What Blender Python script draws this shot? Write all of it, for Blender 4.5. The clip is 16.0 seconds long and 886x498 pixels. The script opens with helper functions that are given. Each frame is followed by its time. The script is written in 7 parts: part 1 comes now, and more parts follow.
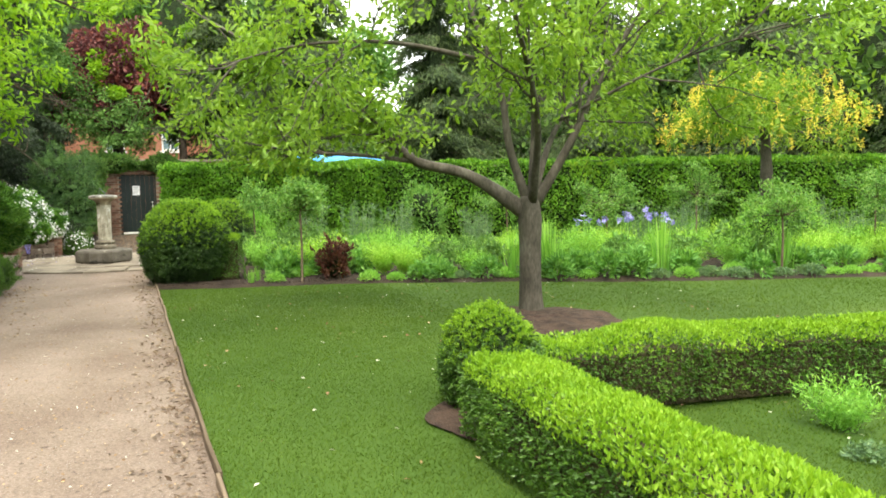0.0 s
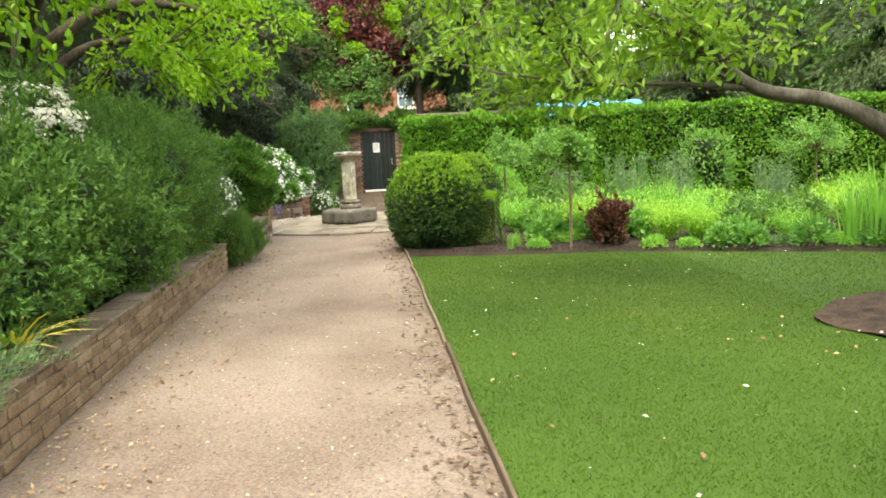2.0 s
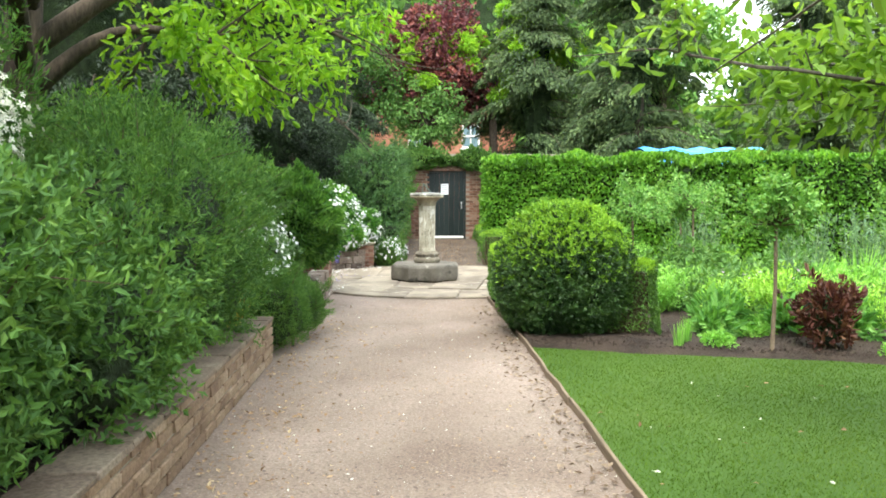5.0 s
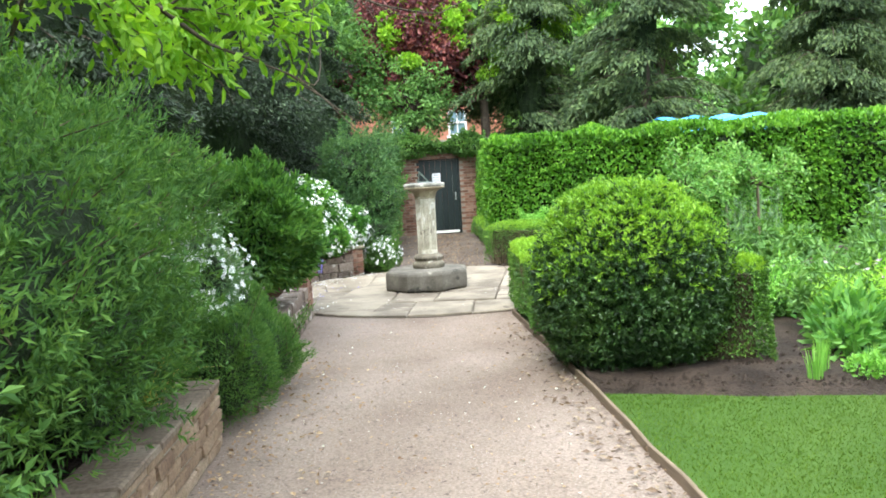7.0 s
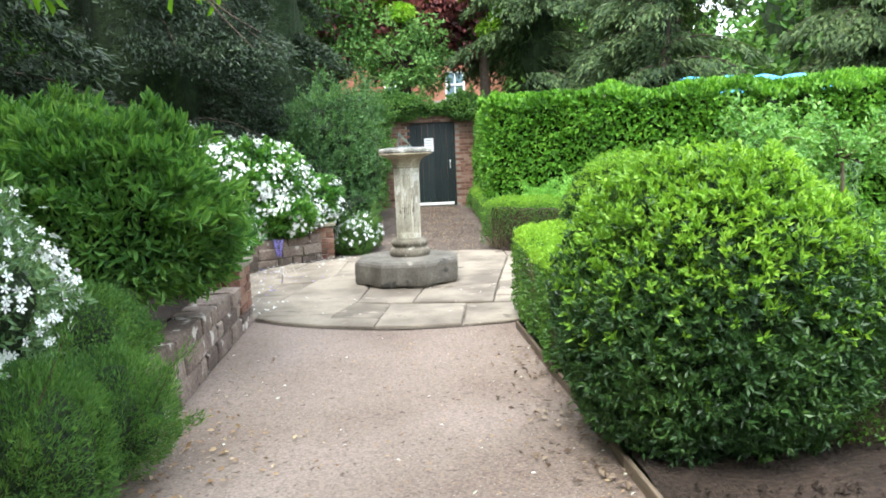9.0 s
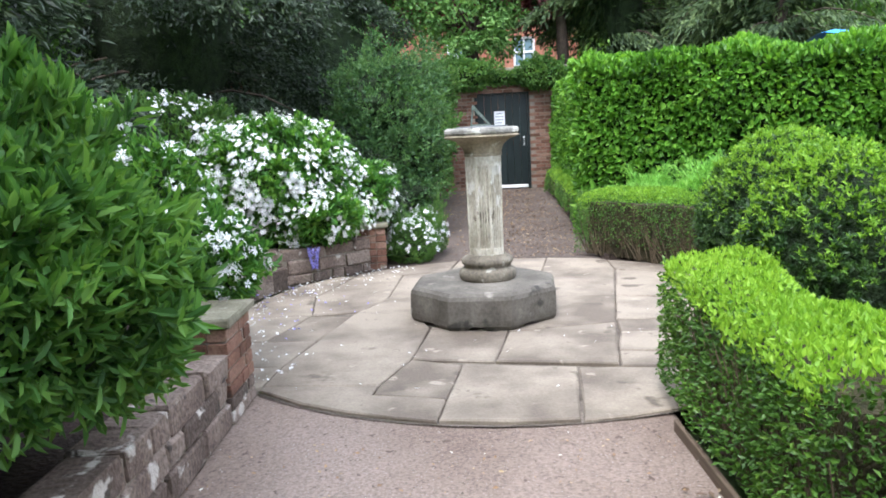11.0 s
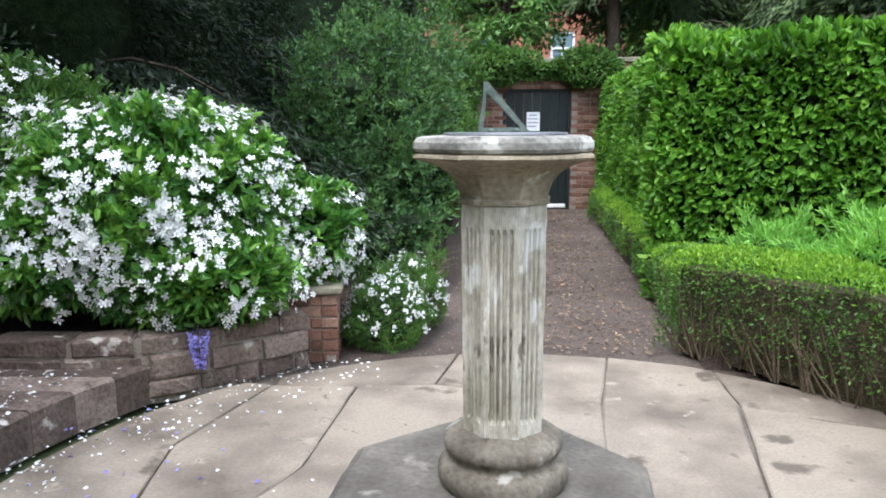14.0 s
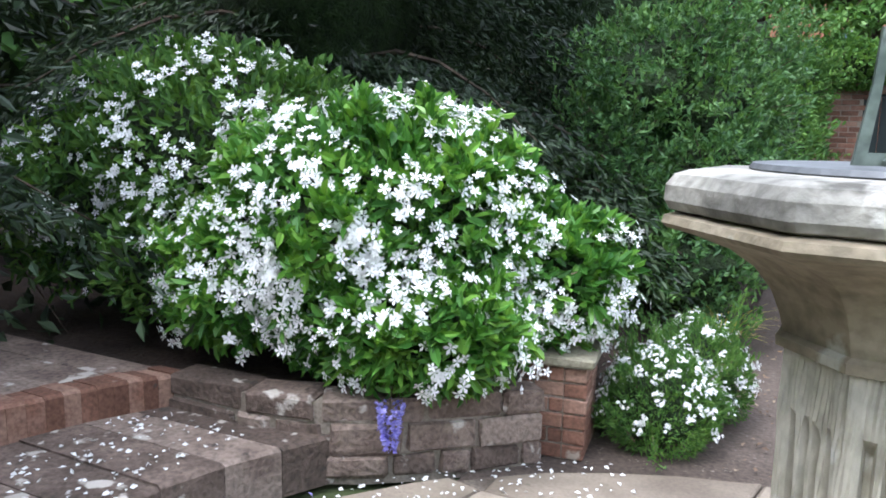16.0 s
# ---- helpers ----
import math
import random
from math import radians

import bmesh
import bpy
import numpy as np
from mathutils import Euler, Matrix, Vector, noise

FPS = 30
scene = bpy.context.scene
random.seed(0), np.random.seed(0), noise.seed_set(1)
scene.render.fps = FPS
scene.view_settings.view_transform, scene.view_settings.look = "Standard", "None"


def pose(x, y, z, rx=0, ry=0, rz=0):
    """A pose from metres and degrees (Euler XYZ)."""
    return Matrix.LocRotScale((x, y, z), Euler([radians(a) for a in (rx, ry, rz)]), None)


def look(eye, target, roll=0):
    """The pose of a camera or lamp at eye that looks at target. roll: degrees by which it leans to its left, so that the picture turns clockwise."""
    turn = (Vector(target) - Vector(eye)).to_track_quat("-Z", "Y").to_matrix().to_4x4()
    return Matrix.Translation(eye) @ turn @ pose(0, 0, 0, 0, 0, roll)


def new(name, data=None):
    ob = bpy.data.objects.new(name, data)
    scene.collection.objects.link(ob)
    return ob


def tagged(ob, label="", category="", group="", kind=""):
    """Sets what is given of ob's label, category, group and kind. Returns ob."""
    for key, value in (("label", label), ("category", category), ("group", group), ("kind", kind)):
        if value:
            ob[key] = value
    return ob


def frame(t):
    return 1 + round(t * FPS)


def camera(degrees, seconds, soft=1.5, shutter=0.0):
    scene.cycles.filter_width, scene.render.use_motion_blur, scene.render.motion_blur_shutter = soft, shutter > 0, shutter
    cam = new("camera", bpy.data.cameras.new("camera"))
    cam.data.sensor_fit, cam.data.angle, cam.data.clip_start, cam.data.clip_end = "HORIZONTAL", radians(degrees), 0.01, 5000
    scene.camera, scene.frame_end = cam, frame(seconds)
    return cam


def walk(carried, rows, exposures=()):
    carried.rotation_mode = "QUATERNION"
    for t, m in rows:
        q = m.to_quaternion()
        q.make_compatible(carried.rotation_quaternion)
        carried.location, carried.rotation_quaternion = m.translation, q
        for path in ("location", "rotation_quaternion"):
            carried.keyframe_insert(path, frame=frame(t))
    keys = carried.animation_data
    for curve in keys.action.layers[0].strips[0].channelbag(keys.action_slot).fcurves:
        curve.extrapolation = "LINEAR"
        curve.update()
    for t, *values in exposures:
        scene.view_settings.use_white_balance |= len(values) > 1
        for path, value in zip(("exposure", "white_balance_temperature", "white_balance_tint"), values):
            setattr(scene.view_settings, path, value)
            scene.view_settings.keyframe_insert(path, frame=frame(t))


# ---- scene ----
cam = camera(61.0, 16.0, soft=1.8)
PATH = [
    (0, (-0.359, 2.424, 1.482), (0.412, 4.263, 1.319), -0.9),
    (0.5, (-0.341, 2.949, 1.504), (0.089, 4.897, 1.356), -2.0),
    (1, (-0.464, 3.504, 1.481), (-0.156, 5.474, 1.332), -2.5),
    (1.5, (-0.467, 3.993, 1.433), (-0.247, 5.97, 1.225), -3.2),
    (2, (-0.502, 4.557, 1.422), (-0.305, 6.53, 1.156), -2.7),
    (2.5, (-0.594, 5.044, 1.44), (-0.365, 7.007, 1.133), -3.7),
    (3, (-0.628, 5.628, 1.45), (-0.592, 7.614, 1.212), -2.4),
    (3.5, (-0.749, 6.103, 1.448), (-0.725, 8.093, 1.255), -0.6),
    (6, (-1.13, 8.695, 1.413), (-0.955, 10.683, 1.288), -1.1),
    (6.5, (-1.107, 9.242, 1.396), (-0.845, 11.221, 1.282), -2.6),
    (7, (-1.187, 9.799, 1.404), (-1.071, 11.788, 1.232), -3.3),
    (7.5, (-1.121, 10.281, 1.381), (-0.944, 12.253, 1.095), -2.9),
    (8, (-1.024, 10.794, 1.408), (-0.781, 12.754, 1.096), -1.9),
    (8.5, (-0.974, 11.372, 1.387), (-0.679, 13.33, 1.103), -0.1),
    (9, (-0.932, 11.902, 1.387), (-0.812, 13.882, 1.128), -2.3),
    (11.5, (-1.056, 14.823, 1.463), (-1.148, 16.793, 1.133), -1.7),
    (12, (-1.121, 15.385, 1.46), (-1.231, 17.354, 1.13), 0.6),
    (12.5, (-1.049, 16.0, 1.437), (-1.066, 17.964, 1.061), -1.8),
    (13, (-1.039, 16.559, 1.428), (-1.019, 18.524, 1.056), 0.5),
    (13.5, (-0.946, 17.078, 1.417), (-0.829, 19.042, 1.06), -0.4),
    (14, (-0.865, 17.502, 1.457), (-0.976, 19.473, 1.137), -0.3),
    (14.5, (-0.838, 17.979, 1.463), (-1.033, 19.943, 1.136), 1.0),
    (15, (-0.793, 18.273, 1.47), (-1.136, 20.207, 1.094), -0.5),
    (15.5, (-0.774, 18.604, 1.481), (-1.564, 20.415, 1.164), -0.4),
    (16, (-0.909, 18.857, 1.469), (-1.803, 20.619, 1.158), 1.3),
]
# exposure of the clip's camera along the walk
EXPOSURES = [(0.0, 1.1, 7150, 5), (2.5, 1.3, 7350, 6), (3.5, 1.4, 7050, 6), (6.0, 1.6, 6100, 6), (9.0, 1.52, 5950, 9), (11.5, 1.2, 5720, 16), (14.0, 0.98, 5720, 15), (16.0, 1.15, 5650, 16)]
walk(cam, [(t, look(eye, target, roll)) for t, eye, target, roll in PATH], EXPOSURES)

# ---- world and light: a bright overcast sky ----
world = bpy.data.worlds.new("sky")
scene.world = world
world.use_nodes = True
wn, wl = world.node_tree.nodes, world.node_tree.links
wn.clear()
sky = wn.new("ShaderNodeTexSky")
sky.sky_type, sky.sun_disc = "NISHITA", False
sky.sun_elevation, sky.sun_rotation = radians(58), radians(200)
sky.dust_density, sky.air_density = 4.0, 1.0
cloud = wn.new("ShaderNodeBackground")
cloud.inputs[0].default_value, cloud.inputs[1].default_value = (0.93, 0.97, 1.0, 1), 1.9
clear = wn.new("ShaderNodeBackground")
clear.inputs[1].default_value = 0.15
both = wn.new("ShaderNodeMixShader")
both.inputs[0].default_value = 0.75
wout = wn.new("ShaderNodeOutputWorld")
wl.new(sky.outputs[0], clear.inputs[0])
wl.new(clear.outputs[0], both.inputs[1])
wl.new(cloud.outputs[0], both.inputs[2])
wl.new(both.outputs[0], wout.inputs[0])
sun_data = bpy.data.lights.new("sun", "SUN")
sun_data.energy, sun_data.angle, sun_data.color = 2.2, radians(25), (1.0, 0.96, 0.88)
sun = new("sun", sun_data)
sun.matrix_world = look((0, 0, 30), (6, 16, 0))


# ---- materials ----
def nodes_of(name):
    m = bpy.data.materials.new(name)
    m.use_nodes = True
    nt = m.node_tree
    nt.nodes.clear()
    return m, nt.nodes, nt.links


def ramp(nodes, stops):
    r = nodes.new("ShaderNodeValToRGB")
    els = r.color_ramp.elements
    for i, (p, c) in enumerate(stops):
        e = els[i] if i < 2 else els.new(p)
        e.position, e.color = p, (*c, 1)
    return r


def surf(name, stops, scale=2.0, rough=0.85, fine=40.0, fine_amount=0.35, bump=0.3, bump_dist=0.01, metal=0.0, random=0.25, spots=None, stretch=(1, 1, 1)):
    """A solid surface: colour by coarse noise, broken by fine noise, with relief; spots: (colour, scale, threshold)."""
    m, n, l = nodes_of(name)
    tc = n.new("ShaderNodeTexCoord")
    info = n.new("ShaderNodeObjectInfo")
    mp = n.new("ShaderNodeMapping")
    mp.inputs["Scale"].default_value = stretch
    l.new(tc.outputs["Object"], mp.inputs[0])
    off = n.new("ShaderNodeVectorMath")
    off.operation = "MULTIPLY_ADD"
    comb = n.new("ShaderNodeCombineXYZ")
    for i in range(3):
        l.new(info.outputs["Random"], comb.inputs[i])
    off.inputs[1].default_value = (37, 53, 71)
    l.new(comb.outputs[0], off.inputs[0])
    l.new(mp.outputs[0], off.inputs[2])
    a = n.new("ShaderNodeTexNoise")
    a.inputs["Scale"].default_value, a.inputs["Detail"].default_value = scale, 5
    b = n.new("ShaderNodeTexNoise")
    b.inputs["Scale"].default_value, b.inputs["Detail"].default_value = fine, 4
    l.new(off.outputs[0], a.inputs[0])
    l.new(off.outputs[0], b.inputs[0])
    addr = n.new("ShaderNodeMath")
    addr.operation = "MULTIPLY_ADD"
    addr.inputs[1].default_value = random
    addr.inputs[2].default_value = -0.5 * random
    l.new(info.outputs["Random"], addr.inputs[0])
    tot = n.new("ShaderNodeMath")
    l.new(a.outputs[0], tot.inputs[0])
    l.new(addr.outputs[0], tot.inputs[1])
    r = ramp(n, stops)
    l.new(tot.outputs[0], r.inputs[0])
    mul = n.new("ShaderNodeMix")
    mul.data_type, mul.blend_type = "RGBA", "MULTIPLY"
    mul.inputs[0].default_value = fine_amount
    rb = ramp(n, [(0.3, (0.25, 0.25, 0.25)), (0.62, (1.25, 1.25, 1.25))])
    l.new(b.outputs[0], rb.inputs[0])
    l.new(r.outputs[0], mul.inputs[6])
    l.new(rb.outputs[0], mul.inputs[7])
    col = mul.outputs[2]
    for colour, sc, lo in spots or ():
        s = n.new("ShaderNodeTexNoise")
        s.inputs["Scale"].default_value, s.inputs["Detail"].default_value = sc, 6
        l.new(off.outputs[0], s.inputs[0])
        rs = ramp(n, [(lo, (0, 0, 0)), (lo + 0.05, (1, 1, 1))])
        l.new(s.outputs[0], rs.inputs[0])
        mx = n.new("ShaderNodeMix")
        mx.data_type = "RGBA"
        mx.inputs[7].default_value = (*colour, 1)
        l.new(rs.outputs[0], mx.inputs[0])
        l.new(col, mx.inputs[6])
        col = mx.outputs[2]
    p = n.new("ShaderNodeBsdfPrincipled")
    p.inputs["Roughness"].default_value, p.inputs["Metallic"].default_value = rough, metal
    p.inputs["Specular IOR Level"].default_value = 0.3
    l.new(col, p.inputs["Base Color"])
    sm = n.new("ShaderNodeMath")
    l.new(a.outputs[0], sm.inputs[0])
    l.new(b.outputs[0], sm.inputs[1])
    bm_ = n.new("ShaderNodeBump")
    bm_.inputs["Strength"].default_value, bm_.inputs["Distance"].default_value = bump, bump_dist
    l.new(sm.outputs[0], bm_.inputs["Height"])
    l.new(bm_.outputs[0], p.inputs["Normal"])
    o = n.new("ShaderNodeOutputMaterial")
    l.new(p.outputs[0], o.inputs[0])
    return m


def leafy(name, stops, trans=0.35, rough=0.5, patch=1.2, glow=(1.25, 1.2, 0.5)):
    """Leaves: each its own tone, whole patches lighter or darker, and light that shines through them."""
    m, n, l = nodes_of(name)
    g = n.new("ShaderNodeNewGeometry")
    tc = n.new("ShaderNodeTexCoord")
    a = n.new("ShaderNodeTexNoise")
    a.inputs["Scale"].default_value, a.inputs["Detail"].default_value = patch, 3
    l.new(tc.outputs["Object"], a.inputs[0])
    mixf = n.new("ShaderNodeMath")
    mixf.operation = "MULTIPLY_ADD"
    mixf.inputs[1].default_value = 0.55
    l.new(g.outputs["Random Per Island"], mixf.inputs[0])
    sub = n.new("ShaderNodeMath")
    sub.operation = "MULTIPLY_ADD"
    sub.inputs[1].default_value, sub.inputs[2].default_value = 0.9, -0.22
    l.new(a.outputs[0], sub.inputs[0])
    l.new(sub.outputs[0], mixf.inputs[2])
    r = ramp(n, stops)
    l.new(mixf.outputs[0], r.inputs[0])
    p = n.new("ShaderNodeBsdfPrincipled")
    p.inputs["Roughness"].default_value = rough
    p.inputs["Specular IOR Level"].default_value = 0.35
    l.new(r.outputs[0], p.inputs["Base Color"])
    t = n.new("ShaderNodeBsdfTranslucent")
    gl = n.new("ShaderNodeMix")
    gl.data_type, gl.blend_type = "RGBA", "MULTIPLY"
    gl.inputs[0].default_value = 1.0
    gl.inputs[7].default_value = (*glow, 1)
    l.new(r.outputs[0], gl.inputs[6])
    l.new(gl.outputs[2], t.inputs[0])
    mx = n.new("ShaderNodeMixShader")
    mx.inputs[0].default_value = trans
    l.new(p.outputs[0], mx.inputs[1])
    l.new(t.outputs[0], mx.inputs[2])
    o = n.new("ShaderNodeOutputMaterial")
    l.new(mx.outputs[0], o.inputs[0])
    return m


M = {}
M["gravel"] = surf("hoggin", [(0.3, (0.157, 0.113, 0.0886)), (0.5, (0.208, 0.159, 0.128)), (0.68, (0.25, 0.195, 0.162))], 1.1, 0.95, 70, 0.5, 0.6, 0.006, random=0,
                   spots=[((0.301, 0.256, 0.227), 85, 0.63), ((0.0978, 0.0707, 0.0553), 22, 0.64)])
M["litter_path"] = surf("leaf_strewn_earth", [(0.3, (0.062, 0.0468, 0.0367)), (0.6, (0.11, 0.0859, 0.0704))], 1.2, 0.95, 50, 0.5, 0.6, 0.01, random=0, spots=[((0.158, 0.138, 0.116), 45, 0.64)])
M["soil"] = surf("soil", [(0.3, (0.022, 0.0147, 0.0107)), (0.65, (0.0539, 0.0367, 0.0269))], 3, 0.95, 45, 0.6, 0.9, 0.03, random=0)
M["mulch"] = surf("bark_mulch", [(0.3, (0.031, 0.0204, 0.0154)), (0.65, (0.093, 0.0578, 0.042))], 8, 0.95, 60, 0.6, 1.0, 0.03, random=0)
M["lawn"] = surf("mown_turf", [(0.3, (0.0324, 0.0727, 0.0061)), (0.55, (0.0432, 0.0902, 0.00848)), (0.75, (0.0602, 0.107, 0.0114))], 0.6, 0.9, 120, 0.15, 0.4, 0.01, random=0)
M["ground"] = surf("rough_ground", [(0.3, (0.04, 0.07, 0.02)), (0.65, (0.08, 0.10, 0.04))], 0.2, 0.95, 8, 0.4, 0.5, 0.05, random=0)
M["flag"] = surf("sandstone_flag", [(0.34, (0.137, 0.11, 0.0837)), (0.5, (0.215, 0.179, 0.137)), (0.64, (0.287, 0.241, 0.185))], 2.4, 0.75, 70, 0.2, 0.4, 0.007, random=0.22,
                 spots=[((0.114, 0.092, 0.0695), 3, 0.64), ((0.31, 0.263, 0.205), 7, 0.66), ((0.155, 0.13, 0.0963), 14, 0.66)])
M["moulding"] = surf("grimy_limestone", [(0.3, (0.085, 0.073, 0.054)), (0.55, (0.16, 0.138, 0.104)), (0.75, (0.25, 0.225, 0.175))], 6, 0.88, 50, 0.4, 0.5, 0.008, random=0,
                     spots=[((0.36, 0.34, 0.29), 10, 0.64), ((0.05, 0.045, 0.036), 8, 0.64)])
M["joint"] = surf("dirty_joint", [(0.3, (0.0875, 0.0725, 0.0562)), (0.7, (0.188, 0.156, 0.125))], 6, 0.95, 60, 0.5, 0.6, 0.01, random=0)
M["plinth"] = surf("weathered_dark_stone", [(0.3, (0.075, 0.066, 0.053)), (0.52, (0.13, 0.116, 0.095)), (0.72, (0.215, 0.193, 0.16))], 3.2, 0.85, 45, 0.28, 0.4, 0.01, random=0,
                   spots=[((0.26, 0.235, 0.2), 5, 0.66), ((0.045, 0.041, 0.034), 4, 0.64)])
M["column"] = surf("lichened_limestone", [(0.3, (0.30, 0.27, 0.205)), (0.5, (0.44, 0.41, 0.33)), (0.7, (0.56, 0.53, 0.45))], 7, 0.85, 60, 0.35, 0.5, 0.006, random=0,
                   spots=[((0.64, 0.63, 0.58), 10, 0.60), ((0.46, 0.40, 0.15), 3.2, 0.61), ((0.16, 0.14, 0.105), 12, 0.64)], stretch=(1, 1, 0.55))
M["capital"] = surf("brown_stained_limestone", [(0.3, (0.172, 0.144, 0.0978)), (0.55, (0.299, 0.253, 0.178)), (0.75, (0.425, 0.38, 0.287))], 5, 0.88, 50, 0.4, 0.5, 0.008, random=0,
                    spots=[((0.483, 0.46, 0.38), 9, 0.66), ((0.115, 0.0978, 0.0747), 6, 0.66)])
M["slab"] = surf("grey_lichened_stone", [(0.3, (0.14, 0.135, 0.12)), (0.55, (0.27, 0.26, 0.225)), (0.75, (0.42, 0.40, 0.35))], 6, 0.88, 50, 0.45, 0.6, 0.008, random=0,
                 spots=[((0.50, 0.49, 0.44), 12, 0.64), ((0.10, 0.095, 0.08), 9, 0.64)])
M["brick"] = surf("old_red_brick", [(0.25, (0.115, 0.058, 0.038)), (0.5, (0.19, 0.096, 0.064)), (0.75, (0.25, 0.155, 0.112))], 5, 0.9, 60, 0.45, 0.6, 0.006, random=0.7,
                  spots=[((0.30, 0.25, 0.20), 9, 0.68), ((0.07, 0.05, 0.038), 8, 0.66)])
M["brick_pale"] = surf("weathered_buff_brick", [(0.25, (0.142, 0.09, 0.0585)), (0.5, (0.214, 0.145, 0.0931)), (0.75, (0.27, 0.2, 0.138))], 4, 0.92, 55, 0.45, 0.6, 0.006, random=0.35,
                       spots=[((0.103, 0.0639, 0.0426), 7, 0.64)])
M["mortar"] = surf("mortar", [(0.3, (0.173, 0.144, 0.112)), (0.7, (0.274, 0.238, 0.194))], 8, 0.95, 70, 0.4, 0.6, 0.006, random=0)
M["rubble"] = surf("rubble_sandstone", [(0.25, (0.0952, 0.0706, 0.056)), (0.5, (0.168, 0.125, 0.101)), (0.75, (0.246, 0.193, 0.157))], 5, 0.92, 45, 0.55, 0.9, 0.014, random=0.6,
                   spots=[((0.47, 0.431, 0.381), 7, 0.61), ((0.0616, 0.0504, 0.0414), 9, 0.64)])
M["grit"] = surf("loose_grit", [(0.3, (0.17, 0.135, 0.11)), (0.5, (0.30, 0.25, 0.21)), (0.7, (0.44, 0.39, 0.34))], 4, 0.9, 60, 0.3, 0.3, 0.003, random=0)
M["wall_top"] = surf("earth_stained_coping", [(0.25, (0.085, 0.062, 0.045)), (0.5, (0.14, 0.105, 0.078)), (0.75, (0.2, 0.16, 0.12))], 3, 0.95, 50, 0.5, 0.7, 0.008, random=0.3)
M["coping"] = surf("mossy_coping_stone", [(0.3, (0.137, 0.126, 0.0864)), (0.6, (0.209, 0.194, 0.137)), (0.75, (0.259, 0.245, 0.187))], 6, 0.9, 55, 0.4, 0.5, 0.008, random=0.2,
                   spots=[((0.331, 0.324, 0.288), 12, 0.68)])
M["timber"] = surf("weathered_edging_board", [(0.3, (0.0936, 0.0648, 0.0432)), (0.65, (0.194, 0.144, 0.101))], 3, 0.9, 50, 0.4, 0.4, 0.005, random=0.4, stretch=(1, 0.08, 1))
M["bark"] = surf("grey_bark", [(0.3, (0.0556, 0.0486, 0.0382)), (0.55, (0.101, 0.089, 0.071)), (0.75, (0.15, 0.139, 0.112))], 7, 0.9, 45, 0.5, 0.8, 0.01, random=0, stretch=(1, 1, 0.35))
M["dark_bark"] = surf("dark_bark", [(0.3, (0.035, 0.028, 0.02)), (0.7, (0.10, 0.075, 0.055))], 6, 0.95, 40, 0.5, 0.8, 0.02, random=0, stretch=(1, 1, 0.25))
M["twig"] = surf("twigs_and_old_wood", [(0.3, (0.05, 0.04, 0.025)), (0.7, (0.13, 0.095, 0.06))], 9, 0.95, 60, 0.5, 0.6, 0.01, random=0)
M["twig_tan"] = surf("dry_tan_twigs", [(0.3, (0.075, 0.0562, 0.0338)), (0.7, (0.18, 0.139, 0.09))], 9, 0.95, 60, 0.4, 0.5, 0.01, random=0)
# Shade deep between the leaves is put into this dark core colour.
M["inner"] = surf("foliage_shade_fill", [(0.3, (0.012, 0.022, 0.008)), (0.7, (0.03, 0.055, 0.016))], 9, 0.95, 50, 0.6, 1.0, 0.05, random=0)
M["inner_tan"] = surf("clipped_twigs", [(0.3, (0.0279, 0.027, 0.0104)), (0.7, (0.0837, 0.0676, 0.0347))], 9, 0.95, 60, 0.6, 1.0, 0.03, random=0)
M["bronze"] = surf("verdigris_bronze", [(0.3, (0.08, 0.106, 0.0899)), (0.65, (0.176, 0.211, 0.18))], 14, 0.55, 60, 0.4, 0.3, 0.003, metal=0.55, random=0)
M["lead"] = surf("dark_dial_plate", [(0.3, (0.10, 0.105, 0.11)), (0.65, (0.2, 0.21, 0.22))], 9, 0.5, 60, 0.3, 0.2, 0.003, metal=0.4, random=0)
M["door"] = surf("dark_green_paint", [(0.3, (0.0072, 0.0132, 0.0132)), (0.7, (0.0144, 0.0228, 0.0228))], 3, 0.5, 40, 0.3, 0.15, 0.003, random=0.3)
M["paper"] = surf("paper_notice", [(0.3, (0.62, 0.64, 0.66)), (0.7, (0.74, 0.76, 0.78))], 5, 0.7, 40, 0.1, 0.05, 0.001, random=0)
M["ink"] = surf("printed_bars", [(0.3, (0.12, 0.13, 0.15)), (0.7, (0.2, 0.21, 0.23))], 5, 0.7, 40, 0.1, 0.05, 0.001, random=0)
M["white_paint"] = surf("white_paint", [(0.3, (0.68, 0.68, 0.66)), (0.7, (0.8, 0.8, 0.78))], 4, 0.5, 40, 0.15, 0.1, 0.002, random=0)
M["facade"] = surf("orange_brick_facade", [(0.3, (0.306, 0.123, 0.077)), (0.65, (0.399, 0.19, 0.121))], 1.5, 0.9, 9, 0.35, 0.3, 0.02, random=0)
M["roof"] = surf("slate_roof", [(0.3, (0.07, 0.075, 0.085)), (0.7, (0.13, 0.135, 0.15))], 2, 0.7, 15, 0.3, 0.3, 0.01, random=0)
M["blue"] = surf("blue_tarpaulin", [(0.3, (0.05, 0.28, 0.70)), (0.7, (0.10, 0.42, 0.85))], 3, 0.5, 30, 0.2, 0.4, 0.02, random=0)
M["plastic"] = surf("black_plastic", [(0.3, (0.012, 0.012, 0.013)), (0.7, (0.025, 0.025, 0.027))], 3, 0.5, 40, 0.2, 0.1, 0.002, random=0)
M["lf_mid"] = leafy("mid_green_leaves", [(0.15, (0.058, 0.141, 0.0347)), (0.5, (0.116, 0.245, 0.0578)), (0.95, (0.218, 0.374, 0.0924))], 0.3, 0.5, 1.2)
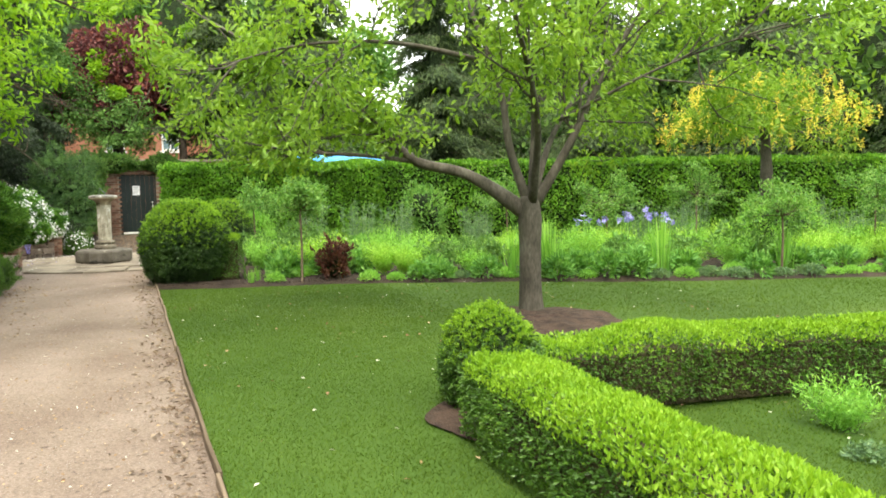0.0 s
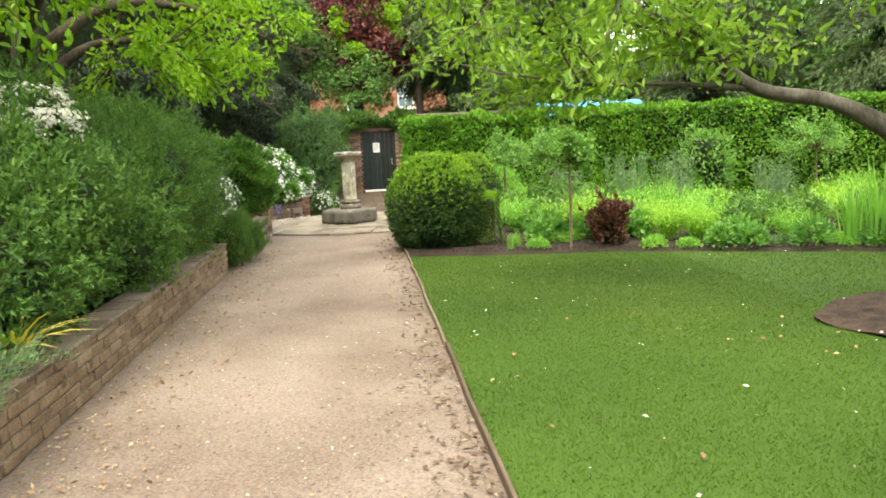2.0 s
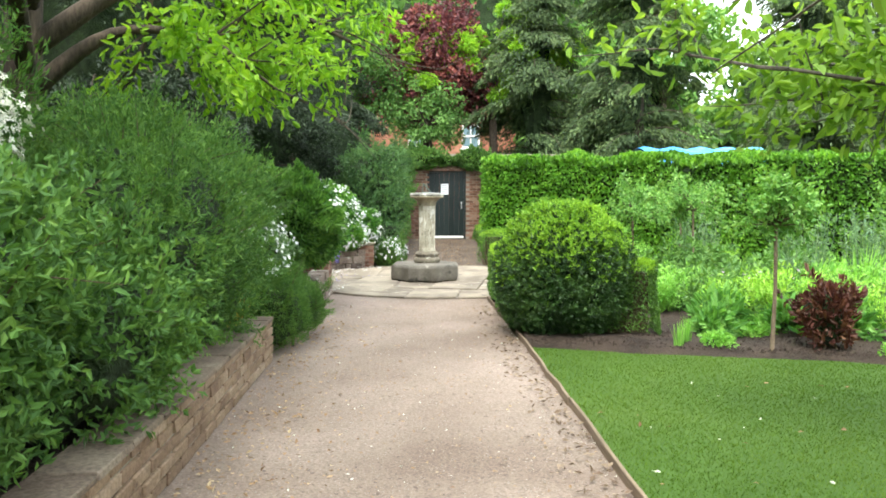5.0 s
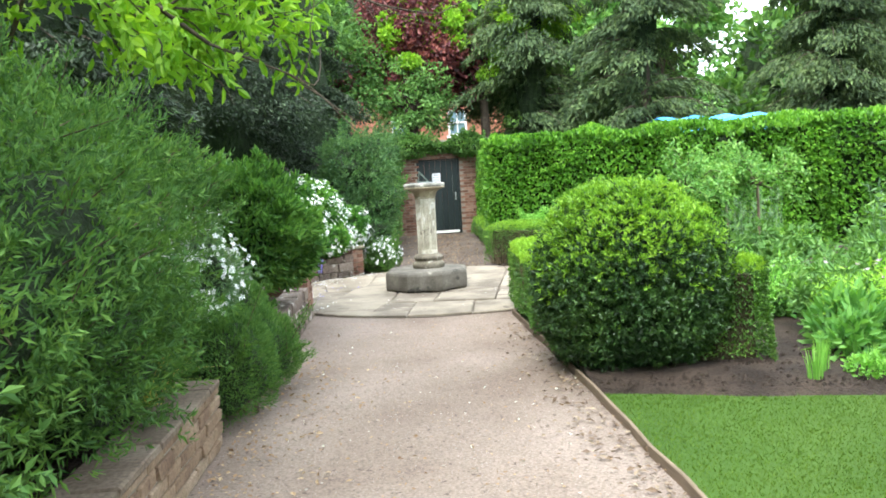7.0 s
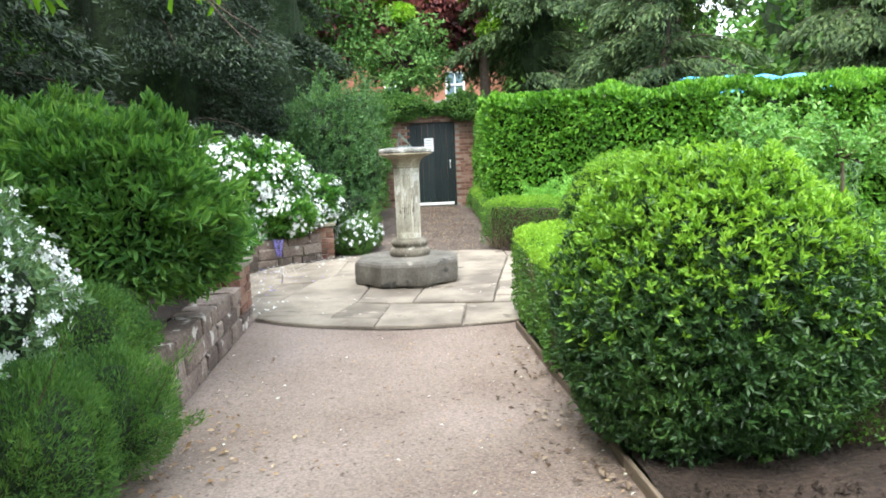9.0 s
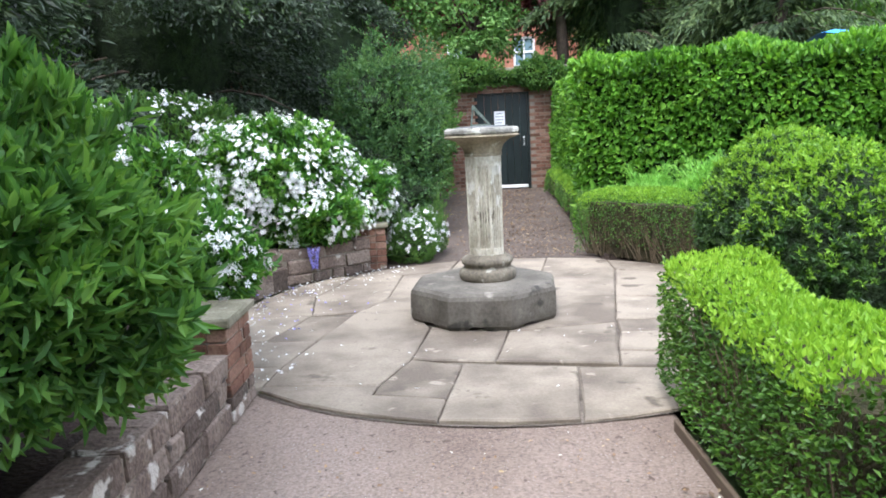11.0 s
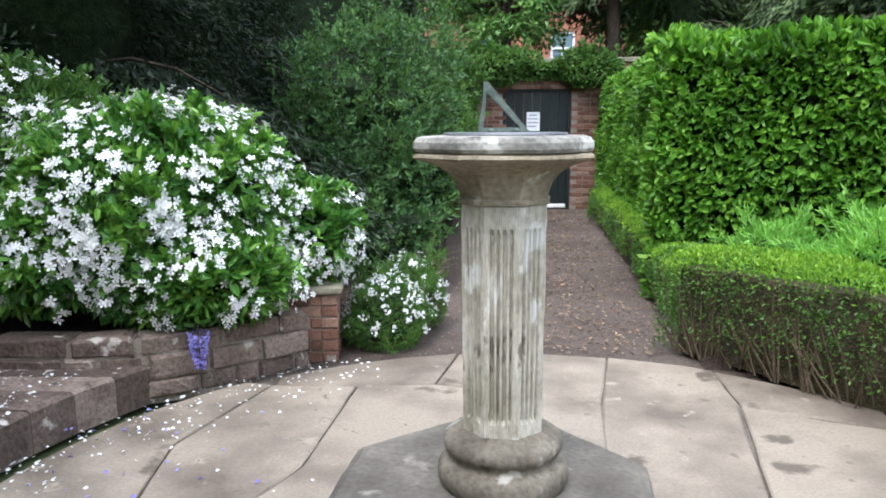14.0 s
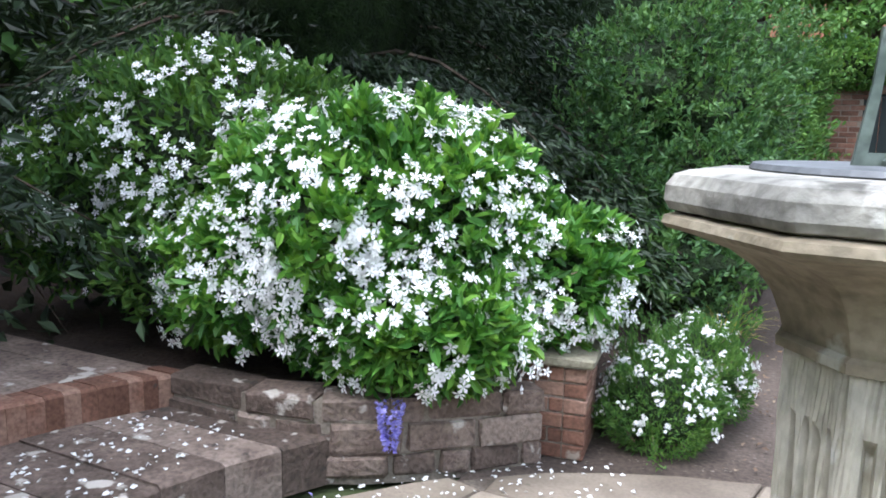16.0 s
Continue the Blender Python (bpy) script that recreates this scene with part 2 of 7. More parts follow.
M["petal_white"] = leafy("white_petals", [(0.2, (0.749, 0.759, 0.742)), (0.8, (0.894, 0.9, 0.9))], 0.25, 0.6, 2, (1, 1, 0.95))
M["petal_cream"] = leafy("cream_petals", [(0.2, (0.55, 0.55, 0.46)), (0.8, (0.72, 0.71, 0.62))], 0.25, 0.6, 2, (1, 1, 0.9))
M["petal_yellow"] = leafy("yellow_petals", [(0.2, (0.60, 0.50, 0.05)), (0.8, (0.75, 0.66, 0.12))], 0.3, 0.6, 2, (1, 1, 0.6))
M["petal_violet"] = leafy("violet_petals", [(0.2, (0.22, 0.19, 0.62)), (0.8, (0.45, 0.42, 0.80))], 0.3, 0.6, 6, (1, 1, 1))
M["petal_pink"] = leafy("pink_petals", [(0.2, (0.45, 0.25, 0.42)), (0.8, (0.62, 0.45, 0.60))], 0.3, 0.6, 6, (1, 1, 1))
M["dead_leaf"] = leafy("dry_leaves", [(0.1, (0.16, 0.09, 0.05)), (0.5, (0.30, 0.19, 0.10)), (0.9, (0.46, 0.36, 0.22))], 0.1, 0.8, 3, (1, 1, 1))
M["grass"] = leafy("grass_blades", [(0.15, (0.0524, 0.107, 0.00754)), (0.5, (0.0755, 0.145, 0.0118)), (0.9, (0.122, 0.186, 0.0236))], 0.35, 0.7, 0.5)
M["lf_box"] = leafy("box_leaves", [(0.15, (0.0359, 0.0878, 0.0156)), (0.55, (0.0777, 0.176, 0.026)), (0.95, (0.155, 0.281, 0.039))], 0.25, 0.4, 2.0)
# Partly new growth; light on the tops is also put into this paler colour.
M["lf_box_new"] = leafy("fresh_toplit_box_leaves", [(0.15, (0.142, 0.291, 0.0211)), (0.55, (0.24, 0.425, 0.0351)), (0.95, (0.36, 0.548, 0.0702))], 0.4, 0.5, 2.0)
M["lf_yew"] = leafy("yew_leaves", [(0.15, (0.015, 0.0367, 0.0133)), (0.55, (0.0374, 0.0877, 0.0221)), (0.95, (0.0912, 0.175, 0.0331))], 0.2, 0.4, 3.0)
# Paler tips: new growth, with some light from above put into the colour.
M["lf_yew_new"] = leafy("fresh_toplit_yew_leaves", [(0.15, (0.09, 0.2, 0.022)), (0.55, (0.20, 0.385, 0.035)), (0.95, (0.36, 0.57, 0.065))], 0.4, 0.45, 2.0)
M["lf_hornbeam"] = leafy("hornbeam_leaves", [(0.15, (0.034, 0.1, 0.011)), (0.5, (0.105, 0.268, 0.024)), (0.95, (0.26, 0.49, 0.058))], 0.4, 0.45, 1.4)
M["lf_tree"] = leafy("tree_leaves", [(0.15, (0.1, 0.2, 0.026)), (0.5, (0.186, 0.336, 0.0455)), (0.95, (0.343, 0.515, 0.091))], 0.5, 0.5, 0.7)
M["lf_lime"] = leafy("bright_tree_leaves", [(0.15, (0.104, 0.247, 0.0156)), (0.5, (0.208, 0.403, 0.026)), (0.95, (0.39, 0.598, 0.065))], 0.5, 0.5, 0.8)
M["lf_dark"] = leafy("dark_evergreen_leaves", [(0.2, (0.007, 0.016, 0.007)), (0.55, (0.021, 0.042, 0.017)), (0.95, (0.085, 0.125, 0.06))], 0.15, 0.5, 0.9)
M["lf_spruce"] = leafy("spruce_needles", [(0.15, (0.0234, 0.0486, 0.018)), (0.55, (0.063, 0.106, 0.0342)), (0.95, (0.153, 0.216, 0.0675))], 0.15, 0.6, 0.5)
M["lf_copper"] = leafy("copper_leaves", [(0.15, (0.0527, 0.0169, 0.0203)), (0.55, (0.132, 0.0372, 0.0406)), (0.95, (0.333, 0.101, 0.0676))], 0.35, 0.5, 0.6, (0.9, 0.9, 0.9))
M["lf_shrub"] = leafy("shrub_leaves", [(0.15, (0.0385, 0.0937, 0.0233)), (0.5, (0.0769, 0.175, 0.035)), (0.95, (0.166, 0.294, 0.0582))], 0.3, 0.7, 2.4)
M["lf_grey"] = leafy("grey_green_leaves", [(0.15, (0.078, 0.156, 0.078)), (0.5, (0.143, 0.247, 0.117)), (0.95, (0.26, 0.377, 0.182))], 0.3, 0.6, 1.5)
M["lf_choisya"] = leafy("glossy_leaves", [(0.15, (0.0291, 0.0952, 0.0198)), (0.5, (0.0806, 0.218, 0.0352)), (0.95, (0.241, 0.448, 0.0715))], 0.3, 0.35, 2.2)
M["lf_bed"] = leafy("fresh_perennial_leaves", [(0.15, (0.124, 0.304, 0.0513)), (0.5, (0.231, 0.485, 0.0898)), (0.95, (0.427, 0.683, 0.18))], 0.4, 0.55, 1.5)
M["lf_bed_mid"] = leafy("mid_green_perennial_leaves", [(0.15, (0.075, 0.2, 0.05)), (0.5, (0.15, 0.345, 0.08)), (0.95, (0.29, 0.52, 0.15))], 0.38, 0.55, 2.0)
M["lf_bed_yellow"] = leafy("lime_perennial_leaves", [(0.15, (0.177, 0.375, 0.0442)), (0.5, (0.3, 0.543, 0.0775)), (0.95, (0.492, 0.685, 0.176))], 0.4, 0.55, 1.5)
M["lf_red"] = leafy("wine_red_leaves", [(0.15, (0.0564, 0.0182, 0.0164)), (0.55, (0.121, 0.0455, 0.0318)), (0.95, (0.234, 0.13, 0.0637))], 0.3, 0.5, 3, (0.806, 0.7, 0.42))
M["lf_straw"] = leafy("yellowing_leaves", [(0.15, (0.286, 0.325, 0.065)), (0.5, (0.52, 0.468, 0.104)), (0.95, (0.715, 0.572, 0.182))], 0.3, 0.6, 4)
M["lf_rose"] = leafy("rose_leaves", [(0.15, (0.07, 0.18, 0.036)), (0.5, (0.14, 0.31, 0.065)), (0.95, (0.29, 0.47, 0.13))], 0.35, 0.5, 2)
M["lf_willow"] = leafy("narrow_shrub_leaves", [(0.15, (0.0354, 0.101, 0.0243)), (0.5, (0.0992, 0.231, 0.0506)), (0.95, (0.222, 0.395, 0.0911))], 0.42, 0.5, 2.5)
M["lf_lacy"] = leafy("lacy_blue_green_leaves", [(0.15, (0.025, 0.068, 0.025)), (0.5, (0.068, 0.155, 0.048)), (0.95, (0.16, 0.29, 0.085))], 0.3, 0.5, 2.0)
M["old_leaf"] = leafy("trodden_leaves", [(0.1, (0.07, 0.045, 0.03)), (0.5, (0.15, 0.1, 0.065)), (0.9, (0.33, 0.26, 0.18))], 0.1, 0.8, 3, (1, 1, 1))


# ---- geometry helpers ----
rng = np.random.default_rng(7)


class Geo:
    """Gathers vertices and faces for one mesh."""

    def __init__(self):
        self.v, self.f, self.n = [], [], 0

    def add(self, verts, faces, slot=0):
        verts = np.asarray(verts, float).reshape(-1, 3)
        for fs in faces if isinstance(faces, list) else [faces]:
            fs = np.asarray(fs, int)
            if fs.ndim == 1:
                fs = fs[None]
            self.f.append((fs + self.n, slot))
        self.v.append(verts)
        self.n += len(verts)
        return self

    def mesh(self, name, mats, origin=(0, 0, 0), smooth=False):
        me = bpy.data.meshes.new(name)
        v = np.concatenate(self.v) - np.asarray(origin, float)
        loops = np.concatenate([f.ravel() for f, _ in self.f])
        total = np.concatenate([np.full(len(f), f.shape[1]) for f, _ in self.f])
        slots = np.concatenate([np.full(len(f), s) for f, s in self.f])
        me.vertices.add(len(v))
        me.vertices.foreach_set("co", v.astype(np.float32).ravel())
        me.loops.add(len(loops))
        me.loops.foreach_set("vertex_index", loops.astype(np.int32))
        me.polygons.add(len(total))
        me.polygons.foreach_set("loop_start", (np.cumsum(total) - total).astype(np.int32))
        me.polygons.foreach_set("loop_total", total.astype(np.int32))
        me.polygons.foreach_set("material_index", slots.astype(np.int32))
        me.polygons.foreach_set("use_smooth", np.full(len(total), smooth))
        for m in mats if isinstance(mats, (list, tuple)) else [mats]:
            me.materials.append(m)
        me.update(calc_edges=True)
        me.validate()
        return me


ROOT = {}


def thing(name, at, label, category, group="", kind=""):
    """A top-level thing: an Empty at its base, that its parts hang from."""
    ob = new(name)
    ob.location = at
    ob.empty_display_size = 0.1
    ROOT[ob.name] = tuple(at)
    return tagged(ob, label, category, group, kind)


def part(name, geo, material, parent, label="", smooth=False):
    """One mesh under a thing or a part, built in world coordinates."""
    base = ROOT[parent.name]
    ob = new(name, geo.mesh(name, material, base, smooth))
    ob.parent = parent
    ROOT[ob.name] = base
    return tagged(ob, label)


def solid(name, geo, material, label, category, group="", kind="", at=(0, 0, 0), smooth=False):
    """A thing that is one mesh."""
    ob = new(name, geo.mesh(name, material, at, smooth))
    ob.location = at
    ROOT[ob.name] = tuple(at)
    return tagged(ob, label, category, group, kind)


def unit(a):
    a = np.asarray(a, float)
    return a / np.maximum(np.linalg.norm(a, axis=-1, keepdims=True), 1e-9)


def tri_leaves(geo, pos, nrm, length, width, spread=0.7, lift=0.2, oval=False, fold=0.25, droop=0.0, slot=0, r=rng):
    """Leaves at pos that point outwards along nrm, scattered; pointed (2 triangles) or oval (4)."""
    k = len(pos)
    if k == 0:
        return
    pos = np.asarray(pos, float)
    d = unit(np.asarray(nrm) + spread * r.normal(size=(k, 3)) + np.array([0, 0, lift - droop]))
    s = unit(np.cross(d, np.asarray(nrm) + 0.6 * r.normal(size=(k, 3)) + [0, 0, 0.01]))
    u = np.cross(s, d)
    ln = (length * r.uniform(0.65, 1.3, size=k))[:, None]
    w = (width * r.uniform(0.7, 1.25, size=k))[:, None]
    if oval:
        rows = [pos, pos + d * ln * 0.28 + s * w * 0.42 + u * w * fold, pos + d * ln * 0.68 + s * w * 0.42 + u * w * fold * 0.8, pos + d * ln - u * ln * 0.08,
                pos + d * ln * 0.68 - s * w * 0.42 + u * w * fold * 0.8, pos + d * ln * 0.28 - s * w * 0.42 + u * w * fold]
        v = np.stack(rows, 1).reshape(-1, 3)
        b = np.arange(k)[:, None] * 6
        f = np.concatenate([b + [0, 1, 2], b + [0, 2, 3], b + [0, 3, 4], b + [0, 4, 5]])
    else:
        rows = [pos, pos + d * ln * 0.45 + s * w * 0.5 + u * w * fold, pos + d * ln, pos + d * ln * 0.45 - s * w * 0.5 + u * w * fold]
        v = np.stack(rows, 1).reshape(-1, 3)
        b = np.arange(k)[:, None] * 4
        f = np.concatenate([b + [0, 1, 2], b + [0, 2, 3]])
    geo.add(v, f, slot)


class Lumps:
    """Smooth uneven bulges over a closed form."""

    def __init__(self, seed, freq=3.0, k=10):
        r = np.random.default_rng(seed)
        self.w = r.normal(size=(k, 3)) * freq
        self.p = r.uniform(0, 6.28, k)

    def __call__(self, q):
        return np.sin(np.asarray(q) @ self.w.T + self.p).mean(-1) * 2.2


def sphere_dirs(k, r=rng, low=-0.6):
    z = r.uniform(low, 1, k)
    a = r.uniform(0, 2 * np.pi, k)
    q = np.sqrt(1 - z * z)
    return np.stack([q * np.cos(a), q * np.sin(a), z], 1)


def ball_grid(nu=28, nv=18):
    """A unit sphere as a grid: vertices and quads."""
    a = np.linspace(0, 2 * np.pi, nu, endpoint=False)
    z = np.linspace(-np.pi / 2, np.pi / 2, nv)
    v = np.array([(np.cos(t) * np.cos(b), np.cos(t) * np.sin(b), np.sin(t)) for t in z for b in a])
    f = np.array([(j * nu + i, j * nu + (i + 1) % nu, (j + 1) * nu + (i + 1) % nu, (j + 1) * nu + i) for j in range(nv - 1) for i in range(nu)])
    return v, f


BALL = ball_grid()


def blob(core, geo, c, rad, n, length, width, seed, lump=0.12, freq=3.0, spread=0.7, lift=0.2, oval=False, depth=0.16, slot=0, low=-0.6, top_slot=None, top_from=0.55, inner=0.86, droop=0.0, clump=0.03):
    """A leafy mass: an inner form, coloured dark as shade, and leaves in a layer over it."""
    r = np.random.default_rng(seed)
    lm = Lumps(seed, freq)
    c, rad = np.asarray(c, float), np.asarray(rad, float)
    if core is not None:
        v, f = BALL
        core.add(c + v * rad * (inner * (1 + lump * lm(v)))[:, None], f)
    u = sphere_dirs(n, r, low)
    fine = Lumps(seed + 5, freq * 4.5, 16)
    s = 1 + lump * lm(u) + clump * fine(u) - depth * r.power(2.2, n)[::-1] * r.uniform(0, 1, n)
    pos = c + u * rad * s[:, None]
    nrm = unit(u / rad)
    if top_slot is None:
        tri_leaves(geo, pos, nrm, length, width, spread, lift, oval, droop=droop, slot=slot, r=r)
    else:
        t = nrm[:, 2] + r.normal(0, 0.34, n) > top_from
        tri_leaves(geo, pos[~t], nrm[~t], length, width, spread, lift, oval, slot=slot, r=r)
        tri_leaves(geo, pos[t], nrm[t], length * 1.05, width, spread * 0.8, lift + 0.5, oval, slot=top_slot, r=r)


def run_frames(path):
    path = np.asarray(path, float)
    seg = np.linalg.norm(np.diff(path, axis=0), axis=1)
    return path, np.concatenate([[0], np.cumsum(seg)])


def hedge_run(core, geo, path, wid, h, dens, length, width, seed, rough=0.03, slot=0, top_slot=None, oval=False, spread=0.7, bare=0.0, z0=0.0, ends=True, round_top=0.04, droop=0.0):
    """A clipped hedge along a ground path: two faces, a top and ends, uneven by a little, with a dark core."""
    r = np.random.default_rng(seed)
    lm = Lumps(seed, 2.2)
    path, along = run_frames(path)
    total = along[-1]

    def at(s):
        p = np.stack([np.interp(s, along, path[:, i]) for i in range(2)], -1)
        e = 0.15
        q = np.stack([np.interp(np.clip(s + e, 0, total), along, path[:, i]) - np.interp(np.clip(s - e, 0, total), along, path[:, i]) for i in range(2)], -1)
        q = unit(q)
        return p, q, np.stack([q[..., 1], -q[..., 0]], -1)

    ns = max(3, int(total / 0.12))
    ss = np.linspace(0.05, total - 0.05, ns)
    p, q, nr = at(ss)
    cw, ch = wid / 2 - 0.10 - rough * 0.8, h - 0.09 - rough * 0.8
    ring = [(-cw, 0), (-cw, ch * 0.5), (-cw, ch * 0.96), (-cw * 0.9, ch), (0, ch), (cw * 0.9, ch), (cw, ch * 0.96), (cw, ch * 0.5), (cw, 0)]
    vs = np.array([[(*(p[i] + nr[i] * o), z0 + z) for o, z in ring] for i in range(ns)])
    vs = vs + rough * 0.4 * lm(vs * 2)[..., None]
    vs[..., 2] = np.maximum(vs[..., 2], z0)
    k = len(ring)
    fs = np.array([(i * k + j, (i + 1) * k + j, (i + 1) * k + j + 1, i * k + j + 1) for i in range(ns - 1) for j in range(k - 1)])
    core.add(vs.reshape(-1, 3), [fs, np.arange(k)[::-1][None], (np.arange(k) + (ns - 1) * k)[None]])
    for side in (-1, 1, 0):
        area = total * (h if side else wid)
        n = int(area * dens)
        s = r.uniform(0, total, n)
        p, q, nr = at(s)
        if side:
            z = r.uniform(0.02 + bare * h * 0.2, h - 0.01, n)
            keep = r.uniform(0, 1, n) < 1 - bare * 1.25 * (1 - z / h) ** 0.7
            off = wid / 2 - round_top * (z / h) ** 6 - 0.05 * r.power(2.0, n)[::-1] * r.uniform(0, 1, n)
            pos = np.concatenate([p + nr * (side * off)[:, None], (z0 + z)[:, None]], 1)[keep]
            nrm = np.concatenate([nr * side, np.zeros((n, 1))], 1)[keep]
        else:
            o = r.uniform(-wid / 2, wid / 2, n)
            z = h - 0.05 * r.uniform(0, 1, n) ** 2 - round_top * np.abs(o / wid * 2) ** 4
            pos = np.concatenate([p + nr * o[:, None], (z0 + z)[:, None]], 1)
            nrm = np.tile([0, 0, 1.0], (n, 1))
        pos = pos + nrm * (rough * lm(pos * 2))[:, None]
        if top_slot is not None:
            # Upper leaves take the paler slot: new growth with top light in its colour.
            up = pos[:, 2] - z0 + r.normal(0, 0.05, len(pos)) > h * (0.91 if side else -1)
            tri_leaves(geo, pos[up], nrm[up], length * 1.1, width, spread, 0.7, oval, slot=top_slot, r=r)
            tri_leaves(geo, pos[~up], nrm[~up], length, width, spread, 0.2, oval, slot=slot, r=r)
        else:
            tri_leaves(geo, pos, nrm, length, width, spread, 0.15, oval, slot=slot, droop=droop if side else 0, r=r)
    if ends:
        for s0, sg in ((0, -1), (total, 1)):
            n = int(wid * h * dens)
            p, q, nr = at(np.full(n, float(s0)))
            o, z = r.uniform(-wid / 2, wid / 2, n), r.uniform(0.02, h, n)
            pos = np.concatenate([p + nr * o[:, None] + q * sg * 0.01, (z0 + z)[:, None]], 1)
            nrm = np.concatenate([q * sg, np.zeros((n, 1))], 1)
            pos = pos + nrm * (rough * lm(pos * 2))[:, None]
            tri_leaves(geo, pos, nrm, length, width, spread, 0.15, oval, slot=slot, r=r)


def tube(geo, pts, radii, sides=7, slot=0, wob=0.0, cap=True):
    pts = np.asarray(pts, float)
    radii = np.atleast_1d(np.asarray(radii, float))
    radii = np.interp(np.linspace(0, 1, len(pts)), np.linspace(0, 1, len(radii)), radii) if len(radii) > 1 else np.full(len(pts), radii[0])
    d = unit(np.gradient(pts, axis=0))
    ref = np.array([0.31, 0.95, 0.05]) if abs(d[0][2]) > 0.8 else np.array([0, 0, 1.0])
    s = unit(np.cross(d, ref))
    u = np.cross(s, d)
    a = np.linspace(0, 2 * np.pi, sides, endpoint=False)
    v = pts[:, None] + radii[:, None, None] * (np.cos(a)[None, :, None] * s[:, None] + np.sin(a)[None, :, None] * u[:, None])
    if wob:
        v = v + wob * radii[:, None, None] * np.sin(v * 9 + 1.3)
    k, n = sides, len(pts)
    f = np.array([(i * k + j, i * k + (j + 1) % k, (i + 1) * k + (j + 1) % k, (i + 1) * k + j) for i in range(n - 1) for j in range(k)])
    fs = [f]
    if cap:
        fs += [np.arange(k)[::-1][None], (np.arange(k) + (n - 1) * k)[None]]
    geo.add(v.reshape(-1, 3), fs, slot)


def smooth_path(pts, n):
    """More points along a bent line, by Catmull-Rom."""
    p = np.asarray(pts, float)
    p = np.concatenate([[2 * p[0] - p[1]], p, [2 * p[-1] - p[-2]]])
    out = []
    m = len(p) - 3
    for i in range(m):
        for t in np.linspace(0, 1, n, endpoint=i == m - 1):
            a, b, c, d = p[i:i + 4]
            out.append(0.5 * (2 * b + (c - a) * t + (2 * a - 5 * b + 4 * c - d) * t * t + (3 * b - a - 3 * c + d) * t ** 3))
    return np.array(out)


def lathe(geo, c, prof, sides=32, slot=0, twist=0.0, shape=None):
    """A turned form: prof is (radius, height) from bottom to top; shape(angle) scales the radius."""
    a = np.linspace(0, 2 * np.pi, sides, endpoint=False) + twist
    sc = np.array([shape(t) for t in a]) if shape else np.ones(sides)
    v = np.array([[(c[0] + r * s * np.cos(t), c[1] + r * s * np.sin(t), c[2] + z) for t, s in zip(a, sc)] for r, z in prof])
    k, n = sides, len(prof)
    f = np.array([(i * k + j, i * k + (j + 1) % k, (i + 1) * k + (j + 1) % k, (i + 1) * k + j) for i in range(n - 1) for j in range(k)])
    geo.add(v.reshape(-1, 3), [f, np.arange(k)[::-1][None], (np.arange(k) + (n - 1) * k)[None]], slot)


def cbox(geo, lo, hi, bevel=0.01, jitter=0.0, slot=0, turn=0.0, r=rng):
    """A box with chamfered edges, uneven by jitter, turned about its middle."""
    lo, hi = np.asarray(lo, float), np.asarray(hi, float)
    c, h = (lo + hi) / 2, (hi - lo) / 2
    bevel = min(bevel, 0.45 * h.min())
    v, idx = [], {}
    for sx in (-1, 1):
        for sy in (-1, 1):
            for sz in (-1, 1):
                s = np.array([sx, sy, sz])
                for ax in range(3):
                    q = s * (h - bevel)
                    q[ax] = s[ax] * h[ax]
                    idx[(sx, sy, sz, ax)] = len(v)
                    v.append(q)
    v = np.array(v)
    if jitter:
        v = v + r.uniform(-jitter, jitter, v.shape)
    quads, tris = [], []
    for ax in range(3):
        o = [i for i in range(3) if i != ax]
        for s in (-1, 1):
            loop = []
            for p, q in ((-1, -1), (1, -1), (1, 1), (-1, 1)):
                key = [0, 0, 0]
                key[ax], key[o[0]], key[o[1]] = s, p, q
                loop.append(idx[(*key, ax)])
            quads.append(loop if (s > 0) == (ax != 1) else loop[::-1])
    for ax in range(3):
        o = [i for i in range(3) if i != ax]
        for p in (-1, 1):
            for q in (-1, 1):
                def key(s):
                    k = [0, 0, 0]
                    k[ax], k[o[0]], k[o[1]] = s, p, q
                    return tuple(k)
                quads.append([idx[(*key(-1), o[0])], idx[(*key(1), o[0])], idx[(*key(1), o[1])], idx[(*key(-1), o[1])]])
    for sx in (-1, 1):
        for sy in (-1, 1):
            for sz in (-1, 1):
                tris.append([idx[(sx, sy, sz, a)] for a in range(3)])
    out = []
    for group in (quads, tris):
        fixed = []
        for f in group:
            a = v[f]
            nn = np.cross(a[1] - a[0], a[2] - a[0])
            fixed.append(f if nn @ a.mean(0) > 0 else f[::-1])
        out.append(np.array(fixed))
    if turn:
        cs, sn = math.cos(turn), math.sin(turn)
        v = np.stack([v[:, 0] * cs - v[:, 1] * sn, v[:, 0] * sn + v[:, 1] * cs, v[:, 2]], 1)
    geo.add(v + c, out, slot)


def sheet(x0, x1, nx, y_of, z_of, ny):
    """A ground sheet: columns from x0 to x1, each from y_of(x)[0] to y_of(x)[1]."""
    g = Geo()
    xs = np.linspace(x0, x1, nx) if np.isscalar(nx) else np.asarray(nx, float)
    v = []
    for x in xs:
        a, b = y_of(x)
        for y in np.linspace(a, b, ny):
            v.append((x, y, z_of(x, y)))
    k = ny
    f = np.array([(i * k + j, (i + 1) * k + j, (i + 1) * k + j + 1, i * k + j + 1) for i in range(len(xs) - 1) for j in range(k - 1)])
    return g.add(v, f)


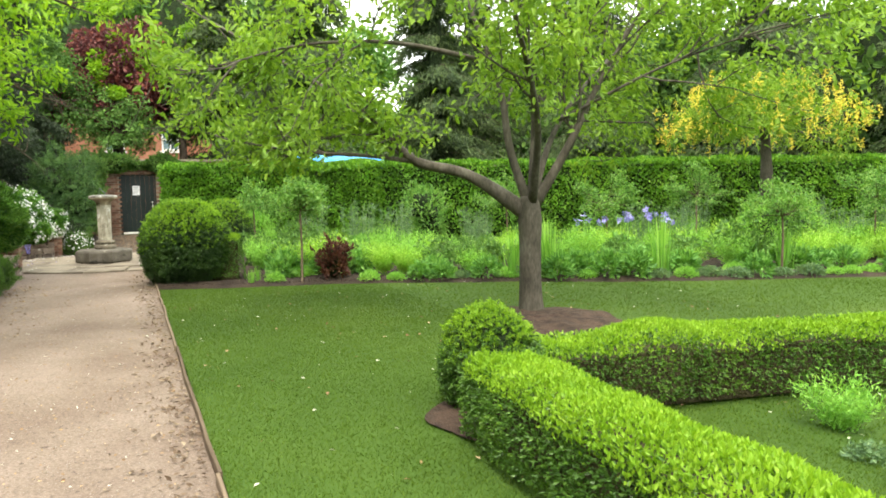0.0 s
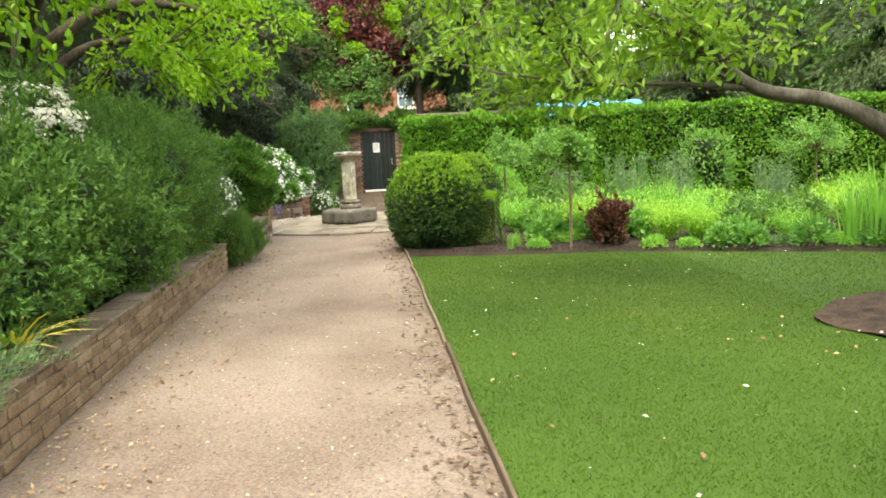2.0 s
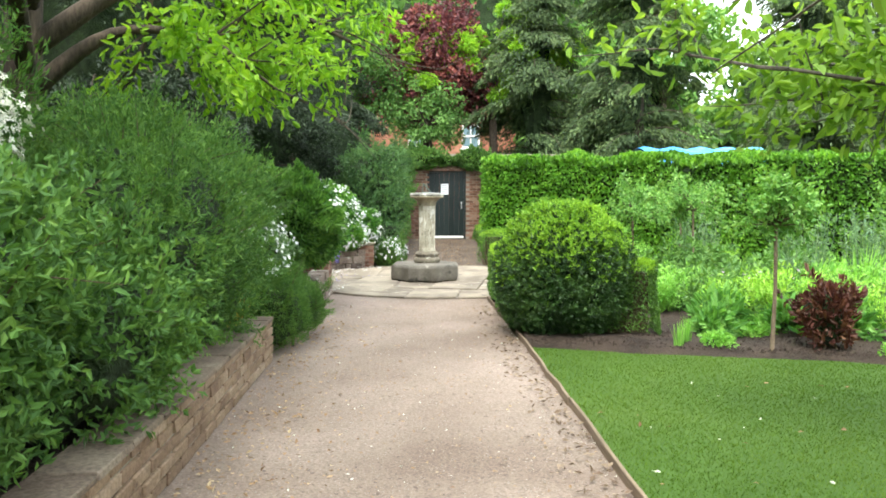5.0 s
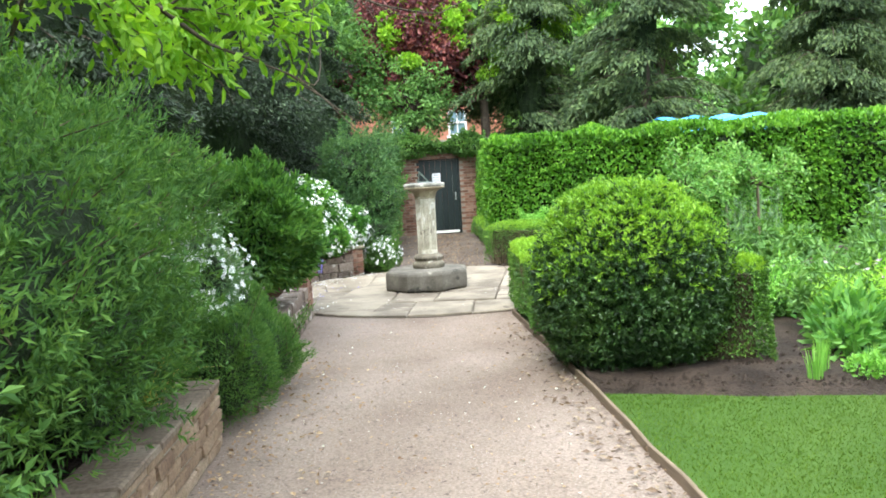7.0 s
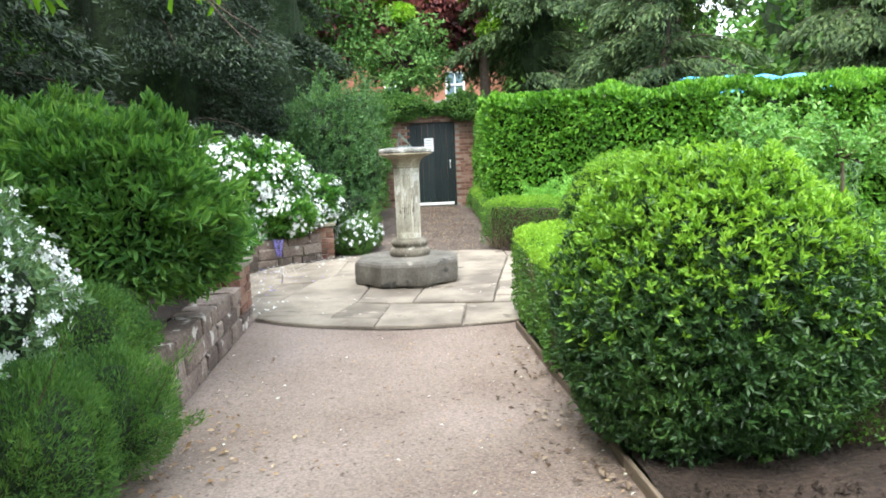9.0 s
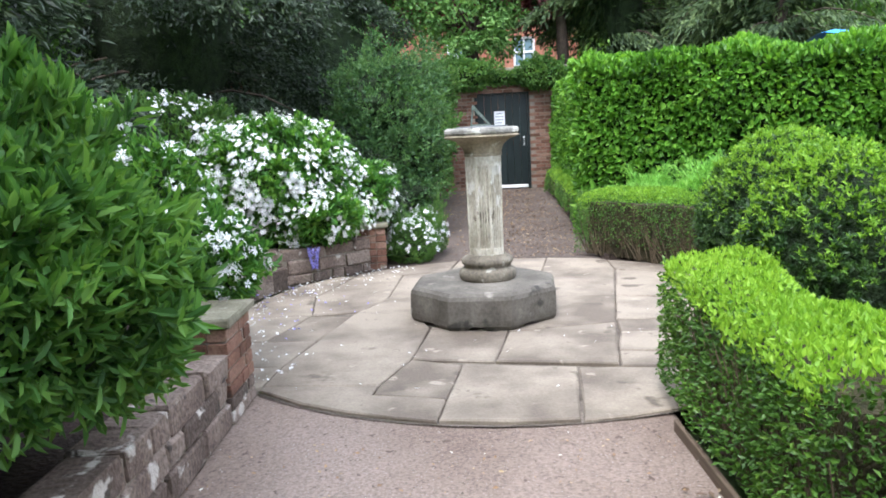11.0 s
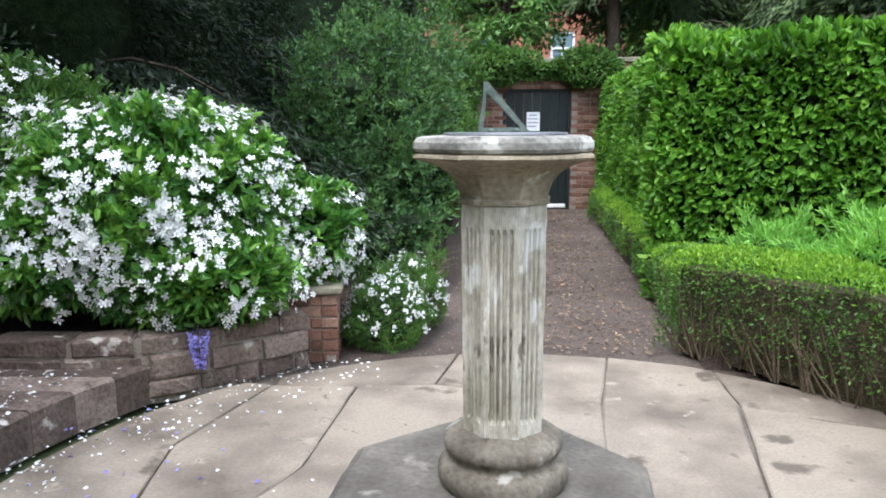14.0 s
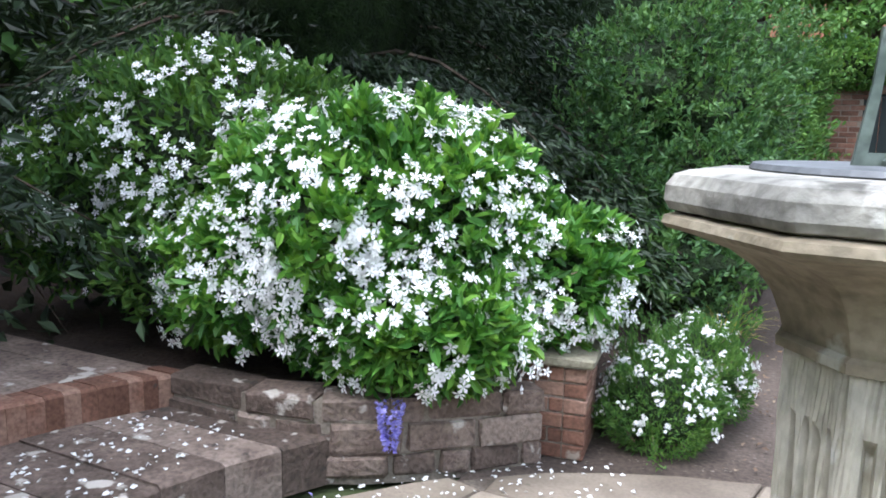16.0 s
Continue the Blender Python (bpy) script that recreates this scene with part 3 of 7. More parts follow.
def clip_poly(poly, inside, cross):
    out = []
    for i, a in enumerate(poly):
        b = poly[(i + 1) % len(poly)]
        if inside(a):
            out.append(a)
            if not inside(b):
                out.append(cross(a, b))
        elif inside(b):
            out.append(cross(a, b))
    return out


def clip_circle(poly, c, rad, n=48):
    """A convex polygon cut by a round outline."""
    for i in range(n):
        t = 2 * math.pi * i / n
        nx, ny = math.cos(t), math.sin(t)
        lim = rad * math.cos(math.pi / n)
        dist = lambda p: (p[0] - c[0]) * nx + (p[1] - c[1]) * ny - lim
        if not poly:
            return poly
        poly = clip_poly(poly, lambda p: dist(p) <= 0, lambda a, b: tuple(a[k] + (b[k] - a[k]) * dist(a) / (dist(a) - dist(b)) for k in range(2)))
    return poly


# ---- the ground ----
BED_X = [0.0, 1.5, 2.6, 5.1, 7.7, 9.8, 16.0, 40.0]
BED_Y = [14.46, 14.02, 13.74, 12.6, 11.3, 10.55, 8.6, 4.0]
HEDGE = [(0.74, 24.2), (3.0, 23.05), (6.0, 22.05), (12.0, 20.0), (24.0, 16.0)]
CIRCLE, RADIUS = (-0.65, 19.93), 2.24


def bed_line(x):
    return float(np.interp(x, BED_X, BED_Y))


def rough(x, y, a, s=1.0):
    return a * (noise.noise(Vector((x * s, y * s, 0.3))) + 0.5 * noise.noise(Vector((x * s * 2.7, y * s * 2.7, 5))))


g = sheet(-400, 400, 9, lambda x: (-400, 400), lambda x, y: -0.06, 9)
solid("ground", g, M["ground"], "rough grassy ground that runs on to the horizon", "ground", kind="structure")
g = sheet(-2.6, 0.02, 27, lambda x: (-10, 18.4), lambda x, y: rough(x, y, 0.006, 1.3) - 0.012 * abs(x + 1.15) ** 3 * 0.3, 240)
solid("path", g, M["gravel"], "pale brown gravel path worn smooth, with leaf litter along its edges", "path", kind="structure", smooth=True)
g = sheet(-2.2, 1.3, 30, lambda x: (20.6, 31.0), lambda x, y: -0.004 + rough(x, y, 0.012, 1.5), 90)
solid("garden_path", g, M["litter_path"], "brown earth path strewn with leaves that leads to the door", "path", kind="structure", smooth=True)
g = sheet(0.035, 45, np.concatenate([np.linspace(0.035, 8, 60), np.linspace(8.5, 45, 25)]), lambda x: (-14, bed_line(x)), lambda x, y: 0.012 + rough(x, y, 0.012, 0.6), 110)
solid("lawn", g, M["lawn"], "mown green lawn with scattered fallen petals", "lawn", kind="structure", smooth=True)
g = sheet(0.03, 45, np.concatenate([np.linspace(0.03, 2, 30), np.linspace(2.1, 9, 45), np.linspace(9.5, 45, 20)]), lambda x: (bed_line(x) - 0.04, 34), lambda x, y: -0.05 if (x - CIRCLE[0]) ** 2 + (y - CIRCLE[1]) ** 2 < 2.36 ** 2 or (y > 21.5 and x < np.interp(y, [21.5, 22.5, 31], [0.5, 0.5, 0.95])) else min(1, (y - bed_line(x) + 0.04) * 3) * 0.06 + rough(x, y, 0.02, 3) * min(1, (y - bed_line(x) + 0.04) * 3), 200)
solid("flower_bed", g, M["soil"], "dark crumbly soil of the flower bed behind the lawn", "flower bed", kind="structure", smooth=True)
g = sheet(-14, -2.38, 30, lambda x: (-10, 18.2), lambda x, y: 0.31 + rough(x, y, 0.03, 2), 60)
solid("raised_bed", g, M["soil"], "raised bed of dark soil behind the brick wall", "flower bed", kind="structure", smooth=True)
g = sheet(-14, -1.35, 30, lambda x: (21.28 + 1.2 * min(1, max(0, (x + 2.9) / 1.1)), 34), lambda x, y: (0.28 if x < -2.2 else 0.04) + rough(x, y, 0.03, 2), 40)
solid("shrub_bed", g, M["soil"], "shaded soil under the shrubs beside the garden path", "flower bed", kind="structure", smooth=True)

# ---- paved circle: large uneven flags ----
g = Geo()
a = np.linspace(0, 2 * np.pi, 65)[:-1]
g.add([(CIRCLE[0], CIRCLE[1], 0.008)] + [(CIRCLE[0] + RADIUS * math.cos(t), CIRCLE[1] + RADIUS * math.sin(t), 0.008) for t in a], np.array([(0, i + 1, (i + 1) % 64 + 1) for i in range(64)]))
paving = solid("paving", g, M["joint"], "round terrace of worn sandstone flags with dirty joints", "paving", kind="structure")


def flag(poly, z, r):
    """One flagstone from its outline: thin, with a worn, chamfered rim."""
    p = np.array(poly)
    if len(p) < 3:
        return
    area = 0.5 * abs(np.dot(p[:, 0], np.roll(p[:, 1], 1)) - np.dot(p[:, 1], np.roll(p[:, 0], 1)))
    if area < 0.02:
        return
    c = p.mean(0)
    p = p + r.uniform(-0.003, 0.003, p.shape)
    inner = c + (p - c) * (1 - 0.012 / np.maximum(np.linalg.norm(p - c, axis=1, keepdims=True), 0.05))
    n = len(p)
    tilt = r.uniform(-0.008, 0.008, 2)
    top = z + (inner - c) @ tilt
    v = [(*q, 0.0) for q in p] + [(*q, zz - 0.008) for q, zz in zip(p, top)] + [(*q, zz) for q, zz in zip(inner, top)]
    s1 = np.array([(i, (i + 1) % n, n + (i + 1) % n, n + i) for i in range(n)])
    g = Geo().add(v, [s1, s1 + n, (np.arange(n) + 2 * n)[None]])
    ob = new("flagstone", g.mesh("flagstone", M["flag"], (*c, 0)))
    ob.location = (*c, 0)
    ob.parent = paving


fr = np.random.default_rng(31)


def slab(*corners):
    """A hand-cut flag between the given corners: a narrow joint all round and slightly wavering sides."""
    p = np.array(clip_circle(list(corners), CIRCLE, RADIUS - 0.005))
    if len(p) < 3:
        return
    if np.dot(p[:, 0], np.roll(p[:, 1], -1)) - np.dot(p[:, 1], np.roll(p[:, 0], -1)) < 0:
        p = p[::-1]
    e = unit(np.roll(p, -1, 0) - p)
    inward = np.stack([-e[:, 1], e[:, 0]], 1)
    out = []
    for k in range(len(p)):
        a, b = p[k], p[(k + 1) % len(p)]
        cuts = max(1, int(np.linalg.norm(b - a) / 0.16))
        for t in range(cuts):
            pull = inward[k] + (inward[k - 1] if t == 0 else 0)
            out.append(a + (b - a) * t / cuts + pull * fr.uniform(0.002, 0.008))
    flag(out, 0.028 + fr.uniform(-0.004, 0.007), fr)


# round the plinth
slab((-1.34, 18.78), (-0.82, 18.66), (-0.70, 19.30), (-1.24, 19.50))
slab((-0.82, 18.66), (-0.10, 18.50), (0.07, 19.42), (-0.70, 19.30))
slab((-0.70, 19.30), (0.07, 19.42), (0.24, 20.25), (-0.36, 20.3))
slab((-0.36, 20.3), (0.24, 20.25), (0.46, 21.35), (0.5, 22.3), (-0.06, 22.3), (-0.29, 21.1))
slab((-1.14, 21.57), (-0.25, 21.3), (-0.06, 22.3), (-1.0, 22.3))
slab((-1.58, 21.5), (-1.14, 21.57), (-0.25, 21.3), (-0.36, 20.3), (-1.41, 20.05), (-1.8, 20.1), (-1.64, 20.5))
slab((-1.24, 19.50), (-0.70, 19.30), (-0.36, 20.3), (-1.41, 20.05))
# towards the flowering shrub
slab((-2.05, 21.5), (-1.58, 21.5), (-1.14, 21.57), (-1.0, 22.3), (-2.1, 22.3))
slab((-2.05, 21.5), (-2.29, 20.68), (-2.2, 20.03), (-1.8, 20.1), (-1.64, 20.5), (-1.58, 21.5))
slab((-2.05, 21.5), (-2.6, 21.6), (-3.1, 20.0), (-2.2, 20.03), (-2.29, 20.68))
slab((-2.2, 20.0), (-1.86, 19.95), (-2.03, 19.27), (-2.4, 19.31))
slab((-2.2, 20.0), (-2.4, 19.31), (-3.1, 19.2), (-3.1, 20.0))
slab((-2.4, 19.31), (-2.03, 19.27), (-2.15, 18.72), (-2.8, 18.75), (-3.1, 19.2))
slab((-2.15, 18.72), (-2.17, 18.37), (-2.5, 18.1), (-2.8, 18.75))
# towards the gravel path
slab((-1.8, 20.1), (-1.41, 20.05), (-1.24, 19.50), (-1.34, 18.78), (-1.50, 18.32), (-2.17, 18.37), (-2.15, 18.72), (-1.86, 19.95))
slab((-1.34, 18.78), (-1.02, 18.64), (-1.11, 18.06), (-1.52, 18.17), (-1.50, 18.32))
slab((-1.02, 18.64), (-0.34, 18.50), (-0.5, 17.4), (-1.2, 17.4), (-1.11, 18.06))
slab((-2.17, 18.37), (-1.50, 18.32), (-1.52, 18.17), (-1.11, 18.06), (-1.2, 17.4), (-2.4, 17.6))
slab((-0.34, 18.50), (-0.10, 18.48), (0.14, 18.44), (0.03, 17.6), (-0.48, 17.4))
# beside the low hedges
slab((0.24, 20.25), (0.9, 20.05), (0.58, 19.48), (0.09, 19.52))
slab((0.46, 21.3), (0.8, 21.12), (1.3, 20.9), (0.9, 20.05), (0.24, 20.25))
slab((0.46, 21.3), (0.8, 21.12), (1.3, 20.9), (1.2, 22.0), (0.5, 22.2))
slab((0.09, 19.52), (0.58, 19.48), (0.51, 19.17), (0.05, 19.19))
slab((0.05, 19.19), (0.51, 19.17), (0.36, 18.70), (-0.05, 18.77))
slab((0.58, 19.48), (0.9, 20.05), (1.8, 20.0), (1.6, 18.9), (0.51, 19.17))
slab((-0.05, 18.77), (0.21, 18.72), (0.14, 18.44), (-0.10, 18.48))
slab((0.21, 18.72), (0.36, 18.70), (0.8, 18.5), (0.6, 18.2), (0.08, 18.24), (0.14, 18.44))
slab((0.51, 19.17), (1.6, 18.9), (0.8, 18.5), (0.36, 18.70))
slab((0.08, 18.24), (0.6, 18.2), (0.4, 17.6), (0.03, 17.6))

# ---- edging boards between path and lawn ----
edging = thing("lawn_edging", (0.012, 5, 0), "weathered timber board edging along the path and lawn", "edging", kind="structure")
er = np.random.default_rng(4)
stops_y = [-10, -6.6, -3.6, -0.4, 2.7, 6.3, 9.78, 12.6, 14.95, 17.6]
for y0, y1 in zip(stops_y, stops_y[1:]):
    bend = -0.05 if y0 > 14 else 0.0
    g = Geo()
    n = 7
    ring = [(0.0, -0.05), (0.0, 0.048), (0.004, 0.052), (0.018, 0.052), (0.022, 0.048), (0.022, -0.05)]
    ys = np.linspace(y0 + 0.003, y1 - 0.003, n)
    w = er.uniform(-0.01, 0.01, n)
    v = [(ox + w[i] + bend * (i / (n - 1)) , ys[i], oz + w[(i * 3) % n] * 0.5) for i in range(n) for ox, oz in ring]
    k = len(ring)
    f = np.array([(i * k + j, i * k + (j + 1) % k, (i + 1) * k + (j + 1) % k, (i + 1) * k + j) for i in range(n - 1) for j in range(k)])
    g.add(v, [f, np.arange(k)[::-1][None], (np.arange(k) + (n - 1) * k)[None]])
    part("edging_board", g, M["timber"], edging)

# ---- sundial ----
SX, SY = -0.803, 19.86
PX = -0.836
dial = thing("sundial", (SX, SY, 0.03), "old stone sundial on a fluted column and octagonal plinth", "sundial")


def octo(rad, z, turn=17):
    return [(PX + rad * math.cos(radians(turn + 45 * i)), SY + rad * math.sin(radians(turn + 45 * i)), z) for i in range(8)]


g = Geo()
rings = [(0.555, 0.0), (0.555, 0.03), (0.575, 0.06), (0.58, 0.10), (0.58, 0.245), (0.568, 0.272), (0.535, 0.292), (0.30, 0.302), (0.05, 0.304)]
pr = np.random.default_rng(5)
v = []
for rad, z in rings:
    o = np.array(octo(rad, z))
    pts = []
    for i in range(8):
        for step, t in enumerate(np.linspace(0, 1, 6, endpoint=False)):
            q = o[i] * (1 - t) + o[(i + 1) % 8] * t
            d = unit(q[:2] - [PX, SY])
            if z < 0.05 and step in (2, 3):
                q = q + [0, 0, 0.034 - z * 0.3]
                q[:2] -= d * (0.05 if z < 0.01 else 0.0)
            if 0.2 < z < 0.3:
                q[:2] -= d * pr.uniform(0, 0.008)
            pts.append(q)
    v += pts
k, n = 48, len(rings)
f = np.array([(i * k + j, i * k + (j + 1) % k, (i + 1) * k + (j + 1) % k, (i + 1) * k + j) for i in range(n - 1) for j in range(k)])
g.add(v, [f, (np.arange(k) + (n - 1) * k)[None], np.arange(k)[::-1][None]])
part("plinth", g, M["plinth"], dial, "dark weathered octagonal stone plinth with chipped edges")
g = Geo()
prof = [(0.205, 0.300), (0.212, 0.315), (0.216, 0.34), (0.212, 0.365), (0.196, 0.383), (0.182, 0.388), (0.176, 0.40), (0.180, 0.412), (0.192, 0.424), (0.196, 0.44), (0.192, 0.458), (0.176, 0.47), (0.158, 0.478), (0.14, 0.492)]
lathe(g, (SX, SY, 0), prof, 40)
part("base_moulding", g, M["moulding"], dial, "turned stone base moulding blotched with lichen", smooth=True)
g = Geo()
# octagonal shaft with four flutes on each face
zs = [0.485, 0.50, 0.535, 0.55] + [0.60 + 0.045 * q for q in range(12)] + [1.135, 1.155, 1.19, 1.235]
SIDE = 30
v, k = [], 8 * SIDE
for z in zs:
    ap = 0.124 + 0.006 * (z - 0.485) / 0.75
    deep = 0.016 if 0.54 < z < 1.15 else 0.0
    for face in range(8):
        t0 = radians(17 + 45 * face + 22.5)
        nx, ny = math.cos(t0), math.sin(t0)
        half = ap * math.tan(radians(22.5))
        for j in range(SIDE):
            s = -1 + 2 * j / SIDE
            wave = ((s + 0.72) / 1.44 * 4) % 1.0
            cut = deep * (1.0 if 0.3 < wave < 0.8 else 0.15) if abs(s) < 0.72 else 0.0
            chip = 0.0016 * math.sin(17 * z + 5 * face + 0.7 * j) + 0.0012 * math.sin(61 * z + 3 * j)
            rr = ap - cut + chip
            v.append((SX + nx * rr - ny * s * half, SY + ny * rr + nx * s * half, z))
n = len(zs)
f = np.array([(i * k + j, i * k + (j + 1) % k, (i + 1) * k + (j + 1) % k, (i + 1) * k + j) for i in range(n - 1) for j in range(k)])
g.add(v, [f, (np.arange(k) + (n - 1) * k)[None], np.arange(k)[::-1][None]])
part("shaft", g, M["column"], dial, "fluted limestone shaft streaked with yellow and white lichen")
g = Geo()


def eight(t):
    a = (math.degrees(t) - 17) % 45 - 22.5
    return 0.955 / math.cos(radians(a))


prof = [(0.134, 1.222), (0.146, 1.226), (0.147, 1.238), (0.139, 1.243), (0.145, 1.265), (0.156, 1.292), (0.176, 1.318), (0.205, 1.338), (0.246, 1.353), (0.276, 1.361), (0.283, 1.367), (0.280, 1.376), (0.262, 1.380)]
lathe(g, (SX, SY, 0), prof, 128, shape=eight)
part("capital", g, M["capital"], dial, "flared octagonal stone capital")
g = Geo()


def worn(t):
    d = math.degrees(t) % 360
    return eight(t) * (1 - 0.07 * math.exp(-(((d - 328) / 8) ** 2)) - 0.02 * math.exp(-(((d - 250) / 14) ** 2)) - 0.004 * math.sin(d * 0.31))


lathe(g, (SX, SY, 0), [(0.262, 1.380), (0.276, 1.384), (0.282, 1.394), (0.281, 1.412), (0.272, 1.425), (0.256, 1.430), (0.20, 1.432)], 160, shape=worn)
part("table_slab", g, M["slab"], dial, "octagonal stone table slab with a chipped corner")
g = Geo()
lathe(g, (SX, SY, 0), [(0.19, 1.430), (0.194, 1.434), (0.19, 1.440), (0.05, 1.441)], 40)
plate = part("dial_plate", g, M["lead"], dial, "dark round metal dial plate")
g = Geo()
tn = radians(8)
ux, uy = math.cos(tn), math.sin(tn)


def gn(s, z, o):
    return (SX - 0.01 + ux * s - uy * o, SY - 0.02 + uy * s + ux * o, z)


outer = [(-0.075, 1.441), (0.085, 1.441), (-0.045, 1.592), (-0.058, 1.592), (-0.062, 1.53)]
hole = [(-0.060, 1.455), (0.055, 1.455), (-0.040, 1.552), (-0.050, 1.556), (-0.053, 1.52)]
v = [gn(s, z, o) for o in (-0.006, 0.006) for ring in (outer, hole) for s, z in ring]
fs = []
for i in range(5):
    j = (i + 1) % 5
    fs += [(i, j, 5 + j, 5 + i), (10 + j, 10 + i, 15 + i, 15 + j), (j, i, 10 + i, 10 + j), (5 + i, 5 + j, 15 + j, 15 + i)]
g.add(v, np.array(fs))
part("gnomon", g, M["bronze"], dial, "pierced green bronze gnomon")
for s in (-0.035, 0.04):
    for o in (-0.016, 0.016):
        g = Geo()
        lathe(g, gn(s, 1.441, o), [(0.012, 0), (0.012, 0.006), (0.006, 0.011)], 8)
        part("bolt", g, M["bronze"], dial)

# ---- walls of the raised bed, piers and steps ----
BR = []
for s in range(4):
    q = np.random.default_rng(60 + s)
    gg = Geo()
    cbox(gg, (-0.051, -0.1065, -0.0325), (0.051, 0.1065, 0.0325), 0.006, 0.0035, r=q)
    BR.append(gg.mesh("brick", M["brick_pale"]))
BRR = []
for s in range(4):
    q = np.random.default_rng(80 + s)
    gg = Geo()
    cbox(gg, (-0.051, -0.1065, -0.0325), (0.051, 0.1065, 0.0325), 0.005, 0.0025, r=q)
    BRR.append(gg.mesh("brick", M["brick"]))


def lay(meshes, parent, x, y, z, turn, r, name="brick"):
    ob = new(name, meshes[int(r.integers(len(meshes)))])
    b = ROOT[parent.name]
    ob.parent = parent
    ob.location = (x - b[0], y - b[1], z - b[2])
    ob.rotation_euler = (r.normal(0, 0.008), r.normal(0, 0.008), turn + r.normal(0, 0.01))


wr = np.random.default_rng(12)
g = Geo()
cbox(g, (-2.48, -10, -0.05), (-2.265, 14.03, 0.345), 0.01)
wall = solid("wall_bed", g, M["mortar"], "low weathered brick wall that holds the raised bed beside the path", "wall", kind="structure", at=(-2.38, 2, 0))
rest = Geo()
for c in range(5):
    z = 0.036 + c * 0.075
    y = -9.9 + (c % 2) * 0.1125
    while y < 14.0:
        x = -2.3 + wr.normal(0, 0.003)
        if y > 7.0:
            lay(BR, wall, x, min(y + 0.1, 13.93), z, 0, wr)
        else:
            cbox(rest, (x - 0.051, y, z - 0.0325), (x + 0.051, y + 0.213, z + 0.0325), 0.006, 0.003, r=wr)
        y += 0.225
tagged(part("brick_courses", rest, M["brick_pale"], wall), kind="stuff")
y = -9.9
cope = Geo()
while y < 14.05:
    d = wr.uniform(0.32, 0.5)
    lo, hi = (-2.50, y + 0.004, 0.348), (-2.24, min(y + d, 14.04) - 0.004, 0.382)
    if y > 5:
        gg = Geo()
        cbox(gg, lo, hi, 0.008, 0.004, r=wr)
        part("coping_stone", gg, M["wall_top"], wall)
    else:
        cbox(cope, lo, hi, 0.008, 0.004, r=wr)
    y += d
tagged(part("coping_run", cope, M["wall_top"], wall), kind="stuff")


def rubble_wall(name, label, path, h, thick, seed, cap=True):
    """A low wall of uneven stones along a bent line, each a part, over a mortar heart."""
    r = np.random.default_rng(seed)
    path, along = run_frames(path)
    total = along[-1]
    heart = Geo()
    n = 14
    ss = np.linspace(0.02, total - 0.02, n)
    v = []
    for s in ss:
        p = np.array([np.interp(s, along, path[:, i]) for i in range(2)])
        q = unit([np.interp(min(s + 0.1, total), along, path[:, i]) - np.interp(max(s - 0.1, 0), along, path[:, i]) for i in range(2)])
        nr = np.array([q[1], -q[0]])
        o = thick / 2 - 0.018
        v += [(*(p - nr * o), -0.03), (*(p - nr * o), h - 0.03), (*(p + nr * o), h - 0.03), (*(p + nr * o), -0.03)]
    f = np.array([(i * 4 + j, (i + 1) * 4 + j, (i + 1) * 4 + (j + 1) % 4, i * 4 + (j + 1) % 4) for i in range(n - 1) for j in range(4)])
    heart.add(v, [f, [(3, 2, 1, 0)], [((n - 1) * 4, (n - 1) * 4 + 1, (n - 1) * 4 + 2, (n - 1) * 4 + 3)]])
    mid = np.array([np.interp(total / 2, along, path[:, i]) for i in range(2)])
    w = solid(name, heart, M["mortar"], label, "wall", kind="structure", at=(*mid, 0))
    z = 0.0
    while z < h - 0.03:
        ch = min(r.uniform(0.07, 0.17), h - z)
        if h - z - ch < 0.06:
            ch = h - z
        s = -r.uniform(0, 0.1)
        while s < total:
            ln = r.uniform(0.14, 0.46)
            a0, a1 = max(s, 0), min(s + ln, total)
            s += ln
            if a1 - a0 < 0.05:
                continue
            m = (a0 + a1) / 2
            p = np.array([np.interp(m, along, path[:, i]) for i in range(2)])
            q = unit([np.interp(a1, along, path[:, i]) - np.interp(a0, along, path[:, i]) for i in range(2)])
            gg = Geo()
            pr_ = r.normal(0, 0.006)
            cbox(gg, (p[0] - (a1 - a0) / 2 + 0.005, p[1] - thick / 2 - pr_, z + 0.005), (p[0] + (a1 - a0) / 2 - 0.005, p[1] + thick / 2 + pr_, z + ch - 0.005), 0.012, 0.007, turn=math.atan2(q[1], q[0]), r=r)
            part("stone", gg, M["rubble"], w)
        z += ch
    return w


rubble_wall("wall_rubble", "low curved rubble stone wall beside the terrace", [(-2.31, 15.1), (-2.3, 16.2), (-2.3, 17.1), (-2.3, 17.84)], 0.40, 0.22, 21)
rubble_wall("wall_terrace", "low rubble stone wall with white lichen below the flowering shrub", [(-3.5, 21.32), (-3.0, 21.33), (-2.66, 21.42), (-2.35, 21.66), (-2.0, 21.98)], 0.36, 0.2, 22)


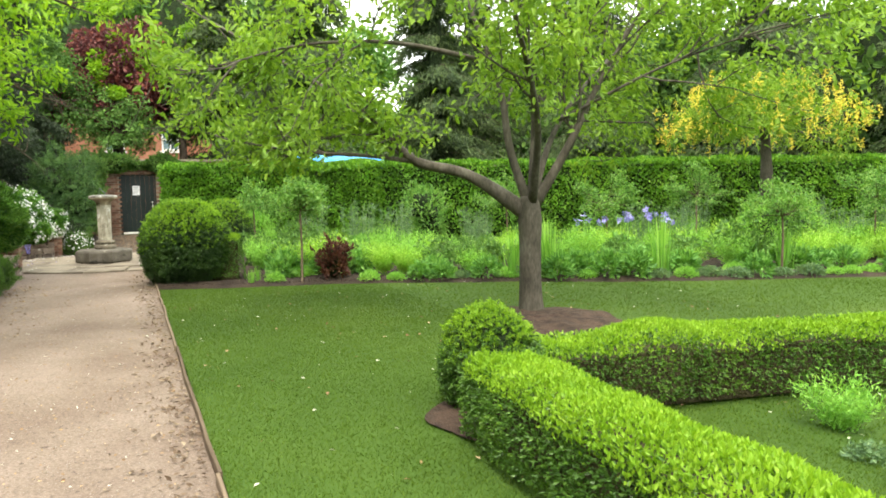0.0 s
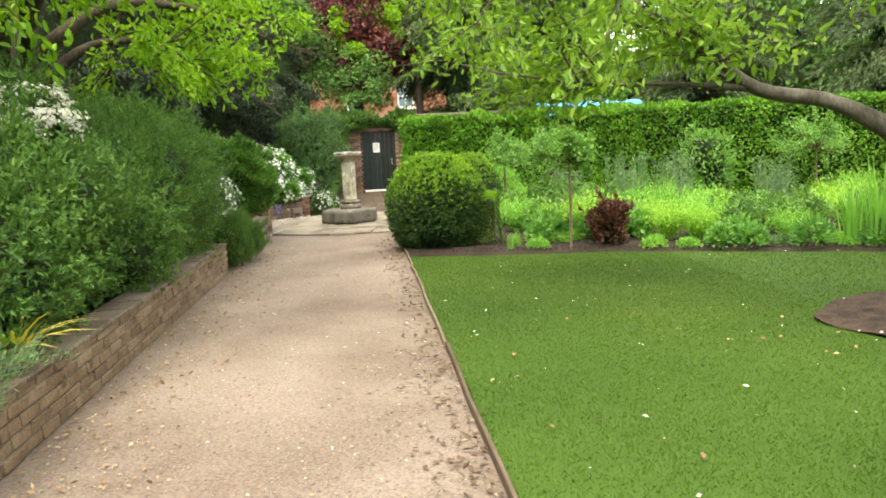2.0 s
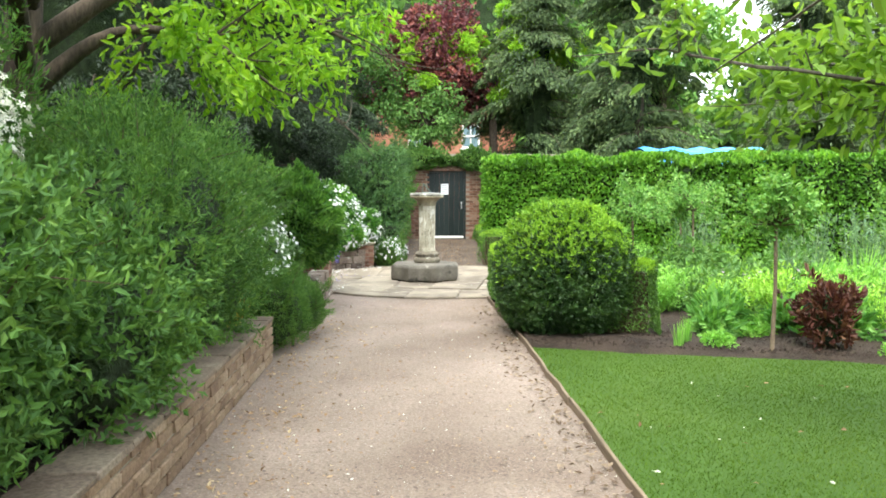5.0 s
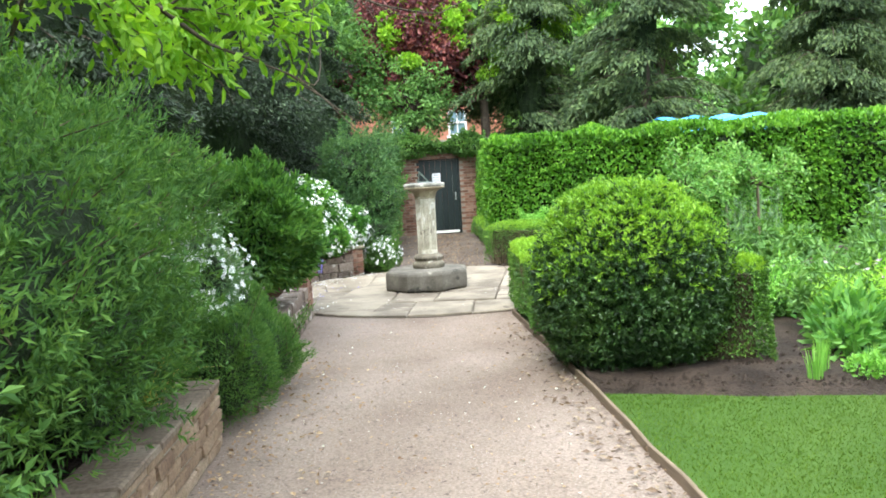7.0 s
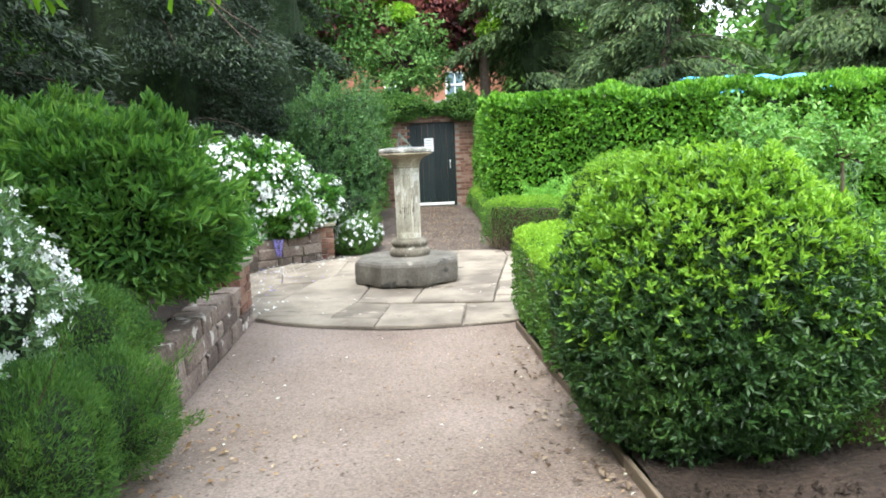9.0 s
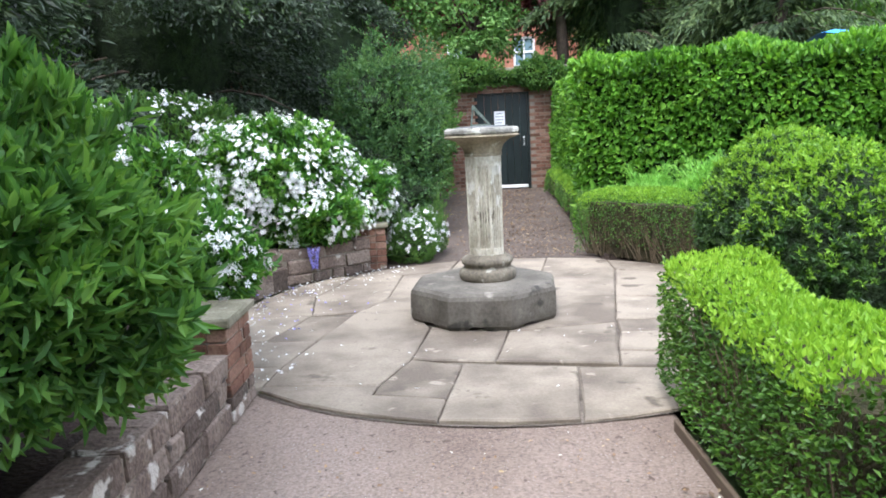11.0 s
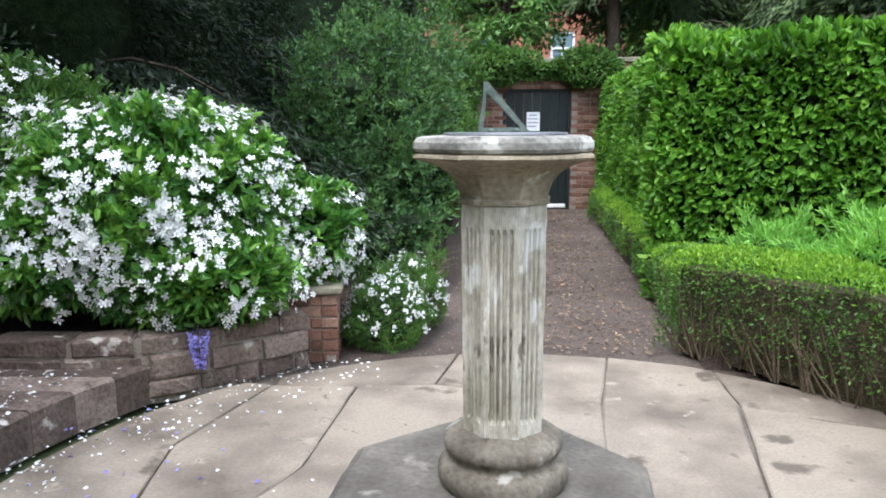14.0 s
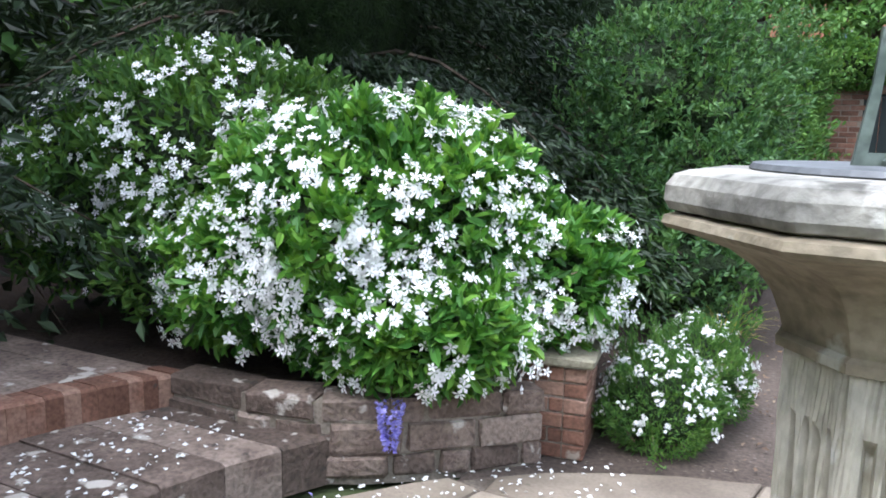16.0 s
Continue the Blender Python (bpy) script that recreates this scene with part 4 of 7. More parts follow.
def pier(name, label, cx, cy, w, top, turn, courses, seed):
    """A square brick pier with a projecting stone cap."""
    r = np.random.default_rng(seed)
    p = thing(name, (cx, cy, 0), label, "pier")
    g = Geo()
    hw = w / 2
    cbox(g, (cx - hw + 0.012, cy - hw + 0.012, -0.03), (cx + hw - 0.012, cy + hw - 0.012, top - 0.05), 0.006, turn=turn)
    part("core", g, M["mortar"], p)
    ch = (top - 0.055) / courses
    for c in range(courses):
        for side in range(4):
            a = side * math.pi / 2 + turn
            cut = (0.0, 0.07)[(c + side) % 2] * (1 if c % 2 else -1) + r.normal(0, 0.004)
            for u0, u1 in ((-hw, cut - 0.004), (cut + 0.004, hw - 0.106)):
                if u1 - u0 < 0.04:
                    continue
                gg = Geo()
                cbox(gg, (hw - 0.102, u0, c * ch + 0.005), (hw + r.normal(0, 0.002), u1, (c + 1) * ch - 0.005), 0.005, 0.002, r=r)
                v = np.concatenate(gg.v)
                gg.v = [np.stack([cx + v[:, 0] * math.cos(a) - v[:, 1] * math.sin(a), cy + v[:, 0] * math.sin(a) + v[:, 1] * math.cos(a), v[:, 2]], 1)]
                part("brick", gg, M["brick"] if c * ch > 0.12 or cy > 20 else M["rubble"], p)
    g = Geo()
    cbox(g, (cx - hw - 0.03, cy - hw - 0.03, top - 0.048), (cx + hw + 0.03, cy + hw + 0.03, top), 0.009, 0.005, turn=turn, r=r)
    part("cap_stone", g, M["coping"], p, "mossy stone cap")


pier("brick_pier", "red brick pier with a mossy stone cap beside the terrace", -2.40, 18.08, 0.42, 0.565, 0.0, 7, 41)
pier("brick_pier", "short red brick pier with a flat mossy stone cap", -1.97, 22.16, 0.34, 0.49, radians(8), 6, 42)

# steps up from the terrace to the shaded landing
steps = thing("garden_steps", (-3.1, 19.9, 0), "worn stone and brick steps strewn with petals", "steps", kind="structure")
sr = np.random.default_rng(13)
low_edge = [(-2.66, 21.34), (-2.86, 20.9), (-2.98, 20.4), (-3.0, 19.9), (-2.95, 19.3), (-2.8, 18.7), (-2.62, 18.35)]
high_edge = [(-3.46, 21.3), (-3.66, 20.9), (-3.78, 20.4), (-3.8, 19.9), (-3.75, 19.3), (-3.6, 18.7), (-3.4, 18.3)]


def curved_step(edge, back, z0, z1, material, name, cuts=2):
    e, b = smooth_path([(*p, 0) for p in edge], cuts)[:, :2], smooth_path([(*p, 0) for p in back], cuts)[:, :2]
    for i in range(len(e) - 1):
        a0, a1, b0, b1 = e[i], e[i + 1], b[i], b[i + 1]
        jit = sr.uniform(-0.006, 0.006)
        sh = (a1 - a0) * 0.01
        lo = [(*(a0 + sh), z0), (*(a1 - sh), z0), (*(b1 - sh), z0), (*(b0 + sh), z0)]
        inn = unit((b0 + b1) / 2 - (a0 + a1) / 2) * 0.015
        hi0 = [(*(a0 + sh), z1 - 0.015 + jit), (*(a1 - sh), z1 - 0.015 + jit), (*(b1 - sh), z1 + jit), (*(b0 + sh), z1 + jit)]
        hi = [(*(a0 + sh + inn), z1 + jit), (*(a1 - sh + inn), z1 + jit), (*(b1 - sh), z1 + jit), (*(b0 + sh), z1 + jit)]
        gg = Geo()
        s1 = np.array([(j, (j + 1) % 4, 4 + (j + 1) % 4, 4 + j) for j in range(4)])
        gg.add(lo + hi0 + hi, [s1[:, ::-1], (s1 + 4)[:, ::-1], [(11, 10, 9, 8)]])
        part(name, gg, material, steps)


curved_step(low_edge, high_edge, -0.02, 0.19, M["rubble"], "step_stone")
far_edge = [(x - 0.16, y) for x, y in high_edge]
curved_step(high_edge, far_edge, -0.02, 0.345, M["brick"], "edge_brick", 7)
land = [(x - 3.2, y) for x, y in high_edge]
curved_step(far_edge, land, -0.02, 0.335, M["rubble"], "landing_slab")

# ---- door, garden wall and the building behind ----
wy = 31.0
g = Geo()
dr = np.random.default_rng(14)
for lo, hi in (((-14, wy, -0.1), (-0.56, wy + 0.3, 2.55)), ((0.64, wy, -0.1), (16, wy + 0.3, 2.55)), ((-0.56, wy, 2.12), (0.64, wy + 0.3, 2.55))):
    cbox(g, lo, hi, 0.01)
wall_n = solid("wall_garden", g, M["mortar"], "tall old red brick garden wall with a stone coping", "wall", kind="structure", at=(0, wy, 0))
near, rest = 0, Geo()
for c in range(34):
    z = 0.037 + c * 0.075
    x = -6.0 + (c % 2) * 0.1125
    while x < 4.0:
        if not (-0.68 < x < 0.62 and z < 2.1):
            if (-1.6 < x < 1.5) and near < 290:
                lay(BRR, wall_n, x + 0.1065, wy + 0.043, z, math.pi / 2, dr)
                near += 1
            else:
                cbox(rest, (x, wy - 0.008, z - 0.0325), (x + 0.213, wy + 0.09, z + 0.0325), 0.005, 0.002, r=dr)
        x += 0.225
tagged(part("brick_courses", rest, M["brick"], wall_n), kind="stuff")
g = Geo()
for x in np.arange(-6, 6, 0.75):
    cbox(g, (x + 0.005, wy - 0.06, 2.55), (x + 0.745, wy + 0.36, 2.63), 0.012, 0.004, r=dr)
part("coping", g, M["coping"], wall_n)

door = thing("door_1", (0.04, wy + 0.08, 0.05), "closed dark green planked garden door with a paper notice", "door", kind="structure")
for i in range(7):
    g = Geo()
    x = -0.50 + i * 0.1545
    cbox(g, (x + 0.002, wy + 0.07, 0.10), (x + 0.1525, wy + 0.115, 2.06), 0.005, 0.001, r=dr)
    part("plank", g, M["door"], door)
g = Geo()
cbox(g, (-0.56, wy + 0.05, 0.0), (-0.50, wy + 0.16, 2.12), 0.006)
cbox(g, (0.585, wy + 0.05, 0.0), (0.64, wy + 0.16, 2.12), 0.006)
cbox(g, (-0.50, wy + 0.05, 2.062), (0.585, wy + 0.16, 2.12), 0.006)
part("door_frame", g, M["door"], door)
g = Geo()
cbox(g, (-0.48, wy + 0.02, 0.02), (0.57, wy + 0.15, 0.085), 0.01, 0.003, r=dr)
part("threshold", g, M["white_paint"], door, "pale stone threshold")
g = Geo()
tube(g, [(0.50, wy + 0.05, 0.95), (0.50, wy + 0.02, 0.97), (0.50, wy + 0.02, 1.12), (0.50, wy + 0.05, 1.14)], 0.012, 8)
part("door_handle", g, M["white_paint"], door, "pale pull handle")
notice = thing("paper_notice", (-0.02, wy + 0.062, 1.55), "white paper notice pinned to the dark door", "notice")
g = Geo()
cbox(g, (-0.135, wy + 0.060, 1.38), (0.095, wy + 0.066, 1.71), 0.001)
part("sheet", g, M["paper"], notice)
for i, (x0, x1) in enumerate(((-0.09, 0.05), (-0.11, 0.07), (-0.11, 0.06), (-0.11, 0.03))):
    g = Geo()
    z = 1.66 - i * 0.065
    cbox(g, (x0, wy + 0.0575, z - 0.012), (x1, wy + 0.0595, z + 0.006), 0.0005)
    part("text_bar", g, M["ink"], notice)


def building():
    """A red brick house seen over the wall, with white sash windows in rows."""
    y0, x0, x1, h = 47.0, -3.2, 4.4, 6.4
    b = thing("brick_house", (-4, y0, 0), "orange red brick house with white sash windows", "house")
    xs = [-0.75, 2.05]
    zs = [0.9, 3.75]
    w, hh = 0.92, 1.25
    g = Geo()
    cbox(g, (x0, y0 + 0.25, -0.1), (x1, y0 + 8, h), 0.02)
    edges_x = [x0] + [e for x in xs for e in (x - w / 2, x + w / 2)] + [x1]
    for i in range(0, len(edges_x), 2):
        cbox(g, (edges_x[i], y0, -0.1), (edges_x[i + 1], y0 + 0.25, h), 0.004)
    for x in xs:
        lo = -0.1
        for z in zs:
            cbox(g, (x - w / 2, y0, lo), (x + w / 2, y0 + 0.25, z), 0.004)
            lo = z + hh
        cbox(g, (x - w / 2, y0, lo), (x + w / 2, y0 + 0.25, h), 0.004)
    part("wall", g, M["facade"], b)
    g = Geo()
    g.add([(x0 - 0.3, y0 - 0.3, h), (x1 + 0.3, y0 - 0.3, h), (x1 + 0.3, y0 + 8.3, h), (x0 - 0.3, y0 + 8.3, h), (x0 - 0.3, y0 + 4, h + 3), (x1 + 0.3, y0 + 4, h + 3)],
          [np.array([(0, 1, 5, 4), (2, 3, 4, 5), (3, 2, 1, 0)]), np.array([(1, 2, 5), (3, 0, 4)])])
    part("roof", g, M["roof"], b)
    for x in xs:
        for z in zs:
            f = Geo()
            t = 0.09
            cbox(f, (x - w / 2, y0 + 0.05, z), (x - w / 2 + t, y0 + 0.15, z + hh), 0.01)
            cbox(f, (x + w / 2 - t, y0 + 0.05, z), (x + w / 2, y0 + 0.15, z + hh), 0.01)
            for zz in (z, z + hh / 2 - t / 2, z + hh - t):
                cbox(f, (x - w / 2 + t, y0 + 0.05, zz), (x + w / 2 - t, y0 + 0.15, zz + t), 0.01)
            cbox(f, (x - 0.03, y0 + 0.07, z + t), (x + 0.03, y0 + 0.14, z + hh - t), 0.005)
            win = part("window", f, M["white_paint"], b, "white sash window")
            p = Geo()
            cbox(p, (x - w / 2 + 0.03, y0 + 0.10, z + 0.03), (x + w / 2 - 0.03, y0 + 0.112, z + hh - 0.03), 0.001)
            part("pane", p, GLASS, win)
            s = Geo()
            cbox(s, (x - w / 2 - 0.1, y0 - 0.07, z - 0.12), (x + w / 2 + 0.1, y0 + 0.02, z - 0.005), 0.01)
            part("sill", s, M["white_paint"], win)


m_, n_, l_ = nodes_of("window_glass")
pb = n_.new("ShaderNodeBsdfPrincipled")
pb.inputs["Base Color"].default_value = (0.16, 0.24, 0.27, 1)
pb.inputs["Roughness"].default_value = 0.08
mo = n_.new("ShaderNodeOutputMaterial")
l_.new(pb.outputs[0], mo.inputs[0])
GLASS = m_
building()

# ---- clipped hedges and topiary ----
h = thing("hornbeam_hedge", (3, 23, 0), "tall clipped hornbeam hedge with fresh green leaves", "hedge")
core, g = Geo(), Geo()
hedge_run(core, g, HEDGE[:3], 0.9, 2.16, 1150, 0.095, 0.052, 101, 0.09, oval=True, spread=0.5, droop=0.55, round_top=0.16)
hedge_run(core, g, HEDGE[2:], 0.9, 2.16, 650, 0.09, 0.06, 102, 0.05, oval=True, spread=0.55, droop=0.5, round_top=0.1)
hedge_run(core, g, [(1.3, 24.4), (1.42, 27), (1.6, 30.9)], 0.95, 2.2, 700, 0.08, 0.055, 103, 0.06, oval=True, spread=0.6, droop=0.4)
# Solid dark form stands in for the shaded depth of the hedge.
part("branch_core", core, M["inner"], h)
part("foliage", g, M["lf_hornbeam"], h)


def low_hedge(label, path, wid, hgt, seed, dens=5200, bare=0.35, leaf=0.022, tips="lf_box_new"):
    p = np.asarray(path)
    t = thing("box_hedge", (*p[len(p) // 2], 0.03), label, "hedge")
    core, g = Geo(), Geo()
    hedge_run(core, g, path, wid, hgt, dens, leaf, leaf * 0.6, seed, 0.05, slot=0, top_slot=1, bare=bare, z0=0.03, round_top=0.08)
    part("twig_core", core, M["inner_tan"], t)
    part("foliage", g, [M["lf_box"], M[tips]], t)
    if bare > 0.3:
        r = np.random.default_rng(seed + 1000)
        tw = Geo()
        q, along = run_frames(path)
        for s in r.uniform(0.03, along[-1] - 0.03, int(along[-1] * 110)):
            c = np.array([np.interp(s, along, q[:, i]) for i in range(2)])
            d = unit([np.interp(min(s + 0.1, along[-1]), along, q[:, i]) - np.interp(max(s - 0.1, 0), along, q[:, i]) for i in range(2)])
            nr = np.array([d[1], -d[0]]) * (1 if r.uniform() < 0.5 else -1)
            lean = r.normal(0, 0.12)
            b, e = c + nr * (wid / 2 - r.uniform(0.08, 0.16)), c + nr * (wid / 2 - r.uniform(0.0, 0.05)) + d * lean
            h0, h1 = 0.03, hgt * r.uniform(0.4, 0.9)
            tube(tw, [(*b, h0), (*((b + e) / 2 + d * r.normal(0, 0.02)), (h0 + h1) / 2), (*e, h1)], [0.006, 0.004, 0.0015], 4, cap=False)
        part("bare_growth", tw, M["twig_tan"], t, "bare tan twigs")
    return t


low_hedge("low box hedge with bright fresh tips along the path", [(0.20, 16.2), (0.24, 17.0), (0.29, 18.05)], 0.52, 0.70, 111, leaf=0.028)
low_hedge("low box hedge with bare lower twigs round the terrace", [(0.42, 22.35), (0.85, 21.75), (1.35, 21.05), (1.6, 20.6)], 0.44, 0.68, 112, 4200, bare=0.8, leaf=0.026, tips="lf_yew_new")
low_hedge("low box hedge beside the garden path", [(0.62, 22.5), (0.80, 25), (1.0, 29.6)], 0.4, 0.46, 113, 2600, 0.5, 0.03, tips="lf_yew_new")
low_hedge("clipped box hedge of the parterre with lime green tips", [(1.62, 6.3), (1.56, 5.2), (1.46, 3.4), (1.4, 1.0)], 0.50, 0.49, 115, 7500, 0.3, 0.027)
low_hedge("clipped box hedge of the parterre beside the lawn", [(2.0, 6.60), (3.2, 6.42), (4.6, 6.18), (7.5, 5.7)], 0.50, 0.48, 116, 5200, 0.3, 0.028)


def sprigs(geo, pos, nrm, ln, leaf, wid, per, r, fresh=None):
    """Short shoots that point outwards, each set with small leaves; the shoots marked fresh are tipped with new growth (slot 1)."""
    k = len(pos)
    d = unit(nrm + 0.45 * r.normal(size=(k, 3)) + [0, 0, 0.35])
    ln = ln * r.uniform(0.6, 1.35, k)
    s = r.uniform(-0.4, 1, (k, per))
    p = pos[:, None] + d[:, None] * (s * ln[:, None])[..., None]
    side = unit(np.cross(d[:, None], r.normal(size=(k, per, 3))))
    n = unit(d[:, None] * r.uniform(0.4, 1.1, (k, per, 1)) + side)
    new_leaf = (fresh[:, None] & (s > r.uniform(-0.2, 0.5, (k, per)))).ravel()
    p, n = p.reshape(-1, 3), n.reshape(-1, 3)
    tri_leaves(geo, p[~new_leaf], n[~new_leaf], leaf, wid, 0.25, 0.1, slot=0, r=r)
    tri_leaves(geo, p[new_leaf], n[new_leaf], leaf, wid, 0.25, 0.2, slot=1, r=r)


def topiary(name, label, c, rad, n, seed, leaf, mats, lump=0.05, top_from=0.5, low=-0.9, foot=0.0, per=14):
    """A clipped ball of short shoots; foot: how far its lower half stands out full and straight to the ground."""
    r = np.random.default_rng(seed)
    t = thing(name, (c[0], c[1], 0.03), label, "topiary")
    core, g = Geo(), Geo()
    lm, fine = Lumps(seed, 3.0), Lumps(seed + 5, 13.0, 16)
    c, rad = np.array(c), np.array(rad)

    def full(u):
        w = np.clip(-u[:, 2], 0, 0.995)
        k = 1 + foot * ((1 - w ** 3.4) ** (1 / 3.4) / np.sqrt(1 - w * w) - 1)
        return u * np.stack([k, k, np.ones(len(u))], 1)

    v, f = BALL
    core.add(c + full(v) * rad * (0.84 * (1 + lump * lm(v)))[:, None], f)
    u = sphere_dirs(n, r, low)
    s = 0.98 + lump * lm(u) + 0.05 * fine(u) - 0.13 * r.uniform(0, 1, n) ** 2.5
    pos, nrm = c + full(u) * rad * s[:, None], unit(u / rad)
    keep = pos[:, 2] > 0.05
    pos, nrm = pos[keep], nrm[keep]
    # Upward shoots get the paler leaves, new growth with skylight in the colour.
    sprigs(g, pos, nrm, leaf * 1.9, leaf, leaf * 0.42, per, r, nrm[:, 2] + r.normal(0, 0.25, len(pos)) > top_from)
    # Filled core, coloured dark for the shade inside the ball.
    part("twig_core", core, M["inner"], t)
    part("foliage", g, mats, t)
    g = Geo()
    tube(g, [(c[0], c[1], 0.0), (c[0], c[1], c[2])], [0.05, 0.03], 8)
    part("stem", g, M["twig"], t)


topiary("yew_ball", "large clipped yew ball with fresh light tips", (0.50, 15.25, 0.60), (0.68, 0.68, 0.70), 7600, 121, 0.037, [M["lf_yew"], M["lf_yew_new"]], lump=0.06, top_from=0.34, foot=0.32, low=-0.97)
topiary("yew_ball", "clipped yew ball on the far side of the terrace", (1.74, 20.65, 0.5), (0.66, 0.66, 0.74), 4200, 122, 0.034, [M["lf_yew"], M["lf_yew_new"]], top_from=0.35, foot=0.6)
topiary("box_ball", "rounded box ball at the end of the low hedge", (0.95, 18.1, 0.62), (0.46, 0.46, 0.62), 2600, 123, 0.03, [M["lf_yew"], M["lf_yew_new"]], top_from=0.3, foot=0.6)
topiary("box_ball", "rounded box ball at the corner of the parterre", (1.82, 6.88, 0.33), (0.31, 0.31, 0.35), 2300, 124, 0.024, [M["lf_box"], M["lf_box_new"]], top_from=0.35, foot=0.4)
low_hedge("short box hedge end with bright fresh tips beside the yew ball", [(0.85, 15.05), (1.1, 14.98), (1.33, 14.95)], 0.44, 0.75, 114, 5200, 0.3, 0.028)


# ---- trees ----
def grow(tips, twigs, p, d, ln, rad, level, r, bend=0.25, up=0.12, kids=4, spread=0.7, sides=5):
    """Side shoots from a branch point, that end in leafy tips."""
    n = 4
    pts, q, e = [np.array(p, float)], np.array(p, float), unit(d)
    for _ in range(n):
        e = unit(e + bend * r.normal(size=3) * 0.5 + [0, 0, up * r.uniform(-0.3, 1)])
        q = q + e * ln / n
        pts.append(q)
    tube(twigs, pts, np.linspace(rad, rad * 0.45, len(pts)), sides, cap=False)
    pts = np.array(pts)
    if level == 0:
        for t in np.linspace(0.2, 1, 6):
            k = t * n
            i = min(int(k), n - 1)
            tips.append((pts[i] + (pts[i + 1] - pts[i]) * (k - i), e))
        return
    for j in range(kids):
        t = r.uniform(0.3, 1) * n if j else n
        i = min(int(t), n - 1)
        b = pts[i] + (pts[i + 1] - pts[i]) * (t - i)
        grow(tips, twigs, b, e + spread * r.normal(size=3), ln * r.uniform(0.5, 0.75), rad * 0.5, level - 1, r, bend, up, kids, spread, 4)


def leaf_tips(geo, tips, per, length, width, r, scatter=0.09, droop=0.5, slot=0):
    """A tuft of oval leaves at each shoot."""
    p = np.repeat(np.array([t[0] for t in tips]), per, 0)
    d = np.repeat(np.array([t[1] for t in tips]), per, 0)
    p = p + r.normal(0, scatter, p.shape)
    d = unit(d + 0.9 * r.normal(size=d.shape))
    tri_leaves(geo, p, d, length, width, 0.5, 0.0, True, droop=droop, slot=slot, r=r)


def limbed_tree(name, label, base, trunk, limbs, leaf_mat, bark, seed, levels=2, kids=4, per=5, leaf=(0.10, 0.05), shoot=0.9, droop=0.5, spread=0.7, scatter=0.09, from_t=0.35, shoots=7, keep=None):
    r = np.random.default_rng(seed)
    t = thing(name, base, label, "tree")
    g = Geo()
    p = smooth_path([q[:3] for q in trunk], 5)
    rad = np.interp(np.linspace(0, 1, len(p)), np.linspace(0, 1, len(trunk)), [q[3] for q in trunk])
    tube(g, p, rad, 14, wob=0.05)
    part("trunk", g, bark, t, smooth=True)
    tips, twigs = [], Geo()
    for limb in limbs:
        g = Geo()
        p = smooth_path([q[:3] for q in limb], 5)
        rad = np.interp(np.linspace(0, 1, len(p)), np.linspace(0, 1, len(limb)), [q[3] for q in limb])
        tube(g, p, rad, 9, wob=0.06)
        part("limb", g, bark, t, smooth=True)
        for j in range(shoots):
            k = r.uniform(from_t, 1) * (len(p) - 1) if j else len(p) - 1.001
            i = int(k)
            b = p[i] + (p[i + 1] - p[i]) * (k - i)
            d = unit(p[i + 1] - p[i])
            grow(tips, twigs, b, d + spread * r.normal(size=3), shoot * r.uniform(0.6, 1.2), max(rad[i] * 0.45, 0.012), levels - 1, r, kids=kids, spread=spread)
    part("branchwork", twigs, bark, t)
    tips = [q for q in tips if keep is None or keep(q[0])]
    g = Geo()
    leaf_tips(g, tips, per, leaf[0], leaf[1], r, scatter, droop)
    part("crown", g, leaf_mat, t)
    return t


